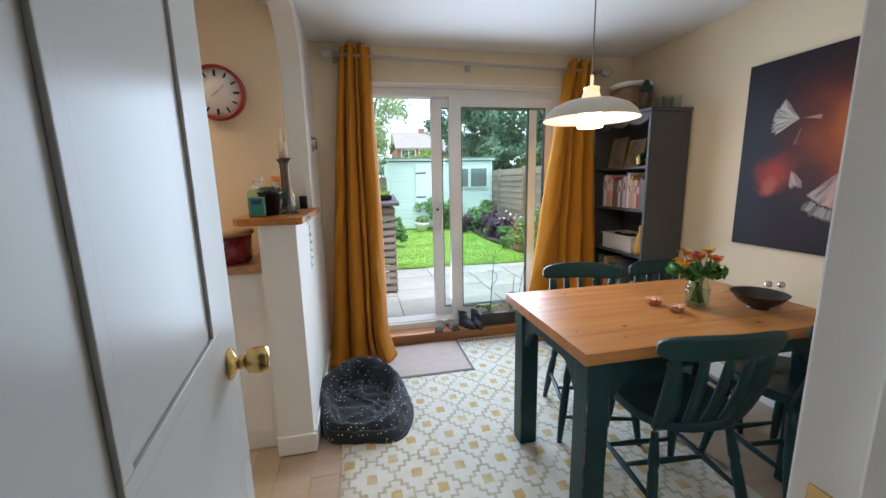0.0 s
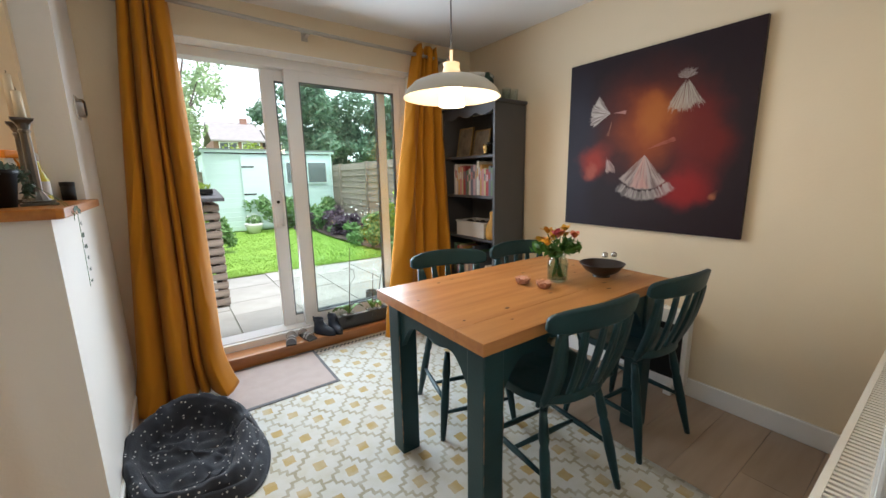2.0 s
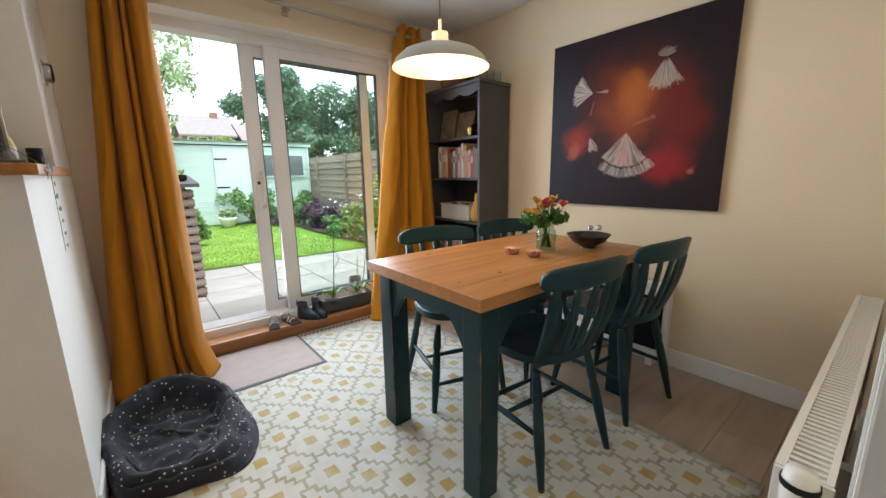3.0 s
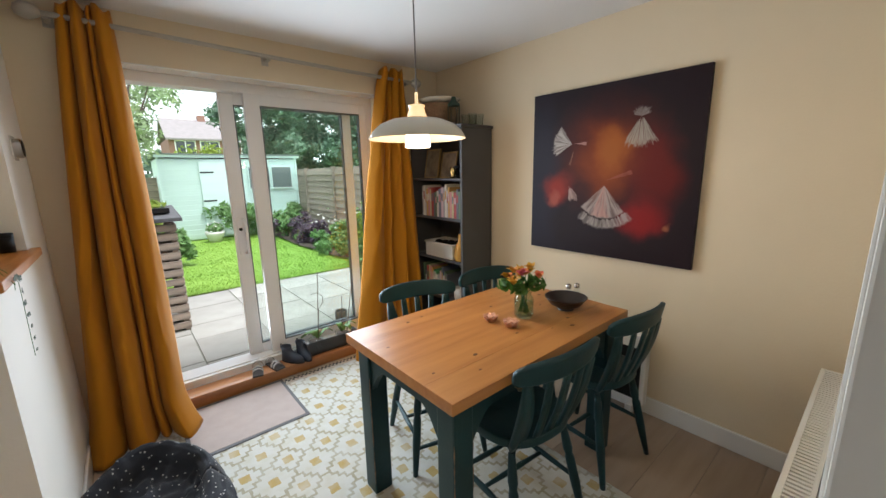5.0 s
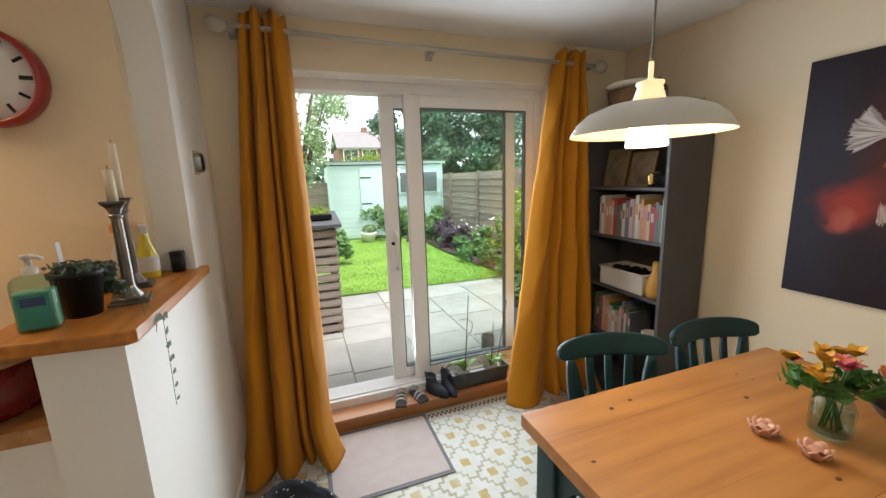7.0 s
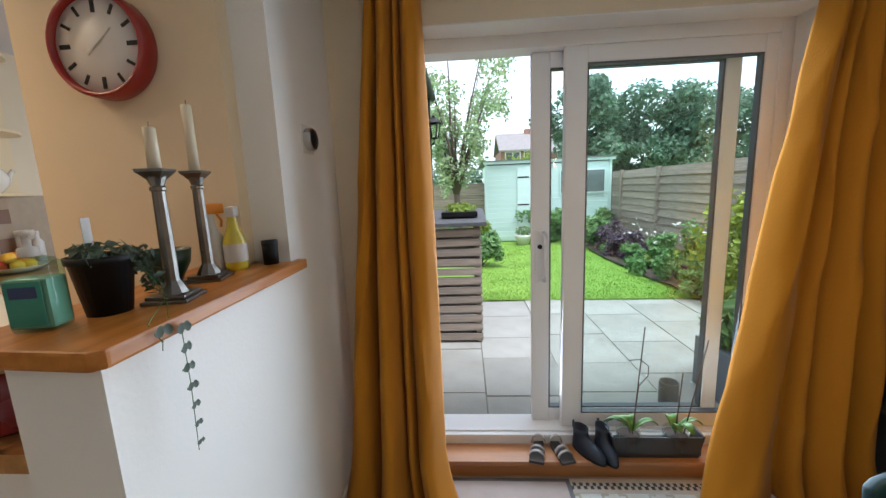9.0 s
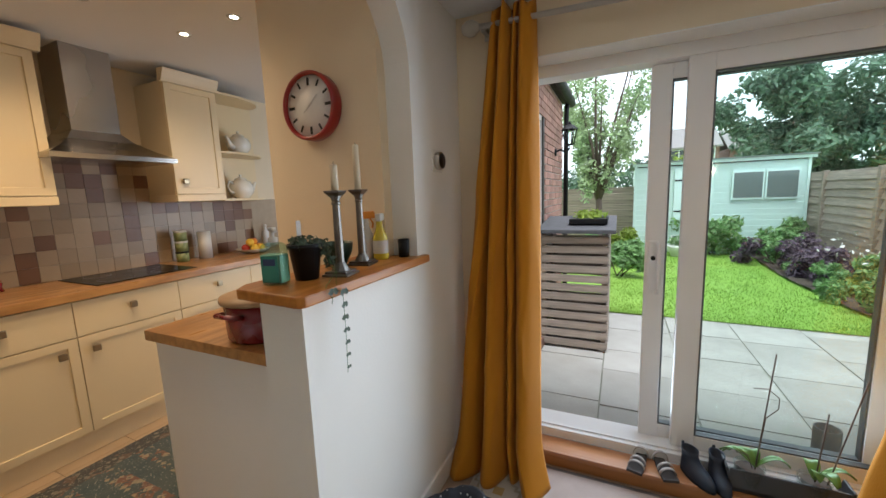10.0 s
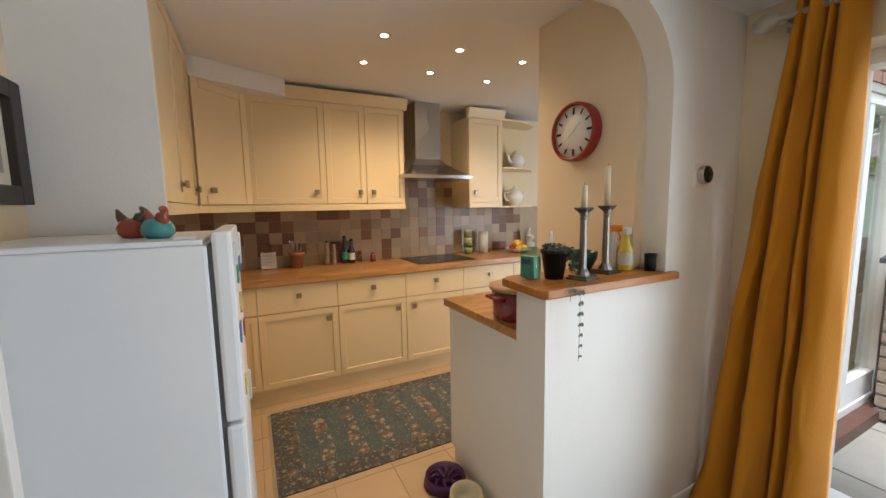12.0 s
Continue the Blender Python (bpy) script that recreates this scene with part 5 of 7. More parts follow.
patio = setting("pavement", box(0.42, 3.905, GZ - 0.06, 4.6, 6.72, GZ - 0.008), JOINT, "worn concrete slab patio", "patio")
slab_me = {}
rnd = random.Random(21)
for i, x in enumerate((0.43, 1.035, 1.64, 2.245, 2.85, 3.455, 4.06)):
    y = 3.91 - (0.2 if i % 2 else 0)
    for j in range(5):
        d = (0.60, 0.75, 0.60, 0.45, 0.62)[(i + j) % 5]
        ya, yb = max(y, 3.91), min(y + d, 6.71)
        if yb - ya > 0.1:
            key = (round(yb - ya, 3))
            if key not in slab_me:
                me = bpy.data.meshes.new("paving_slab")
                b_ = box(0, 0, -0.04, 0.596, yb - ya - 0.009, 0, 0.004)
                b_.to_mesh(me)
                b_.free()
                me.materials.append(SLAB)
                slab_me[key] = me
            share("paving_slab", slab_me[key], patio, x, ya, GZ + rnd.uniform(-0.003, 0.003), rnd.uniform(-0.15, 0.15), rnd.uniform(-0.15, 0.15))
        y += d
setting("bed", grid_sheet(10, 40, lambda u, v: (3.72 + 0.72 * u - 0.2 * math.sin(3 * v) * (1 - u), 6.4 + 5.6 * v, GZ + 0.02 + 0.05 * noise.noise((4 * u, 12 * v, 9)) + 0.03)), SOIL, "dark planted border along the fence", "flower bed")

# ---- brick extension ----
EXT = 0.42
ext = setting("wall_extension", box(0.22, 3.905, -0.2, EXT - 0.012, 4.50, 2.60), MORTAR, "red brick side wall of the kitchen extension", "brick wall")
part("masonry", box(0.22, 5.66, -0.2, EXT - 0.012, 7.10, 2.60), MORTAR, ext)
part("masonry", box(0.22, 4.50, 2.12, EXT - 0.012, 5.66, 2.60), MORTAR, ext)
bm = box(0, 0, 0, 0.024, 0.215, 0.065, 0.003)
brick_me = bpy.data.meshes.new("brick")
bm.to_mesh(brick_me)
bm.free()
brick_me.materials.append(BRICK)
rest, count = bmesh.new(), 0
rnd = random.Random(9)
for row in range(36):
    z = GZ + 0.005 + 0.075 * row
    for col in range(15):
        y = 3.91 + 0.225 * col - (0.1125 if row % 2 else 0)
        y0, y1 = max(y, 3.91), min(y + 0.215, 7.1)
        if y1 - y0 < 0.08 or (z < 2.12 and y1 > 4.48 and y0 < 5.67) or z > 2.53:
            continue
        if y0 > 5.66 and count < 290 and y1 - y0 > 0.2:
            share("brick", brick_me, ext, EXT - 0.024 + rnd.uniform(-0.002, 0.002), y0, z)
            count += 1
        else:
            box(EXT - 0.024, y0, z, EXT + rnd.uniform(-0.002, 0.001), y1, z + 0.065, 0, rest)
ob = part("brickwork", rest, BRICK, ext)
ob["kind"] = "stuff"
roof = thing("extension_roof", "sloping roof edge and black gutter of the extension", "roof", kind="structure")
part("gutter", tube([(EXT + 0.09, 3.905, 2.60), (EXT + 0.09, 7.25, 2.58)], 0.055, 12), BLACK, roof, "black plastic gutter")
part("fascia", box(EXT - 0.01, 3.905, 2.56, EXT + 0.03, 7.2, 2.72, 0.004), DARK_WOOD, roof)
part("roof_slope", slab_from([(EXT + 0.10, 2.66), (EXT + 0.10, 2.70), (-2.5, 3.85), (-2.5, 3.81)], 3.3, "y"), material("grey roof tile", (0.16, 0.13, 0.12), 0.8, second=(0.11, 0.09, 0.085), scale=6, bump=0.4), roof).location = (0, 3.905, 0)
part("downpipe", tube([(EXT + 0.06, 7.05, 2.56), (EXT + 0.05, 7.05, 2.4), (EXT + 0.045, 7.05, GZ)], 0.03, 10), BLACK, roof)
kd = thing("door_kitchen", "white glazed back door set in the brick wall", "back door", kind="structure")
bm = box(0.28, 4.50, GZ, EXT - 0.03, 4.56, 2.12, 0.003)
box(0.28, 5.60, GZ, EXT - 0.03, 5.66, 2.12, 0.003, bm)
box(0.28, 4.56, 2.06, EXT - 0.03, 5.60, 2.12, 0.003, bm)
box(0.28, 4.56, GZ, EXT - 0.03, 5.60, 0.05, 0.003, bm)
box(0.31, 5.04, 0.05, EXT - 0.04, 5.12, 2.06, 0.003, bm)
box(0.31, 5.12, 0.05, EXT - 0.04, 5.60, 0.22, 0.003, bm)
part("frame", bm, UPVC, kd)
part("surround", box(EXT - 0.012, 5.66, GZ, EXT + 0.004, 5.73, 2.16, 0.002), DARK_WOOD, kd, "dark brown outer frame")
for ya, yb in ((4.56, 5.04), (5.12, 5.60)):
    g = part("pane", box(0.345, ya, 0.22, 0.351, yb, 2.06), CLEAR, kd)
    g.visible_shadow = False
part("step", box(EXT - 0.03, 4.50, GZ - 0.05, EXT + 0.06, 5.66, 0.0, 0.005), material("brown quarry sill", (0.12, 0.06, 0.045), 0.5, scale=10), kd)

# lantern on the brick wall
lt = thing("wall_lantern", "black cast coach lantern on the brick wall", "wall lamp", EXT, 6.45, 1.93)
part("bracket", tube([(0, 0, -0.05), (0.06, 0, -0.02), (0.12, 0, -0.06), (0.16, 0, -0.02), (0.16, 0, 0.02)], 0.012, 8), BLACK, lt)
part("backplate", moved(lathe([(0.045, 0), (0.04, 0.015), (0, 0.018)], 16), pose(0, 0, -0.05, 0, 90)), BLACK, lt)
base_ring = lathe([(0.05, 0.02), (0.055, 0.03), (0.045, 0.035)], 6, at=(0.16, 0, 0), smooth=False)
bm = lathe([(0.085, 0.19), (0.095, 0.195), (0.06, 0.235), (0.02, 0.255), (0.02, 0.27), (0.0, 0.29)], 6, at=(0.16, 0, 0), smooth=False)
part("cap", bm, BLACK, lt)
part("base_ring", base_ring, BLACK, lt)
for k in range(6):
    a = k * math.pi / 3
    part("bar", tube([(0.16 + 0.047 * math.cos(a), 0.047 * math.sin(a), 0.03), (0.16 + 0.080 * math.cos(a), 0.080 * math.sin(a), 0.19)], 0.006, 6), BLACK, lt)
part("glass", lathe([(0.044, 0.032), (0.076, 0.19)], 6, at=(0.16, 0, 0), smooth=False), CLEAR, lt)

# ---- slatted store ----
st = thing("slatted_bin_store", "weathered slatted timber bin store with a felt lid", "bin store")
BX0, BX1, BY0, BY1, BT = 0.455, 1.045, 5.39, 6.05, 1.05
for px, py in ((BX0, BY0 + 0.02), (BX1 - 0.05, BY0 + 0.02), (BX0, BY1 - 0.05), (BX1 - 0.05, BY1 - 0.05)):
    part("post", box(px, py, GZ, px + 0.045, py + 0.045, BT - 0.03), GREY_WOOD, st)
front_slat = bpy.data.meshes.new("slat")
b_ = box(0, 0, 0, BX1 - BX0 + 0.01, 0.018, 0.068, 0.003)
b_.to_mesh(front_slat)
b_.free()
front_slat.materials.append(GREY_WOOD)
side_slat = bpy.data.meshes.new("slat")
b_ = box(0, 0, 0, 0.018, BY1 - BY0, 0.068, 0.003)
b_.to_mesh(side_slat)
b_.free()
side_slat.materials.append(GREY_WOOD)
rnd = random.Random(2)
for k in range(12):
    z = GZ + 0.03 + 0.0905 * k
    share("slat", front_slat, st, BX0 - 0.005, BY0, z, 0, rnd.uniform(-0.4, 0.4))
    share("slat", side_slat, st, BX1 - 0.008, BY0 + 0.018, z, rnd.uniform(-0.3, 0.3))
    share("slat", side_slat, st, BX0 - 0.006, BY0 + 0.018, z)
    share("slat", front_slat, st, BX0 - 0.005, BY1 - 0.004, z + 0.03)
lid = part("lid", slab_from([(BY0 - 0.06, BT - 0.01), (BY0 - 0.06, BT + 0.025), (BY1 + 0.06, BT + 0.105), (BY1 + 0.06, BT + 0.07)], BX1 - BX0 + 0.10, "x", 0.004), material("grey mineral felt", (0.07, 0.07, 0.075), 0.9, second=(0.12, 0.12, 0.13), scale=20, bump=0.4), st, "grey felted lid")
lid.location = (BX0 - 0.04, 0, 0)
tr_ = thing("planter_tray", "shallow black tray of seedlings on the bin store", "planter", 0.86, 5.72, BT + 0.062)
part("tray", box(-0.17, -0.2, 0, 0.17, 0.2, 0.05, 0.006), BLACK, tr_)

# ---- shed ----
shed = thing("garden_shed", "pale mint painted timber shed with a felt roof", "shed")
SX0, SX1, SYF, SYB = 1.44, 4.62, 12.0, 14.0
part("wall", box(SX0 + 0.02, SYF + 0.02, GZ, SX1 - 0.02, SYB, 1.90), MINT, shed)
board = bpy.data.meshes.new("board")
b_ = box(0, 0, 0, SX1 - SX0, 0.02, 0.117, 0.003)
moved(b_, pose(0, 0, 0, 5))
b_.to_mesh(board)
b_.free()
board.materials.append(MINT)
for k in range(16):
    share("board", board, shed, SX0, SYF, GZ + 0.02 + 0.1215 * k)
for x in (SX0 - 0.01, SX1 - 0.04):
    part("corner_trim", box(x, SYF - 0.03, GZ, x + 0.05, SYF + 0.02, 1.93, 0.004), MINT, shed)
bm = box(SX0 - 0.05, SYF - 0.07, 1.92, SX1 + 0.08, SYF - 0.04, 2.0, 0.004)
part("fascia", bm, MINT, shed)
roof_bm = slab_from([(SYF - 0.10, 1.985), (SYF - 0.10, 2.015), (SYB + 0.1, 1.955), (SYB + 0.1, 1.925)], SX1 - SX0 + 0.2, "x")
part("roof", moved(roof_bm, pose(SX0 - 0.1, 0, 0)), material("green-grey roof felt", (0.16, 0.19, 0.18), 0.9, scale=10, bump=0.4), shed)
sd = part("door", box(2.25, SYF - 0.045, GZ + 0.06, 3.00, SYF - 0.02, 1.82, 0.004), MINT, shed, "boarded mint shed door")
for z in (0.25, 0.85, 1.55):
    part("hinge", box(2.26, SYF - 0.052, z, 2.55, SYF - 0.045, z + 0.035), BLACK, sd)
for wx in (3.36, 3.94):
    w = part("window", box(wx - 0.03, SYF - 0.05, 1.10, wx + 0.53, SYF - 0.02, 1.72, 0.004), MINT, shed)
    part("pane", box(wx, SYF - 0.056, 1.14, wx + 0.50, SYF - 0.05, 1.68), material("dull shed glass", (0.12, 0.15, 0.15), 0.15, scale=3), w)

# ---- fences ----


def fence(name, x0, y0, x1, y1, height, label):
    """Overlapping waney boards between posts."""
    f = thing(name, label, "fence")
    n_panels = max(1, round(math.hypot(x1 - x0, y1 - y0) / 1.83))
    ang = math.degrees(math.atan2(y1 - y0, x1 - x0))
    ln = math.hypot(x1 - x0, y1 - y0) / n_panels
    me = bpy.data.meshes.new("fence_board")
    q = box(0.05, 0, 0, ln - 0.05, 0.016, 0.172, 0.002)
    moved(q, pose(0, 0, 0, 15))
    q.to_mesh(me)
    q.free()
    me.materials.append(GREY_WOOD)
    r_ = random.Random(7)
    for k in range(n_panels + 1):
        px, py = x0 + (x1 - x0) * k / n_panels, y0 + (y1 - y0) * k / n_panels
        part("post", box(px - 0.045, py - 0.045, GZ, px + 0.045, py + 0.045, height + 0.06, 0.006), GREY_WOOD, f)
        if k < n_panels:
            for j in range(int((height - GZ) / 0.15)):
                share("fence_board", me, f, px, py, GZ + 0.03 + 0.15 * j, 0, r_.uniform(-0.4, 0.4), ang)
    return f


fence("fence", 4.45, 3.95, 4.68, 13.2, 1.57, "weathered grey overlap panel fence along the border")
fence("fence", -2.5, 12.9, 1.5, 13.1, 1.45, "weathered brown panel fence behind the tree")

# ---- leaves, shrubs and trees ----


def foliage(name, spots, count, size, mat, parent=None, seed=1, flat=0.6):
    """Leaves scattered through blobs; spots are rows of centre and radii. Each leaf is a bent pair of triangles."""
    r_ = np.random.RandomState(seed)
    s = np.array(spots, float)
    wgt = (s[:, 3] * s[:, 4] * s[:, 5]) ** 0.67
    pick = r_.choice(len(s), count, p=wgt / wgt.sum())
    d = r_.randn(count, 3)
    d /= np.linalg.norm(d, axis=1)[:, None]
    rad = r_.rand(count) ** 0.45
    c = s[pick, :3] + d * s[pick, 3:6] * rad[:, None]
    nrm = d * 0.5 + r_.randn(count, 3) * flat
    nrm[:, 2] += 0.5
    nrm /= np.linalg.norm(nrm, axis=1)[:, None]
    t = np.cross(nrm, r_.randn(count, 3))
    t /= np.linalg.norm(t, axis=1)[:, None] + 1e-9
    b = np.cross(nrm, t)
    ln = size * (0.6 + 0.8 * r_.rand(count))[:, None]
    v = np.empty((count * 4, 3))
    v[0::4], v[2::4] = c - t * ln, c + t * ln
    v[1::4], v[3::4] = c + b * ln * 0.45 + nrm * ln * 0.15, c - b * ln * 0.45 + nrm * ln * 0.15
    me = bpy.data.meshes.new(name)
    me.from_pydata(v.tolist(), [], [(4 * i, 4 * i + 1, 4 * i + 2, 4 * i + 3) for i in range(count)])
    me.materials.append(mat)
    ob = new(name, me)
    if parent is not None:
        ob.parent = parent
    return ob


def leaf_material(name, a, b_, island=0.35):
    m = material(name, a, 0.6, second=b_, scale=1.2, mix=1.0)
    n, l = m.node_tree.nodes, m.node_tree.links
    bs = n["Principled BSDF"]
    old = bs.inputs["Base Color"].links[0].from_socket
    geo, hv, mr = n.new("ShaderNodeNewGeometry"), n.new("ShaderNodeHueSaturation"), n.new("ShaderNodeMapRange")
    mr.inputs[3].default_value, mr.inputs[4].default_value = 1 - island, 1 + island
    l.new(geo.outputs["Random Per Island"], mr.inputs[0])
    l.new(mr.outputs[0], hv.inputs["Value"])
    l.new(old, hv.inputs["Color"])
    l.new(hv.outputs[0], bs.inputs["Base Color"])
    tr = n.new("ShaderNodeBsdfTranslucent")
    mx = n.new("ShaderNodeMixShader")
    mx.inputs[0].default_value = 0.35
    l.new(hv.outputs[0], tr.inputs[0])
    l.new(bs.outputs[0], mx.inputs[1])
    l.new(tr.outputs[0], mx.inputs[2])
    l.new(mx.outputs[0], n["Material Output"].inputs[0])
    return m


LEAF_LIGHT = leaf_material("light tree leaf", (0.32, 0.44, 0.24), (0.42, 0.50, 0.28))
LEAF_DARK = leaf_material("dark tree leaf", (0.11, 0.19, 0.125), (0.17, 0.255, 0.17))
LEAF_MID = leaf_material("shrub leaf", (0.15, 0.28, 0.09), (0.21, 0.34, 0.14))
LEAF_PURPLE = leaf_material("purple shrub leaf", (0.10, 0.065, 0.10), (0.15, 0.10, 0.14))
LEAF_LIME = leaf_material("lime shrub leaf", (0.28, 0.34, 0.05), (0.20, 0.30, 0.04))
PETAL_WHITE = material("white petal", (0.7, 0.68, 0.66), 0.6, scale=20)
BARK = material("grey brown bark", (0.12, 0.09, 0.07), 0.9, second=(0.07, 0.05, 0.04), scale=9, bump=0.6, bump_scale=40, stretch=(1, 1, 0.3))


def tree(label, x, y, trunk_h, crown, limbs, leaves, size, mat, seed, r0=0.09):
    """A tapered trunk, limbs that reach into each blob of the crown, and loose leaves."""
    r_ = random.Random(seed)
    t = thing("tree", label, "tree", x, y, GZ)
    part("trunk", tube([(0, 0, 0), (0.03, 0.01, trunk_h * 0.5), (0.0, 0.02, trunk_h)], [r0 * 1.25, r0, r0 * 0.8], 12), BARK, t)
    for cx, cy, cz, rx, ry, rz in crown[:limbs]:
        mid = (cx * 0.35 + r_.uniform(-0.1, 0.1), cy * 0.35, trunk_h + (cz - trunk_h) * 0.45)
        part("limb", tube([(0, 0.02, trunk_h * 0.93), mid, (cx, cy, cz + rz * 0.5)], [r0 * 0.6, r0 * 0.35, r0 * 0.08], 8), BARK, t)
    foliage("crown", crown, leaves, size, mat, t, seed)
    return t


rnd = random.Random(31)
crown = []
for k in range(46):
    h_ = rnd.uniform(0.0, 1.0) ** 0.8
    reach = 0.22 + 1.25 * h_
    lean_ = rnd.uniform(-1.0, 1.15)
    crown.append((reach * lean_ + 0.12 * h_, rnd.uniform(-0.8, 0.8) * reach, 1.65 + 2.9 * h_ - 0.35 * abs(lean_) * h_, rnd.uniform(0.14, 0.26), rnd.uniform(0.14, 0.26), rnd.uniform(0.28, 0.5)))
tree("open-crowned young tree with pale green leaves on the lawn", 0.72, 10.4, 1.35, crown, 16, 6800, 0.05, LEAF_LIGHT, 6, 0.075)
for cx, cy, hh, ww, sd_ in ((5.6, 17.0, 5.6, 1.35, 1), (7.3, 18.0, 4.9, 1.7, 2), (9.6, 17.5, 5.0, 1.9, 3), (12.2, 18.5, 5.4, 2.2, 4), (8.2, 20.5, 5.0, 2.0, 6), (15.5, 19.0, 5.0, 2.4, 5)):
    rnd = random.Random(sd_)
    crown = [(rnd.gauss(0, ww * 0.45), rnd.gauss(0, ww * 0.4), hh * (0.24 + 0.68 * k / 22) + rnd.uniform(-0.2, 0.2), ww * rnd.uniform(0.30, 0.5), ww * rnd.uniform(0.3, 0.5), hh * rnd.uniform(0.07, 0.12)) for k in range(23)]
    tree("dense dark green tree beyond the garden fence", cx, cy, hh * 0.35, crown, 4, 8500, 0.10, LEAF_DARK, sd_ + 40, 0.14)


def shrub(label, x, y, spots, count, size, mat, seed, stems=5):
    s_ = thing("shrub", label, "shrub", x, y, GZ)
    rr = random.Random(seed)
    bm_ = bmesh.new()
    for k in range(stems):
        q = spots[k % len(spots)]
        tube([(rr.uniform(-0.05, 0.05), rr.uniform(-0.05, 0.05), 0), (q[0] * 0.6, q[1] * 0.6, q[2] * 0.7), (q[0], q[1], q[2] + q[5] * 0.6)], [0.012, 0.008, 0.003], 6, bm_)
    part("stem", bm_, BARK, s_)
    foliage("leaves", spots, count, size, mat, s_, seed)
    return s_


rnd = random.Random(77)


def mound(w, h, n_):
    return [(rnd.gauss(0, w * 0.5), rnd.gauss(0, w * 0.5), rnd.uniform(0.2, 1) * h, w * 0.35, w * 0.35, h * 0.28) for _ in range(n_)]


shrub("low purple-leaved shrub in the border", 3.95, 9.4, mound(0.42, 0.45, 10), 1600, 0.045, LEAF_PURPLE, 1)
shrub("low purple-leaved shrub in the border", 3.75, 10.3, mound(0.5, 0.5, 10), 1500, 0.045, LEAF_PURPLE, 2)
shrub("pale green leafy shrub in the border", 4.05, 8.2, mound(0.4, 0.5, 10), 1500, 0.05, LEAF_MID, 3)
shrub("pale green leafy shrub in the border", 4.1, 7.2, mound(0.36, 0.75, 12), 1500, 0.05, LEAF_MID, 4)
shrub("tall lime green shrub by the fence", 4.05, 6.35, mound(0.40, 1.25, 16), 1900, 0.05, LEAF_LIME, 5)
shrub("leafy shrub before the mint shed", 3.0, 11.6, mound(0.55, 0.75, 12), 1600, 0.06, LEAF_MID, 6)
shrub("leafy shrub before the mint shed", 4.2, 11.4, mound(0.5, 0.7, 12), 1400, 0.06, LEAF_MID, 7)
shrub("leafy shrub beside the bin store", 1.15, 8.9, mound(0.35, 0.55, 10), 1300, 0.05, LEAF_MID, 8)
shrub("leafy shrub under the tree", 0.75, 10.0, mound(0.6, 0.55, 12), 1500, 0.06, LEAF_MID, 9)
shrub("leafy shrub under the tree", 1.25, 11.6, mound(0.4, 0.6, 10), 1100, 0.06, LEAF_LIME, 10)
for k in range(11):
    shrub("low leafy border plant along the lawn edge", 3.80 + 0.10 * math.sin(2.1 * k) + 0.28 * (k % 2), 6.75 + 0.47 * k, mound(0.26, 0.30 + 0.08 * (k % 3), 7), 520, 0.04, (LEAF_MID, LEAF_PURPLE, LEAF_MID, LEAF_LIME)[k % 4], 60 + k, 3)
foliage("seedlings", [(0.86, 5.72, BT + 0.13, 0.16, 0.18, 0.06)], 260, 0.03, LEAF_LIME, None, 3)
tagged(bpy.data.objects["seedlings"], "bright green seedlings in the black tray", "seedlings", kind="stuff")
foliage("daisies", [(3.9, 8.3, 0.55, 0.35, 0.8, 0.25), (4.0, 7.0, 0.7, 0.3, 0.6, 0.3)], 60, 0.035, PETAL_WHITE, None, 5)
tagged(bpy.data.objects["daisies"], "white flower heads dotted along the border", "flowers", kind="stuff")

pot = thing("garden_pot", "white pot with pale flowers before the shed", "plant pot", 2.30, 11.3, GZ)
part("pot", lathe([(0, 0), (0.12, 0), (0.20, 0.20), (0.22, 0.26), (0.20, 0.26), (0.18, 0.22), (0, 0.22)], 20), material("white glazed pot", (0.65, 0.65, 0.62), 0.4, scale=6), pot)
foliage("leaves", [(0, 0, 0.34, 0.2, 0.2, 0.12)], 260, 0.04, LEAF_MID, pot, 12)
foliage("flowers", [(0, 0, 0.40, 0.2, 0.2, 0.10)], 60, 0.03, PETAL_WHITE, pot, 13)
cyl = thing("patio_pot", "grey metal cylinder pot on the patio", "plant pot", 2.12, 4.15, GZ)
part("pot", lathe([(0, 0), (0.055, 0), (0.055, 0.27), (0.048, 0.27), (0.048, 0.20), (0, 0.20)], 20), material("dull zinc", (0.16, 0.15, 0.14), 0.5, metal=0.5, scale=9), cyl)
trough = thing("patio_trough", "blue-grey square planter with ferny leaves", "planter", 2.75, 4.45, GZ)
part("box", box(-0.2, -0.2, 0, 0.2, 0.2, 0.36, 0.008), material("blue grey planter", (0.13, 0.16, 0.20), 0.6, scale=6), trough)
foliage("leaves", [(0, 0, 0.50, 0.24, 0.24, 0.2)], 420, 0.06, LEAF_MID, trough, 14)

# ---- far houses ----
HBRICK = material("far brick", (0.26, 0.145, 0.11), 0.9, second=(0.20, 0.11, 0.085), scale=2, bump=0.1)
HTILE = material("far roof tiles", (0.24, 0.22, 0.215), 0.9, second=(0.19, 0.175, 0.17), scale=3, bump=0.2)
HGLASS = material("far window glass", (0.06, 0.07, 0.08), 0.1, scale=3)


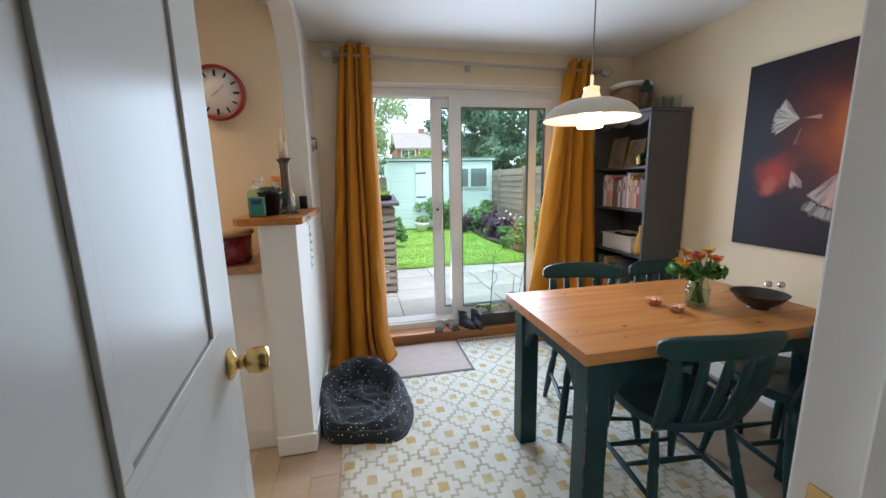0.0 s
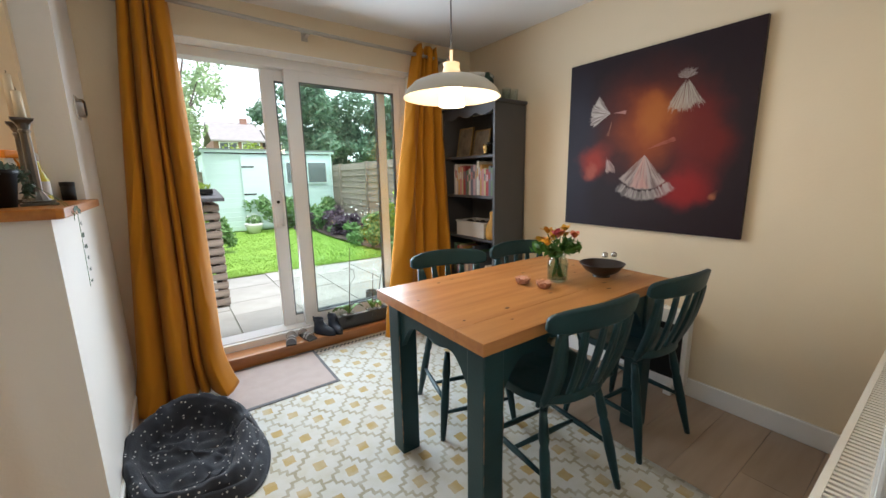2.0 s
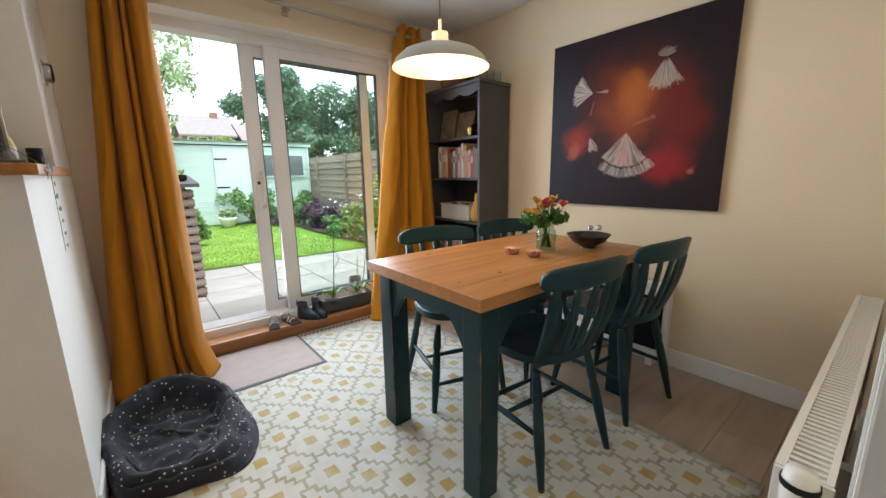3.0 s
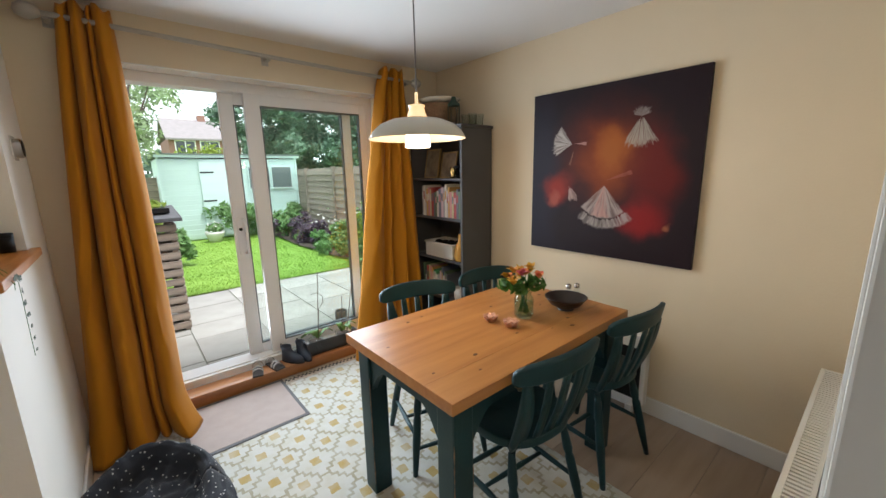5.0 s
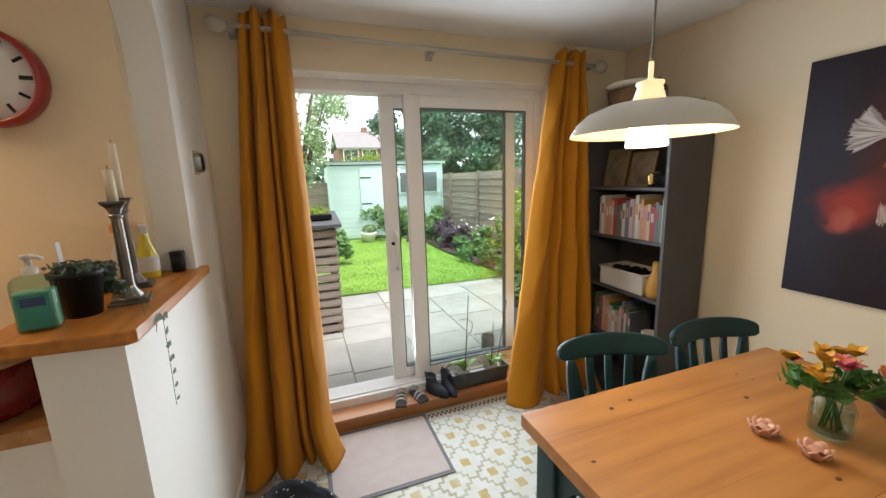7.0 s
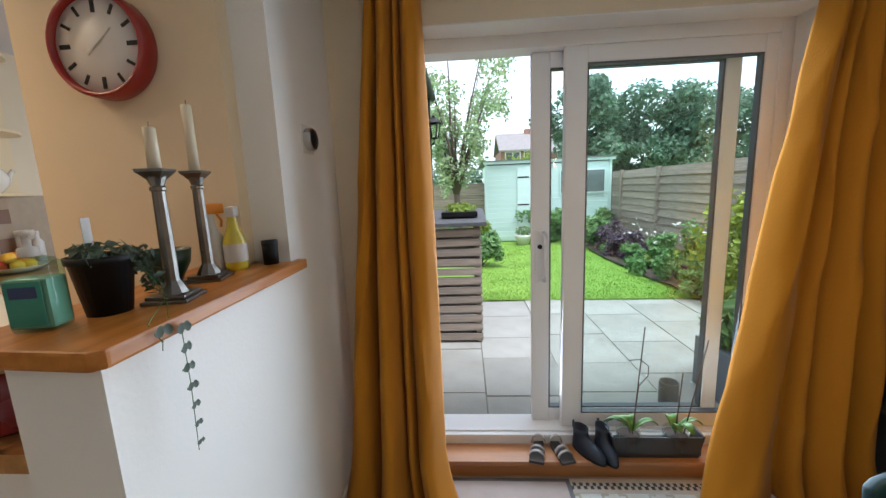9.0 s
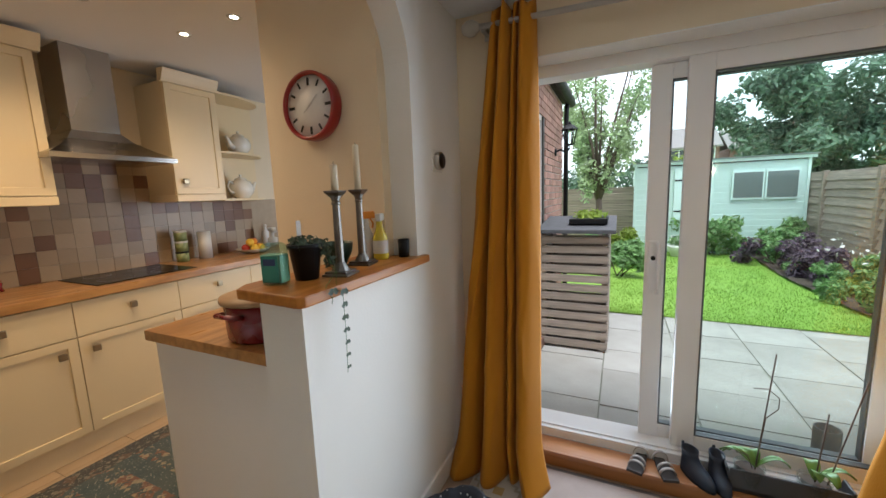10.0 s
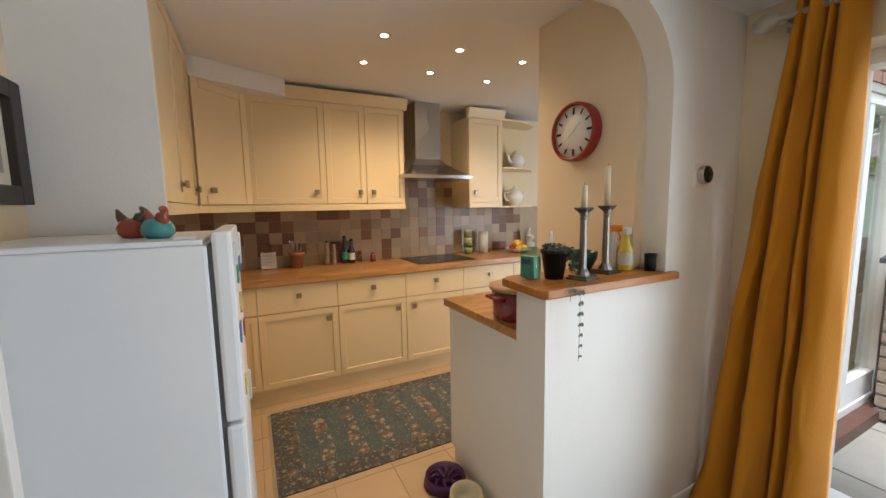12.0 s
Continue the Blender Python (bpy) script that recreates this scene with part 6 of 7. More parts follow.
def house(x, y, w, wins, label):
    h = thing("house", label, "house", x, y, GZ)
    part("wall", box(0, 0, 0, w, 7, 4.75), HBRICK, h)
    rf = part("roof", slab_from([(-0.4, 4.75), (3.5, 6.75), (7.4, 4.75), (7.4, 4.6), (3.5, 6.55), (-0.4, 4.6)], w + 0.4, "x"), HTILE, h)
    rf.location = (-0.2, 0, 0)
    ch_ = part("chimney", box(w * 0.75, 3.1, 6.0, w * 0.75 + 0.6, 3.8, 7.1, 0.02), HBRICK, rf)
    for wx in wins:
        for wz in (0.9, 3.45):
            wn_ = part("window", box(wx, -0.06, wz, wx + 1.5, 0.0, wz + 1.15, 0.02), UPVC, h)
            for k in range(2):
                part("pane", box(wx + 0.09 + 0.70 * k, -0.075, wz + 0.09, wx + 0.71 + 0.70 * k, -0.06, wz + 1.06), HGLASS, wn_)
    return h


house(4.4, 40, 3.95, (0.4, 2.2), "far brick semi-detached house with a tiled roof")
house(9.9, 44, 6.5, (0.8, 3.8), "far brick house half hidden by trees")
rnd = random.Random(3)
shrub("rounded yellow-green bush behind the shed", 3.6, 19.0, [(rnd.gauss(0, 0.4), rnd.gauss(0, 0.4), rnd.uniform(0.8, 2.6), 0.45, 0.45, 0.4) for _ in range(16)], 2200, 0.09, LEAF_LIME, 15)
far = [(x, 52 + 3 * math.sin(x), 2.0, 3.0, 2, 2.6 + 0.8 * math.sin(1.7 * x)) for x in range(-40, 60, 4)]
foliage("far_trees", far, 16000, 0.35, LEAF_DARK, None, 17)
tagged(bpy.data.objects["far_trees"], "line of distant trees behind the houses", "woods", kind="stuff")

# ---- bookcase ----
bc = thing("bookcase", "tall grey painted bookcase in the corner, its shelves full", "bookcase")
CX0, CX1, CY0, CY1, CZ = 2.585, XR - 0.02, 2.945, 3.575, 1.765
part("side_panel", box(CX0, CY0, 0, CX1, CY0 + 0.022, CZ, 0.003), SHELF_GREY, bc)
part("side_panel", box(CX0, CY1 - 0.022, 0, CX1, CY1, CZ, 0.003), SHELF_GREY, bc)
part("back_panel", box(CX1 - 0.012, CY0 + 0.022, 0.06, CX1, CY1 - 0.022, CZ - 0.01), SHELF_GREY, bc)
part("top_board", box(CX0 - 0.015, CY0 - 0.015, CZ, CX1, CY1 + 0.015, CZ + 0.022, 0.004), SHELF_GREY, bc)
SHELVES = (0.08, 0.44, 0.765, 1.10, 1.405)
for z in SHELVES:
    part("shelf_board", box(CX0 + 0.005, CY0 + 0.022, z - 0.02, CX1 - 0.012, CY1 - 0.022, z, 0.002), SHELF_GREY, bc)
pts = [(CY0 + 0.022, CZ)] + [(CY0 + 0.022 + (CY1 - CY0 - 0.044) * i / 24, CZ - 0.05 - 0.025 * abs(math.sin(i / 24 * math.pi * 3))) for i in range(25)] + [(CY1 - 0.022, CZ)]
part("valance", moved(slab_from(pts, 0.016, "x"), pose(CX0, 0, 0)), SHELF_GREY, bc, "scalloped grey valance")

rnd = random.Random(14)
BOOKS = [(0.30, 0.29, 0.29), (0.12, 0.12, 0.14), (0.42, 0.40, 0.40), (0.55, 0.52, 0.48), (0.50, 0.22, 0.22), (0.52, 0.36, 0.38), (0.33, 0.05, 0.05), (0.60, 0.58, 0.52), (0.10, 0.16, 0.09), (0.50, 0.28, 0.08), (0.14, 0.15, 0.20), (0.45, 0.43, 0.24)]
BOOK_MATS = [material("book cover", c, 0.55, scale=14) for c in BOOKS]
PAPER = material("book pages", (0.62, 0.56, 0.44), 0.85, scale=60)


def book(y, w, h, d, z, mat, lean=0.0):
    b = thing("book", "upright book with a printed spine on the shelf", "book", CX0 + 0.02, y, z, group="shelved books")
    b.matrix_basis = pose(CX0 + 0.02, y, z, lean)
    bm_ = box(0, 0, 0, 0.004, w, h, 0.001)
    box(0.004, 0, 0, d, 0.002, h, 0, bm_)
    box(0.004, w - 0.002, 0, d, w, h, 0, bm_)
    part("cover", bm_, mat, b)
    part("pages", box(0.004, 0.002, 0.004, d - 0.004, w - 0.002, h - 0.004), PAPER, b)
    part("spine_label", box(-0.0008, w * 0.2, h * 0.55, 0.0, w * 0.8, h * 0.8), BOOK_MATS[rnd.randrange(12)], b)


y = CY0 + 0.026
for k in range(22):
    w = rnd.uniform(0.014, 0.034)
    if y + w > CY1 - 0.03:
        break
    book(y, w, rnd.uniform(0.19, 0.26), rnd.uniform(0.16, 0.21), 1.10, BOOK_MATS[(k * 5 + 3) % 12], 0)
    y += w + 0.001
y = CY0 + 0.03
for k in range(14):
    w = rnd.uniform(0.014, 0.03)
    book(y + 0.18, w, rnd.uniform(0.17, 0.25), 0.17, 0.44, BOOK_MATS[(k * 7 + 1) % 12], 0)
    y += w + 0.001
    if y > CY1 - 0.25:
        break


def plain_jar(name, label, cat_, x, y_, z, prof, mat, lid=None, lid_mat=None):
    t = thing(name, label, cat_, x, y_, z)
    part("body", lathe(prof, 24), mat, t)
    if lid:
        part("lid", lathe(lid, 24), lid_mat or BLACK, t)
    return t


OCHRE = material("ochre glaze", (0.52, 0.27, 0.04), 0.35, scale=10)
WHITE_PLASTIC = material("off-white plastic", (0.58, 0.56, 0.52), 0.45, scale=8)
GREEN_BOX = material("green tin", (0.02, 0.14, 0.05), 0.4, scale=10)
WICKER = material("brown wicker", (0.28, 0.16, 0.08), 0.8, second=(0.16, 0.085, 0.04), scale=60, stretch=(1, 1, 3), bump=0.8, bump_scale=120, mix=1)
CLEAR_THIN = glass_material("drinking glass", (0.93, 0.96, 0.95), 0.02)
GOLD = material("dull gilt frame", (0.30, 0.20, 0.08), 0.4, metal=0.4, scale=18)
tub = thing("storage_box", "white plastic storage box on the bookcase shelf", "box", CX0 + 0.02, CY0 + 0.14, 0.765)
bm = bmesh.new()
for a in ((0, 0, 0, 0.22, 0.34, 0.006), (0, 0, 0.006, 0.006, 0.34, 0.12), (0.214, 0, 0.006, 0.22, 0.34, 0.12), (0.006, 0, 0.006, 0.214, 0.006, 0.12), (0.006, 0.334, 0.006, 0.214, 0.34, 0.12)):
    box(*a, 0.002, bm)
part("tub", bm, WHITE_PLASTIC, tub)
part("rim", tube([(-0.004, -0.004, 0.12), (0.224, -0.004, 0.12), (0.224, 0.344, 0.12), (-0.004, 0.344, 0.12), (-0.004, -0.004, 0.12)], 0.006, 8), WHITE_PLASTIC, tub)
part("contents", grid_sheet(8, 10, lambda u, v: (0.01 + 0.2 * u, 0.01 + 0.32 * v, 0.10 + 0.035 * noise.noise((5 * u, 7 * v, 2)))), BLACK, tub, "dark tangle of contents")
plain_jar("ochre_bottle", "ochre yellow squat bottle on the shelf", "bottle", CX0 + 0.06, CY0 + 0.085, 0.765, [(0, 0), (0.045, 0), (0.052, 0.03), (0.050, 0.08), (0.030, 0.14), (0.020, 0.16), (0.022, 0.20), (0.015, 0.215), (0, 0.215)], OCHRE)
for yy, hh, lean in ((CY0 + 0.20, 0.21, 12), (CY0 + 0.40, 0.24, 10)):
    t = thing("photo_frame", "small gilt frame leaning at the shelf's back", "picture frame")
    t.matrix_basis = pose(CX0 + 0.10, yy, 1.405, 0, lean)
    bm = bmesh.new()
    for a in ((0, 0, 0.012, hh), (0.168, 0, 0.18, hh), (0.012, 0, 0.168, 0.012), (0.012, hh - 0.012, 0.168, hh)):
        box(0, a[0], a[1], 0.014, a[2], a[3], 0.002, bm)
    part("frame", bm, GOLD, t)
    part("print", box(0.003, 0.012, 0.012, 0.008, 0.168, hh - 0.012), material("sepia print", (0.22, 0.17, 0.11), 0.6, second=(0.12, 0.09, 0.06), scale=16, mix=1), t)
plain_jar("glass_jar", "small glass jar with a dark lid on the shelf", "jar", CX0 + 0.05, CY0 + 0.10, 1.405, [(0, 0), (0.030, 0), (0.032, 0.06), (0.024, 0.075)], CLEAR_THIN, [(0.026, 0.075), (0.026, 0.09), (0, 0.092)])
plain_jar("candle_jar", "brass candle pot on the shelf", "candle", CX0 + 0.06, CY0 + 0.16, 1.405, [(0, 0), (0.022, 0), (0.018, 0.02), (0.026, 0.05), (0.024, 0.08), (0, 0.08)], BRASS)
t = thing("green_tin", "dark green tin on the lower shelf", "tin", CX0 + 0.03, CY0 + 0.30, 0.44)
part("body", box(0, 0, 0, 0.12, 0.12, 0.19, 0.008), GREEN_BOX, t)
part("lid", box(-0.002, -0.002, 0.19, 0.122, 0.122, 0.205, 0.004), GREEN_BOX, t)
plain_jar("white_mug", "white ceramic pot on the lower shelf", "pot", CX0 + 0.05, CY0 + 0.09, 0.44, [(0, 0), (0.04, 0), (0.048, 0.04), (0.046, 0.11), (0.042, 0.11), (0.042, 0.03), (0, 0.02)], WHITE_PLASTIC)
t = thing("wicker_basket", "brown wicker basket of plates on the bookcase", "basket", CX0 + 0.14, CY0 + 0.40, CZ + 0.022)
part("body", lathe([(0, 0), (0.12, 0), (0.14, 0.10), (0.15, 0.19), (0.14, 0.19), (0.13, 0.10), (0, 0.02)], 28), WICKER, t)
part("plate_stack", lathe([(0, 0.18), (0.13, 0.20), (0.165, 0.225), (0.16, 0.232), (0.12, 0.212), (0, 0.20)], 28), CHINA, t, "white plates stacked in the basket")
t = thing("lantern", "small dark green glass lantern on the bookcase", "lantern", CX0 + 0.10, CY0 + 0.19, CZ + 0.022)
DARK_GREEN = material("dark green enamel", (0.012, 0.04, 0.025), 0.35, scale=10)
part("base", lathe([(0, 0), (0.05, 0), (0.05, 0.012), (0, 0.014)], 20), DARK_GREEN, t)
part("glass", lathe([(0.040, 0.014), (0.043, 0.10), (0.036, 0.15)], 20), CLEAR_THIN, t)
part("cap", lathe([(0.045, 0.15), (0.046, 0.165), (0.020, 0.19), (0.016, 0.215), (0, 0.22)], 20), DARK_GREEN, t)
for k in range(4):
    a = k * math.pi / 2 + 0.4
    part("bar", tube([(0.046 * math.cos(a), 0.046 * math.sin(a), 0.01), (0.046 * math.cos(a), 0.046 * math.sin(a), 0.155)], 0.003, 6), DARK_GREEN, t)
for k in range(4):
    plain_jar("tumbler", "clear glass tumbler on top of the bookcase", "glass", CX0 + 0.16 + 0.075 * (k % 2), CY0 + 0.05 + 0.075 * (k // 2), CZ + 0.022, [(0, 0), (0.026, 0), (0.032, 0.085), (0.030, 0.085), (0.024, 0.006), (0, 0.006)], CLEAR_THIN)

# ---- white appliance against the far wall under the table ----
t = thing("panel_heater", "white slim panel heater with a black front by the wall", "heater")
part("casing", box(XR - 0.075, 1.69, 0.06, XR - 0.012, 2.16, 0.50, 0.008), WHITE_GLOSS, t)
part("screen", box(XR - 0.080, 1.715, 0.10, XR - 0.075, 2.10, 0.42, 0.001), BLACK, t)
for yy in (1.74, 2.06):
    part("foot", box(XR - 0.10, yy, 0.0, XR - 0.02, yy + 0.04, 0.06, 0.004), WHITE_GLOSS, t)

# ---- on the table ----
vase = thing("flower_vase", "clear glass jar of red and yellow alstroemeria", "vase", 2.06, 1.965, TZ)
VASE_GLASS = glass_material("green-tinted jar glass", (0.86, 0.93, 0.89), 0.02)
part("jar", lathe([(0, 0.002), (0.040, 0.002), (0.046, 0.010), (0.047, 0.085), (0.040, 0.105), (0.033, 0.115), (0.036, 0.128), (0.033, 0.128), (0.030, 0.115), (0.037, 0.10), (0.043, 0.08), (0.042, 0.012), (0, 0.008)], 32), VASE_GLASS, vase)
wat = part("water", lathe([(0, 0.009), (0.041, 0.012), (0.042, 0.075), (0, 0.075)], 24), glass_material("water", (0.88, 0.93, 0.90), 0.0), vase)
STEM_G = material("green stem", (0.06, 0.16, 0.03), 0.5, scale=30)
LEAF_G = leaf_material("flower leaf", (0.06, 0.17, 0.03), (0.10, 0.24, 0.04))
rnd = random.Random(8)
heads = []
for k in range(13):
    a, rr = rnd.uniform(0, 6.28), rnd.uniform(0.01, 0.115)
    hx, hy, hz = rr * math.cos(a), rr * math.sin(a), rnd.uniform(0.18, 0.255) - 0.25 * rr
    part("stem", tube([(rnd.uniform(-0.02, 0.02), rnd.uniform(-0.02, 0.02), 0.02), (hx * 0.2, hy * 0.2, 0.12), (hx, hy, hz)], 0.0022, 6), STEM_G, vase)
    heads.append((hx, hy, hz))
FLOWER = [material("alstroemeria petal", c, 0.5, second=s_, scale=40, mix=1) for c, s_ in (((0.48, 0.06, 0.05), (0.60, 0.24, 0.05)), ((0.66, 0.42, 0.03), (0.55, 0.24, 0.04)), ((0.62, 0.14, 0.18), (0.45, 0.05, 0.08)))]
for k, (hx, hy, hz) in enumerate(heads):
    bm = bmesh.new()
    for p in range(7):
        a = p * 6.2832 / 7 + k
        tilt = 0.75 + 0.25 * math.sin(3 * p + k)
        ln = 0.035 + 0.007 * math.sin(5 * p)

        def petal(u, v, a=a, tilt=tilt, ln=ln):
            s = ln * v
            w = 0.014 * math.sin(math.pi * min(1, 0.12 + 0.82 * v)) * (2 * u - 1)
            out_, up_ = s * math.sin(tilt * (0.5 + 0.6 * v)), s * math.cos(tilt * (0.5 + 0.6 * v))
            return (hx + out_ * math.cos(a) - w * math.sin(a), hy + out_ * math.sin(a) + w * math.cos(a), hz + up_ + abs(2 * u - 1) * 0.003)

        grid_sheet(2, 5, petal, bm)
    part("flower", bm, FLOWER[(0, 1, 1, 2, 1)[k % 5]], vase)
foliage("leaves", [(0, 0, 0.15, 0.075, 0.075, 0.035), (0.05, -0.03, 0.165, 0.06, 0.06, 0.03), (-0.06, 0.04, 0.16, 0.06, 0.06, 0.03)], 150, 0.024, LEAF_G, vase, 9)

bowl = thing("fruit_bowl", "dark bronze shallow bowl on the table", "bowl", 2.29, 1.885, TZ)
BRONZE = material("dark bronze bowl", (0.055, 0.046, 0.042), 0.32, metal=0.5, second=(0.035, 0.03, 0.028), scale=14, bump=0.2)
part("bowl", lathe([(0, 0.004), (0.035, 0.004), (0.040, 0.010), (0.075, 0.030), (0.100, 0.062), (0.103, 0.066), (0.097, 0.064), (0.070, 0.036), (0.03, 0.018), (0, 0.016)], 40), BRONZE, bowl)
part("foot", lathe([(0.040, 0), (0.036, 0.008)], 28), BRONZE, bowl)
for k, (sx, sy) in enumerate(((2.42, 1.95), (2.46, 1.925))):
    t = thing("shaker", "small clear glass cruet with a steel top" if k else "small glass pepper shaker, half full", "cruet", sx, sy, TZ, group="cruets")
    part("glass", lathe([(0, 0), (0.017, 0), (0.019, 0.01), (0.014, 0.055), (0.013, 0.068)], 20), CLEAR_THIN, t)
    part("filling", lathe([(0, 0.003), (0.015, 0.004), (0.013, 0.03), (0, 0.03)], 16), BLACK if not k else CHINA, t)
    part("cap", lathe([(0.0135, 0.066), (0.014, 0.082), (0.008, 0.088), (0, 0.088)], 20), STEEL, t)
PEACH = material("peach ceramic", (0.62, 0.32, 0.22), 0.45, second=(0.66, 0.40, 0.30), scale=20)
for sx, sy, sd_ in ((1.905, 2.035, 1), (1.925, 1.93, 2)):
    t = thing("rose_candle_holder", "peach ceramic rose-shaped candle holder on the table", "ornament", sx, sy, TZ, 40 * sd_, group="rose candle holders")
    part("core", lathe([(0, 0), (0.018, 0), (0.022, 0.012), (0.012, 0.024), (0, 0.022)], 16), PEACH, t)
    for ring_, (n_, r0, z0, ln) in enumerate(((5, 0.010, 0.008, 0.022), (7, 0.020, 0.004, 0.026))):
        for p in range(n_):
            a = p * 6.2832 / n_ + ring_ * 0.4

            def pet(u, v, a=a, r0=r0, z0=z0, ln=ln):
                w = 0.016 * math.sin(math.pi * (0.2 + 0.7 * v)) * (2 * u - 1)
                r_ = r0 + 0.010 * v + 0.006 * v * v
                return (r_ * math.cos(a) - w * math.sin(a), r_ * math.sin(a) + w * math.cos(a), z0 + ln * v - 0.004 * (2 * u - 1) ** 2)

            pt = part("petal", grid_sheet(3, 4, pet), PEACH, t)
            pt.modifiers.new("thickness", "SOLIDIFY").thickness = 0.003

# ---- pet bed ----


def dotted():
    m = material("dark dotted fleece", (0.008, 0.009, 0.013), 0.9, second=(0.022, 0.025, 0.034), scale=7, bump=0.4, bump_scale=160, sheen=0.12, mix=1)
    n, l = m.node_tree.nodes, m.node_tree.links
    b = n["Principled BSDF"]
    out = b.inputs["Base Color"].links[0].from_socket
    co, v, less, mx = n.new("ShaderNodeTexCoord"), n.new("ShaderNodeTexVoronoi"), n.new("ShaderNodeMath"), n.new("ShaderNodeMix")
    v.inputs["Scale"].default_value, v.inputs["Randomness"].default_value = 40, 0.55
    less.operation = "LESS_THAN"
    less.inputs[1].default_value = 0.17
    mx.data_type = "RGBA"
    mx.inputs[7].default_value = (0.45, 0.43, 0.40, 1)
    l.new(co.outputs["Object"], v.inputs["Vector"])
    l.new(v.outputs["Distance"], less.inputs[0])
    l.new(less.outputs[0], mx.inputs[0])
    l.new(out, mx.inputs[6])
    l.new(mx.outputs[2], b.inputs["Base Color"])
    return m


bed = thing("pet_bed", "round pet bed draped in a dark dotted fleece", "pet bed", 0.585, 2.785, 0)
DOTS = dotted()


def bed_pt(u, v):
    a = 6.28318 * u
    wob = 1 + 0.06 * noise.noise((2 * math.cos(a), 2 * math.sin(a), 4)) + 0.03 * math.sin(5 * a)
    rx, ry = 0.235 * wob, 0.325 * wob
    prof = [(1.08, 0.004), (1.09, 0.05), (1.06, 0.10), (1.02, 0.145), (0.96, 0.165), (0.89, 0.158), (0.82, 0.12), (0.76, 0.075), (0.66, 0.050), (0.45, 0.045), (0.20, 0.05), (0.0, 0.05)]
    f = v * (len(prof) - 1)
    i = min(int(f), len(prof) - 2)
    r_, z = (prof[i][k] + (prof[i + 1][k] - prof[i][k]) * (f - i) for k in (0, 1))
    tail = max(0.0, math.cos(a - 5.75)) ** 4
    low = max(0.0, 1 - v * 3.2)
    r_ += 0.34 * tail * low
    z *= 1 - 0.55 * tail * min(1, low + 0.35)
    inside = min(1.0, max(0.0, (v - 0.45) * 6))
    fold = noise.noise((1.6 * r_ * math.cos(a) + 0.9 * noise.noise((2 * r_ * math.cos(a), 2 * r_ * math.sin(a), 4)), 4.2 * r_ * math.sin(a) + 1.2 * r_ * math.cos(a), 8))
    z += 0.016 * noise.noise((6 * r_ * math.cos(a), 6 * r_ * math.sin(a), 2)) + 0.026 * inside * (1 - abs(fold) * 2.2) ** 2 * (1 if abs(fold) < 0.45 else 0)
    z = 0.80 * z + 0.042 * math.sin(a) * (1 if 0.2 < v < 0.6 else 0.1)
    return (max(r_ * rx * math.cos(a), -0.225), r_ * ry * math.sin(a), max(z, 0.010))


cl = part("fleece", grid_sheet(120, 44, bed_pt), DOTS, bed)
sm_ = cl.modifiers.new("thickness", "SOLIDIFY")
sm_.thickness, sm_.offset = 0.006, 0
part("cushion", lathe([(0, 0.008), (0.17, 0.008), (0.165, 0.028), (0, 0.032)], 28), DOTS, bed)

# ---- on the step ----


def sandal(x, y_, rz):
    s_ = thing("sandal", "silver grey strappy sandal on the oak step", "sandal", x, y_, 0.0855, rz, group="sandals")
    SIL = material("silver leather", (0.44, 0.40, 0.37), 0.4, metal=0.3, scale=24)
    sole = [(0.033 * (0.75 + 0.3 * math.sin(2.2 * s - 0.4)) * k, -0.085 + 0.17 * s) for k, s in [(1, i / 9) for i in range(10)] + [(-1, 1 - i / 9) for i in range(10)]]
    part("sole", slab_from(sole, 0.014, "z", 0.002), material("dark sole", (0.05, 0.04, 0.035), 0.7, scale=20), s_)
    for yy, hh in ((0.045, 0.030), (0.015, 0.036), (-0.055, 0.045)):
        st_ = part("strap", grid_sheet(10, 2, lambda u, v, yy=yy, hh=hh: (0.034 * math.cos(math.pi * u), yy + 0.014 * (v - 0.5), 0.012 + hh * math.sin(math.pi * u))), SIL, s_)
        st_.modifiers.new("thickness", "SOLIDIFY").thickness = 0.003


def boot(x, y_, rz):
    """A slip-on ankle boot: a rounded foot that rises into an open shaft, on a thin sole."""
    s_ = thing("ankle_boot", "navy blue rubber ankle boot on the oak step", "boot", x, y_, 0.0855, rz, group="ankle boots")
    NAVY = material("navy rubber", (0.016, 0.024, 0.042), 0.5, scale=16)
    rows_ = [(0.010, 0, 0.112, 0.041), (0.030, -0.002, 0.112, 0.042), (0.048, -0.012, 0.098, 0.041), (0.062, -0.034, 0.074, 0.038), (0.078, -0.052, 0.054, 0.035), (0.100, -0.060, 0.046, 0.033), (0.128, -0.063, 0.050, 0.036), (0.124, -0.063, 0.045, 0.031), (0.080, -0.058, 0.042, 0.028)]
    bm_ = bmesh.new()
    rings_ = [[bm_.verts.new((rx_ * math.cos(a_), cy_ + ry_ * math.sin(a_), z_)) for a_ in [i * 6.28318 / 24 for i in range(24)]] for z_, cy_, ry_, rx_ in rows_]
    for lo, hi in zip(rings_, rings_[1:]):
        for i in range(24):
            bm_.faces.new([lo[i], lo[(i + 1) % 24], hi[(i + 1) % 24], hi[i]]).smooth = True
    bm_.faces.new(rings_[-1])
    part("upper", bm_, NAVY, s_)
    part("sole", lathe([(0, 0), (1, 0), (1, 0.012), (0, 0.012)], 24), BLACK, s_).scale = (0.043, 0.115, 1)
    s_.scale = (0.88, 0.86, 0.92)
    part("pull_tab", box(-0.007, -0.118, 0.10, 0.007, -0.113, 0.14, 0.002), NAVY, s_)


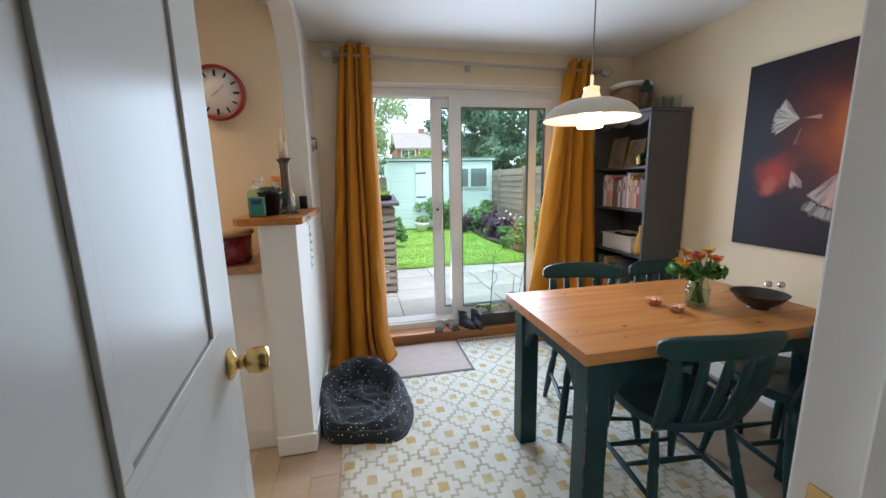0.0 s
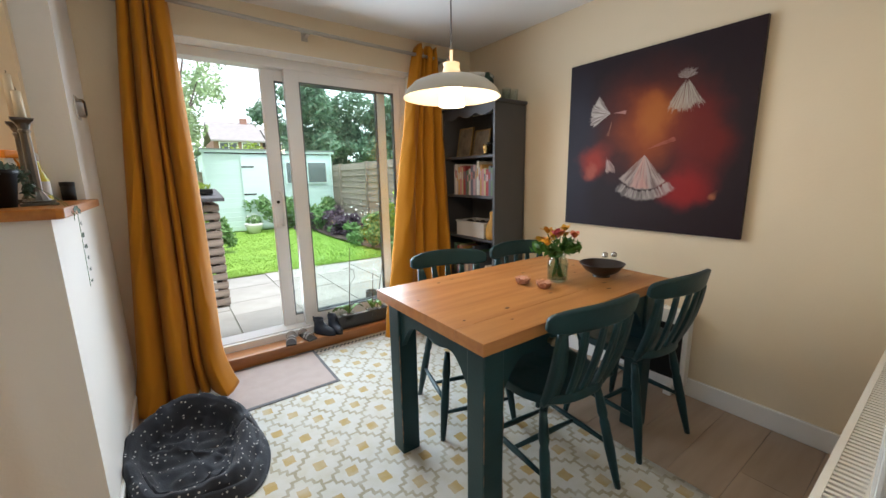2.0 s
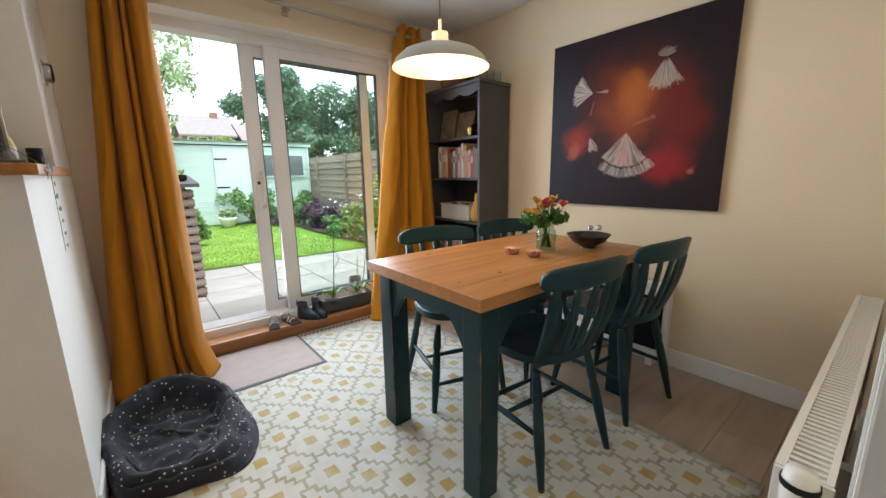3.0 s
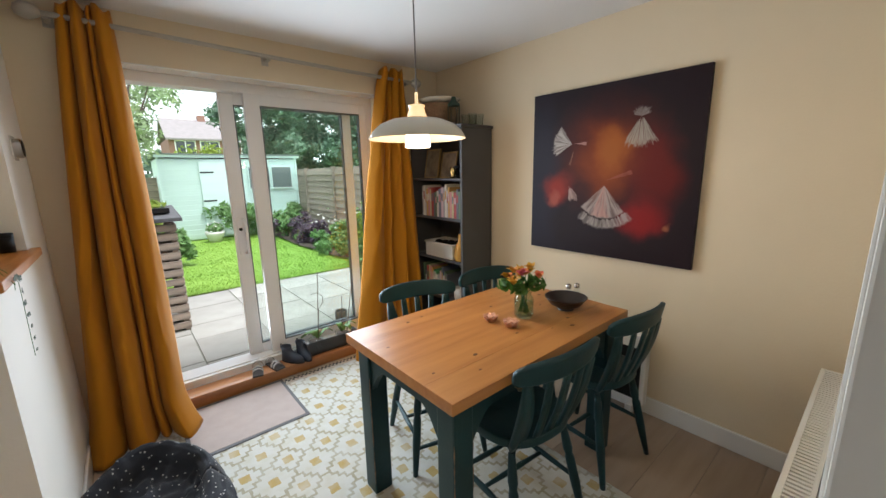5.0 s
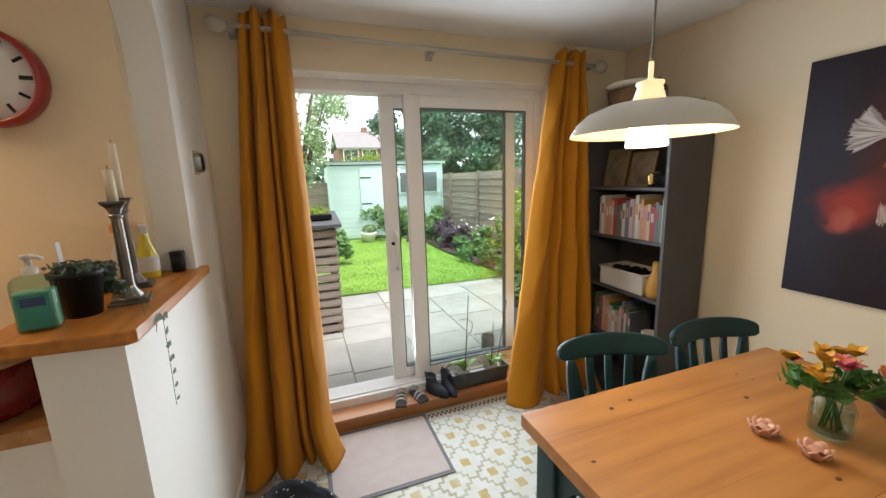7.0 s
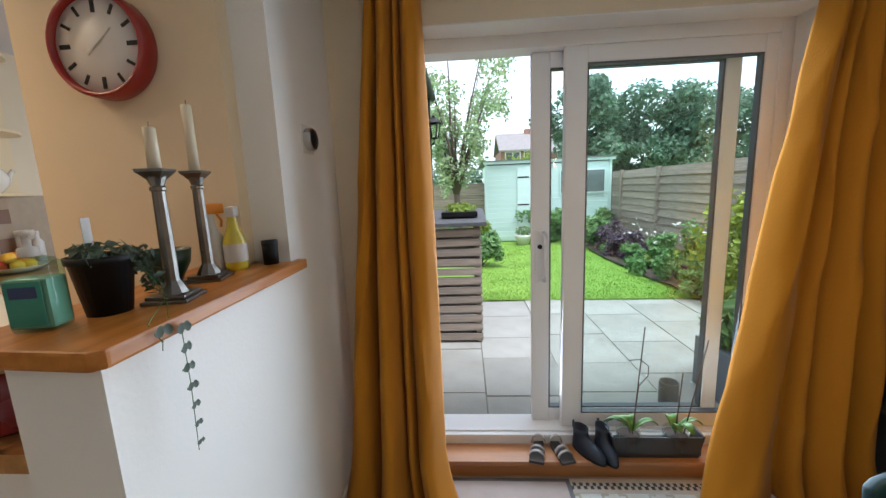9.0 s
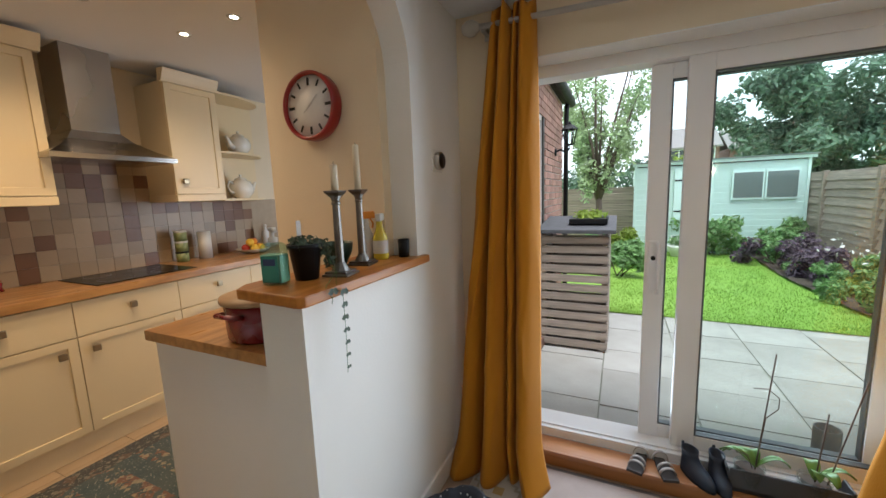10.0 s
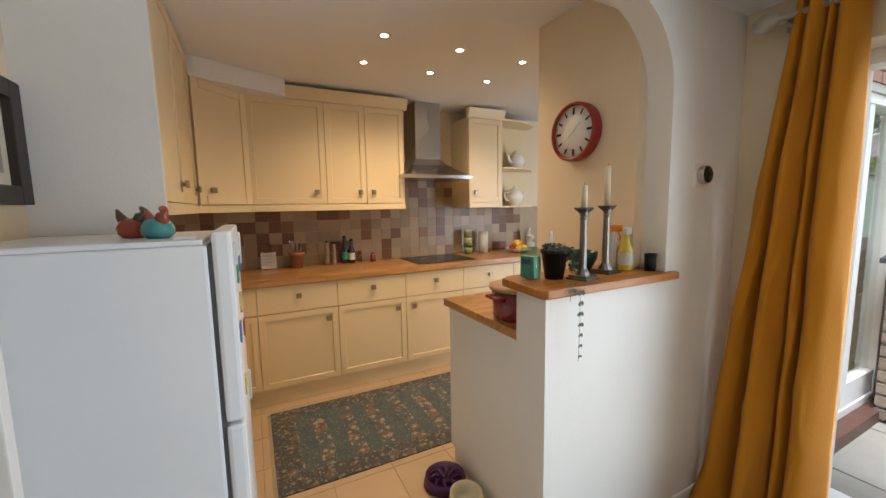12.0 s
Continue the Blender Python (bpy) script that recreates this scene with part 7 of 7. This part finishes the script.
sandal(1.245, 3.655, 165)
sandal(1.355, 3.652, 195)
boot(1.488, 3.642, 212)
boot(1.572, 3.642, 186)

planter = thing("orchid_trough", "dark grey trough of orchids with bare stakes", "planter", 1.80, 3.665, 0.0855)
part("trough", slab_from([(-0.19, 0), (0.19, 0), (0.215, 0.11), (0.205, 0.11), (0.185, 0.02), (-0.185, 0.02), (-0.205, 0.11), (-0.215, 0.11)], 0.09, "y", 0.003), material("dark grey plastic", (0.045, 0.045, 0.048), 0.5, scale=12), planter).location = (0, -0.045, 0)
part("end_wall", box(-0.20, -0.045, 0.01, 0.20, -0.038, 0.105, 0.002), material("dark grey plastic side", (0.045, 0.045, 0.048), 0.5, scale=12), planter)
for px in (-0.12, 0.10):
    ip = part("inner_pot", lathe([(0.048, 0.03), (0.058, 0.115), (0.055, 0.115), (0.046, 0.05), (0, 0.05)], 20), CLEAR_THIN, planter)
    ip.location = (px, 0, 0)
    part("compost", lathe([(0, 0.098), (0.052, 0.096)], 16, at=(px, 0, 0)), BARK, planter)
ORCHID = material("orchid leaf", (0.09, 0.20, 0.035), 0.4, second=(0.15, 0.26, 0.05), scale=8, mix=1)
rnd = random.Random(16)
for px, n_ in ((-0.10, 6), (0.10, 5)):
    for k in range(n_):
        a, ln = rnd.uniform(0, 6.28), rnd.uniform(0.10, 0.17)

        def orchid(u, v, a=a, ln=ln, px=px):
            s = ln * v
            w = 0.026 * math.sin(math.pi * (0.1 + 0.85 * v)) ** 0.8 * (2 * u - 1)
            return (px + s * math.cos(a) - w * math.sin(a), 0.45 * s * math.sin(a) + 0.6 * w * math.cos(a), 0.105 + 0.07 * math.sin(2.4 * v) - 0.02 * v + 0.008 * abs(2 * u - 1))

        lf_ = part("orchid_leaf", grid_sheet(4, 9, orchid), ORCHID, planter)
        lf_.modifiers.new("thickness", "SOLIDIFY").thickness = 0.002
for px, top_ in ((-0.10, (-0.055, 0.02, 0.63)), (0.14, (0.235, 0.02, 0.56)), (0.10, (0.13, 0.02, 0.40))):
    part("stake", tube([(px, 0, 0.09), top_], 0.0028, 6), BARK, planter)
part("flower_stem", tube([(-0.10, 0, 0.10), (-0.075, 0.01, 0.34), (-0.035, 0.01, 0.39), (-0.035, 0.01, 0.44), (-0.075, 0.01, 0.475), (-0.125, 0.01, 0.47)], 0.002, 6), BARK, planter)
part("flower_stem", tube([(-0.11, 0, 0.10), (-0.13, 0.0, 0.16), (-0.17, 0.0, 0.165)], 0.002, 6), BARK, planter)

# ---- on the half wall ----
CAPZ = 1.182
IRON = material("pewter candlestick", (0.19, 0.175, 0.155), 0.30, metal=0.9, second=(0.11, 0.10, 0.09), scale=18, bump=0.15)
WAX = material("cream candle wax", (0.66, 0.58, 0.42), 0.5, scale=10)


def candlestick(x, y_, stem, wax):
    c = thing("candlestick", "tall square pewter candlestick with a cream candle", "candlestick", x, y_, CAPZ, 12, group="candlesticks")
    bm_ = box(-0.045, -0.045, 0, 0.045, 0.045, 0.008, 0.002)
    box(-0.038, -0.038, 0.008, 0.038, 0.038, 0.016, 0.002, bm_)
    part("base", bm_, IRON, c)
    sect = [(0.026, 0.016), (0.020, 0.030), (0.0135, 0.042), (0.0125, 0.046), (0.0122, stem * 0.5), (0.0108, stem - 0.040), (0.0135, stem - 0.037), (0.0135, stem - 0.032), (0.0110, stem - 0.028), (0.017, stem - 0.010)]
    part("column", lathe([(r_ * 1.12, z) for r_, z in sect], 10, smooth=False), IRON, c)
    part("cup", moved(lathe([(0.020, stem - 0.014), (0.026, stem - 0.008), (0.036, stem), (0.038, stem + 0.006), (0.016, stem + 0.004), (0, stem + 0.002)], 4, smooth=False), pose(0, 0, 0, 0, 0, 45)), IRON, c)
    part("candle", lathe([(0, stem), (0.0125, stem), (0.0115, stem + wax), (0.007, stem + wax + 0.002), (0, stem + wax)], 20), WAX, c)
    part("wick", tube([(0, 0, stem + wax), (0.001, 0, stem + wax + 0.012)], 0.001, 5), BLACK, c)


candlestick(0.295, 2.700, 0.270, 0.087)
candlestick(0.245, 2.885, 0.275, 0.165)

t = thing("trailing_plant", "trailing string plant in a black pot on the shelf", "potted plant", 0.225, 2.620, CAPZ)
part("pot", lathe([(0, 0), (0.036, 0), (0.050, 0.100), (0.054, 0.101), (0.055, 0.114), (0.051, 0.114), (0.046, 0.09), (0, 0.09)], 24), BLACK, t)
TRAIL = leaf_material("variegated trailing leaf", (0.045, 0.085, 0.055), (0.16, 0.20, 0.16))
foliage("leaves", [(0, 0, 0.120, 0.058, 0.058, 0.018), (0.045, 0.035, 0.100, 0.026, 0.035, 0.03), (0.058, 0.045, 0.055, 0.016, 0.022, 0.035)], 230, 0.011, TRAIL, t, 19)
rnd = random.Random(12)
for k, (yy, bottom_) in enumerate(((-0.045, -0.27), (-0.090, -0.045))):
    path = [(0.03, 0.04, 0.10), (0.12, 0.0, 0.03), (0.155, yy, 0.004), (0.174, yy + 0.004, -0.03), (0.172, yy + 0.008, bottom_ * 0.5), (0.171, yy + 0.004, bottom_)]
    part("vine", tube(path, 0.0008, 5), STEM_G, t)
    for j in range(7 if k == 0 else 1):
        f = (j + 0.35) / 7
        size_ = 0.0175 * (1 - 0.55 * f)
        for side_ in (-1, 1):
            turn_ = rnd.uniform(-0.5, 0.5)

            def heart(u, v, f=f, size_=size_, side_=side_, turn_=turn_, yy=yy, bottom_=bottom_):
                w = size_ * 0.62 * math.sin(math.pi * (0.16 + 0.80 * v)) * (2 * u - 1)
                return (0.176 + 0.5 * size_ * v * turn_ + 0.003 * abs(2 * u - 1), yy + 0.005 + side_ * size_ * v, min(bottom_, -0.03) * f - 0.004 + w - 0.25 * size_ * v)

            part("vine_leaf", grid_sheet(3, 4, heart), TRAIL, t)
part("plant_tag", box(-0.03, 0.0, 0.07, -0.028, 0.018, 0.185, 0.0), WHITE_PLASTIC, t, "white plastic plant label")

t = thing("handwash_bottle", "clear green handwash bottle with a white pump", "soap bottle", 0.185, 2.535, CAPZ, 14)
SOAP = glass_material("pale green handwash", (0.74, 0.88, 0.82), 0.03)
bm = bmesh.new()
loops = []
for z_, k_ in ((0.0, 0.90), (0.004, 0.98), (0.012, 1.0), (0.104, 1.0), (0.116, 0.93), (0.124, 0.72), (0.128, 0.40)):
    loops.append([bm.verts.new((0.037 * k_ * math.copysign(abs(math.cos(a)) ** 0.45, math.cos(a)), 0.026 * k_ * math.copysign(abs(math.sin(a)) ** 0.45, math.sin(a)), z_)) for a in [i * 6.28318 / 40 for i in range(40)]])
for lo, hi in zip(loops, loops[1:]):
    for i in range(40):
        bm.faces.new([lo[i], lo[(i + 1) % 40], hi[(i + 1) % 40], hi[i]]).smooth = True
part("bottle", bm, SOAP, t)
part("liquid", box(-0.0335, -0.0225, 0.005, 0.0335, 0.0225, 0.092, 0.006), material("pale green soap", (0.26, 0.44, 0.35), 0.2, scale=6), t)
LABEL = material("teal printed label", (0.03, 0.22, 0.16), 0.5, scale=30)
part("label", box(-0.027, -0.0275, 0.012, 0.027, -0.0265, 0.088), LABEL, t)
lb = part("label_band", box(-0.020, -0.0284, 0.060, 0.020, -0.0276, 0.080, 0.0003), material("navy label oval", (0.02, 0.04, 0.12), 0.5, scale=30), t)
part("pump", lathe([(0.014, 0.128), (0.014, 0.142), (0.006, 0.144), (0.006, 0.162), (0.012, 0.163), (0.012, 0.172), (0, 0.173)], 16), WHITE_PLASTIC, t)
part("nozzle", tube([(0, 0, 0.167), (0.02, -0.02, 0.168), (0.03, -0.028, 0.162)], 0.0045, 8), WHITE_PLASTIC, t)


def spray(x, y_, body, head, label, h_, rz):
    s_ = thing("spray_bottle", label, "spray bottle", x, y_, CAPZ, rz, group="cleaning sprays")
    part("bottle", lathe([(0, 0), (0.030, 0), (0.032, 0.01), (0.031, h_ * 0.55), (0.016, h_ * 0.8), (0.012, h_)], 20), body, s_)
    bm_ = box(-0.012, -0.040, h_, 0.012, 0.022, h_ + 0.030, 0.005)
    part("spray_head", bm_, head, s_)
    part("trigger", tube([(0, -0.022, h_), (0, -0.034, h_ - 0.02), (0, -0.030, h_ - 0.04)], 0.004, 8), head, s_)
    part("label", moved(lathe([(0.0318, h_ * 0.12), (0.0318, h_ * 0.5)], 20), pose(0, 0, 0)), WHITE_PLASTIC, s_)


YEL = material("yellow cleaning fluid", (0.55, 0.45, 0.03), 0.15, scale=5, coat=0.4)
PALE = material("pale bottle plastic", (0.55, 0.56, 0.55), 0.3, scale=5)
ORANGE = material("orange trigger plastic", (0.75, 0.26, 0.02), 0.35, scale=5)
spray(0.245, 3.010, YEL, WHITE_PLASTIC, "yellow spray cleaner with a white trigger head", 0.155, 200)
spray(0.180, 3.005, PALE, ORANGE, "pale spray bottle with an orange trigger head", 0.165, 150)
t = plain_jar("black_pot", "small black lidded tub on the half wall", "tub", 0.312, 3.080, CAPZ, [(0, 0), (0.022, 0), (0.023, 0.06), (0, 0.062)], BLACK, [(0.024, 0.060), (0.024, 0.074), (0, 0.076)])
t = plain_jar("dark_bowl", "dark green glazed bowl on the half wall", "bowl", 0.150, 2.86, CAPZ, [(0, 0), (0.03, 0), (0.055, 0.05), (0.060, 0.085), (0.056, 0.085), (0.05, 0.05), (0, 0.02)], DARK_GREEN)

# ---- on the worktops ----
cas = thing("casserole", "deep red casserole with a round wooden lid", "casserole", -0.015, 2.645, 0.963)
RED_POT = material("dark red enamel", (0.20, 0.012, 0.018), 0.25, scale=8, coat=0.5)
part("pot", lathe([(0, 0), (0.115, 0), (0.125, 0.01), (0.130, 0.13), (0.126, 0.13), (0, 0.12)], 36), RED_POT, cas)
for s in (-1, 1):
    part("handle", tube([(0.05, 0.125 * s, 0.10), (0.04, 0.155 * s, 0.105), (-0.04, 0.155 * s, 0.105), (-0.05, 0.125 * s, 0.10)], 0.009, 8), RED_POT, cas)
part("lid", lathe([(0, 0.131), (0.140, 0.131), (0.142, 0.140), (0.140, 0.149), (0, 0.150)], 36), material("pale beech lid", (0.42, 0.26, 0.13), 0.5, scale=6, stretch=(1, 8, 1)), cas, "round wooden board as a lid")

WZ = 0.967
t = thing("slatted_sign", "small white slatted wooden sign leaning on the tiles", "sign", -2.17, 1.68, WZ)
for k in range(5):
    part("slat", box(0, -0.06, 0.004 + 0.028 * k, 0.012, 0.06, 0.028 + 0.028 * k, 0.002), WHITE_PLASTIC, t)
for yy in (-0.045, 0.045):
    part("batten", box(-0.008, yy - 0.008, 0, 0.0, yy + 0.008, 0.145), WHITE_PLASTIC, t)
t = thing("utensil_pot", "terracotta pot of kitchen utensils", "utensil pot", -2.12, 1.90, WZ)
TERRA = material("terracotta", (0.34, 0.14, 0.06), 0.75, scale=8)
part("pot", lathe([(0, 0), (0.045, 0), (0.060, 0.11), (0.066, 0.112), (0.066, 0.135), (0.058, 0.135), (0.05, 0.03), (0, 0.03)], 24), TERRA, t)
rnd = random.Random(4)
for k in range(7):
    a = k * 0.9
    tip = (0.05 * math.cos(a), 0.05 * math.sin(a), 0.20 + 0.015 * (k % 3))
    part("utensil", tube([(0.02 * math.cos(a), 0.02 * math.sin(a), 0.03), tip], 0.004, 6), STEEL if k % 2 else GREY_WOOD, t)
    part("utensil_head", moved(lathe([(0, -0.012), (0.012, -0.006), (0.013, 0.006), (0, 0.014)], 12), Matrix.Translation(tip)), STEEL if k % 2 else GREY_WOOD, t)
DARK_BOTTLE = material("dark bottle glass", (0.012, 0.018, 0.012), 0.1, scale=10, coat=0.6)
for k, (yy, mat_b, h_) in enumerate(((2.16, GREY_WOOD, 0.20), (2.22, GREY_WOOD, 0.19), (2.32, DARK_BOTTLE, 0.24), (2.38, DARK_BOTTLE, 0.21), (2.45, CLEAR_THIN, 0.08), (2.58, RED_POT, 0.07))):
    nm = ("pepper_mill", "pepper_mill", "oil_bottle", "oil_bottle", "glass_jar", "spice_jar")[k]
    lb = ("turned wooden pepper mill", "turned wooden salt mill", "dark green olive oil bottle", "dark vinegar bottle", "clear glass storage jar", "small red spice jar")[k] + " on the worktop"
    r_ = 0.022 if k < 2 else 0.03
    prof = [(0, 0), (r_, 0), (r_ * 1.02, h_ * 0.55), (r_ * 0.55, h_ * 0.72), (r_ * 0.45, h_ * 0.95), (r_ * 0.5, h_), (0, h_)] if k in (2, 3) else [(0, 0), (r_, 0), (r_ * 0.75, h_ * 0.3), (r_ * 0.9, h_ * 0.7), (r_ * 0.6, h_ * 0.8), (r_ * 0.85, h_ * 0.9), (0, h_)]
    tt = plain_jar(nm, lb, nm.split("_")[-1], -2.16 + 0.012 * (k % 2), yy, WZ, prof, mat_b, [(r_ * 0.5, h_), (r_ * 0.5, h_ + 0.012), (0, h_ + 0.014)], BLACK)
    if k in (2, 3):
        part("label", lathe([(r_ * 1.03, h_ * 0.15), (r_ * 1.03, h_ * 0.45)], 20), LABEL if k == 2 else WHITE_PLASTIC, tt)
GREEN_JAR = material("green printed tin", (0.30, 0.33, 0.14), 0.4, second=(0.16, 0.20, 0.07), scale=20, mix=1)
for k in range(3):
    tt = thing("storage_tin", "round green and cream storage tin in a stack", "tin", -2.13, 3.62, WZ + 0.085 * k, group="stacked tins")
    part("body", lathe([(0, 0), (0.045, 0), (0.045, 0.075), (0, 0.075)], 24), GREEN_JAR, tt)
    part("lid", lathe([(0.047, 0.070), (0.047, 0.084), (0, 0.085)], 24), WHITE_PLASTIC if k else BLACK, tt)
t = thing("paper_roll", "white kitchen roll standing on the worktop", "kitchen roll", -2.11, 3.80, WZ)
part("roll", lathe([(0.018, 0), (0.052, 0), (0.052, 0.23), (0.018, 0.23)], 28), WHITE_PLASTIC, t)
fb = thing("fruit_plate", "white plate piled with oranges and red apples", "fruit bowl", -1.95, 4.15, WZ)
part("plate", lathe([(0, 0.004), (0.09, 0.006), (0.15, 0.04), (0.152, 0.044), (0.09, 0.014), (0, 0.012)], 32), CHINA, fb)
rnd = random.Random(6)
FRUIT = [material("fruit skin", c, 0.4, scale=30, bump=0.1) for c in ((0.70, 0.24, 0.02), (0.45, 0.04, 0.02), (0.72, 0.45, 0.04))]
for k in range(9):
    a, rr = k * 2.4, 0.075 * math.sqrt(k / 9)
    part("fruit", moved(lathe([(0, -0.034), (0.020, -0.030), (0.036, -0.008), (0.036, 0.010), (0.020, 0.030), (0, 0.032)], 16), pose(rr * math.cos(a), rr * math.sin(a), 0.050 + (0.05 if k < 3 else 0))), FRUIT[k % 3], fb)
for k, (xx, yy) in enumerate(((-2.10, 4.42), (-2.00, 4.55))):
    plain_jar("bottle", "pale plastic bottle at the end of the worktop", "bottle", xx, yy, WZ, [(0, 0), (0.03, 0), (0.032, 0.16), (0.014, 0.19), (0.014, 0.22), (0, 0.22)], PALE, [(0.016, 0.215), (0.016, 0.24), (0, 0.242)], WHITE_PLASTIC)
plain_jar("pump_dispenser", "white hand cream dispenser with a black pump", "dispenser", -0.27, 2.90, 0.963, [(0, 0), (0.038, 0), (0.040, 0.09), (0.020, 0.12), (0.014, 0.125), (0, 0.125)], WHITE_PLASTIC, [(0.012, 0.125), (0.006, 0.14), (0.006, 0.155), (0.02, 0.157), (0.02, 0.168), (0, 0.17)], BLACK)

# ---- bowls on the kitchen floor ----
t = thing("slow_feeder_bowl", "purple ridged slow feeder pet bowl on the floor", "pet bowl", -0.33, 2.40, 0.0015)
PURPLE = material("purple plastic", (0.055, 0.008, 0.075), 0.35, scale=8)
part("bowl", lathe([(0, 0.01), (0.10, 0), (0.115, 0.01), (0.105, 0.055), (0.098, 0.058), (0.090, 0.02), (0, 0.015)], 36), PURPLE, t)
for k in range(8):
    a = k * 6.28318 / 8
    part("ridge", tube([(0.022 * math.cos(a), 0.022 * math.sin(a), 0.02), (0.055 * math.cos(a + 0.25), 0.055 * math.sin(a + 0.25), 0.045), (0.088 * math.cos(a + 0.45), 0.088 * math.sin(a + 0.45), 0.03)], [0.007, 0.010, 0.006], 8), PURPLE, t)
t = thing("water_bowl", "cream ceramic pet water bowl on the floor", "pet bowl", -0.15, 2.425, 0.0015)
part("bowl", lathe([(0, 0.008), (0.075, 0), (0.088, 0.006), (0.080, 0.075), (0.072, 0.075), (0.068, 0.02), (0, 0.018)], 32), material("cream stoneware", (0.62, 0.55, 0.40), 0.35, scale=10), t)
part("water", lathe([(0, 0.055), (0.0705, 0.055)], 28), glass_material("bowl water", (0.9, 0.93, 0.93), 0), t)

# ---- laminate planks ----
planks = bpy.data.objects["floor"]
plank_me = {}
rnd = random.Random(18)
yy = YN + 0.02
row = 0
while yy < 3.60:
    xx = 0.36 - (0.45 * (row % 3))
    while xx < XR:
        x0, x1 = max(xx, 0.36), min(xx + 1.28, XR - 0.001)
        if x1 - x0 > 0.05:
            key = round(x1 - x0, 3)
            if key not in plank_me:
                me = bpy.data.meshes.new("plank")
                q = box(0, 0, -0.008, x1 - x0 - 0.0012, 0.1912, 0, 0.0012)
                q.to_mesh(me)
                q.free()
                me.materials.append(LAMINATE)
                plank_me[key] = me
            share("plank", plank_me[key], planks, x0, yy, 0.0)
        xx += 1.28
    yy += 0.1925
    row += 1
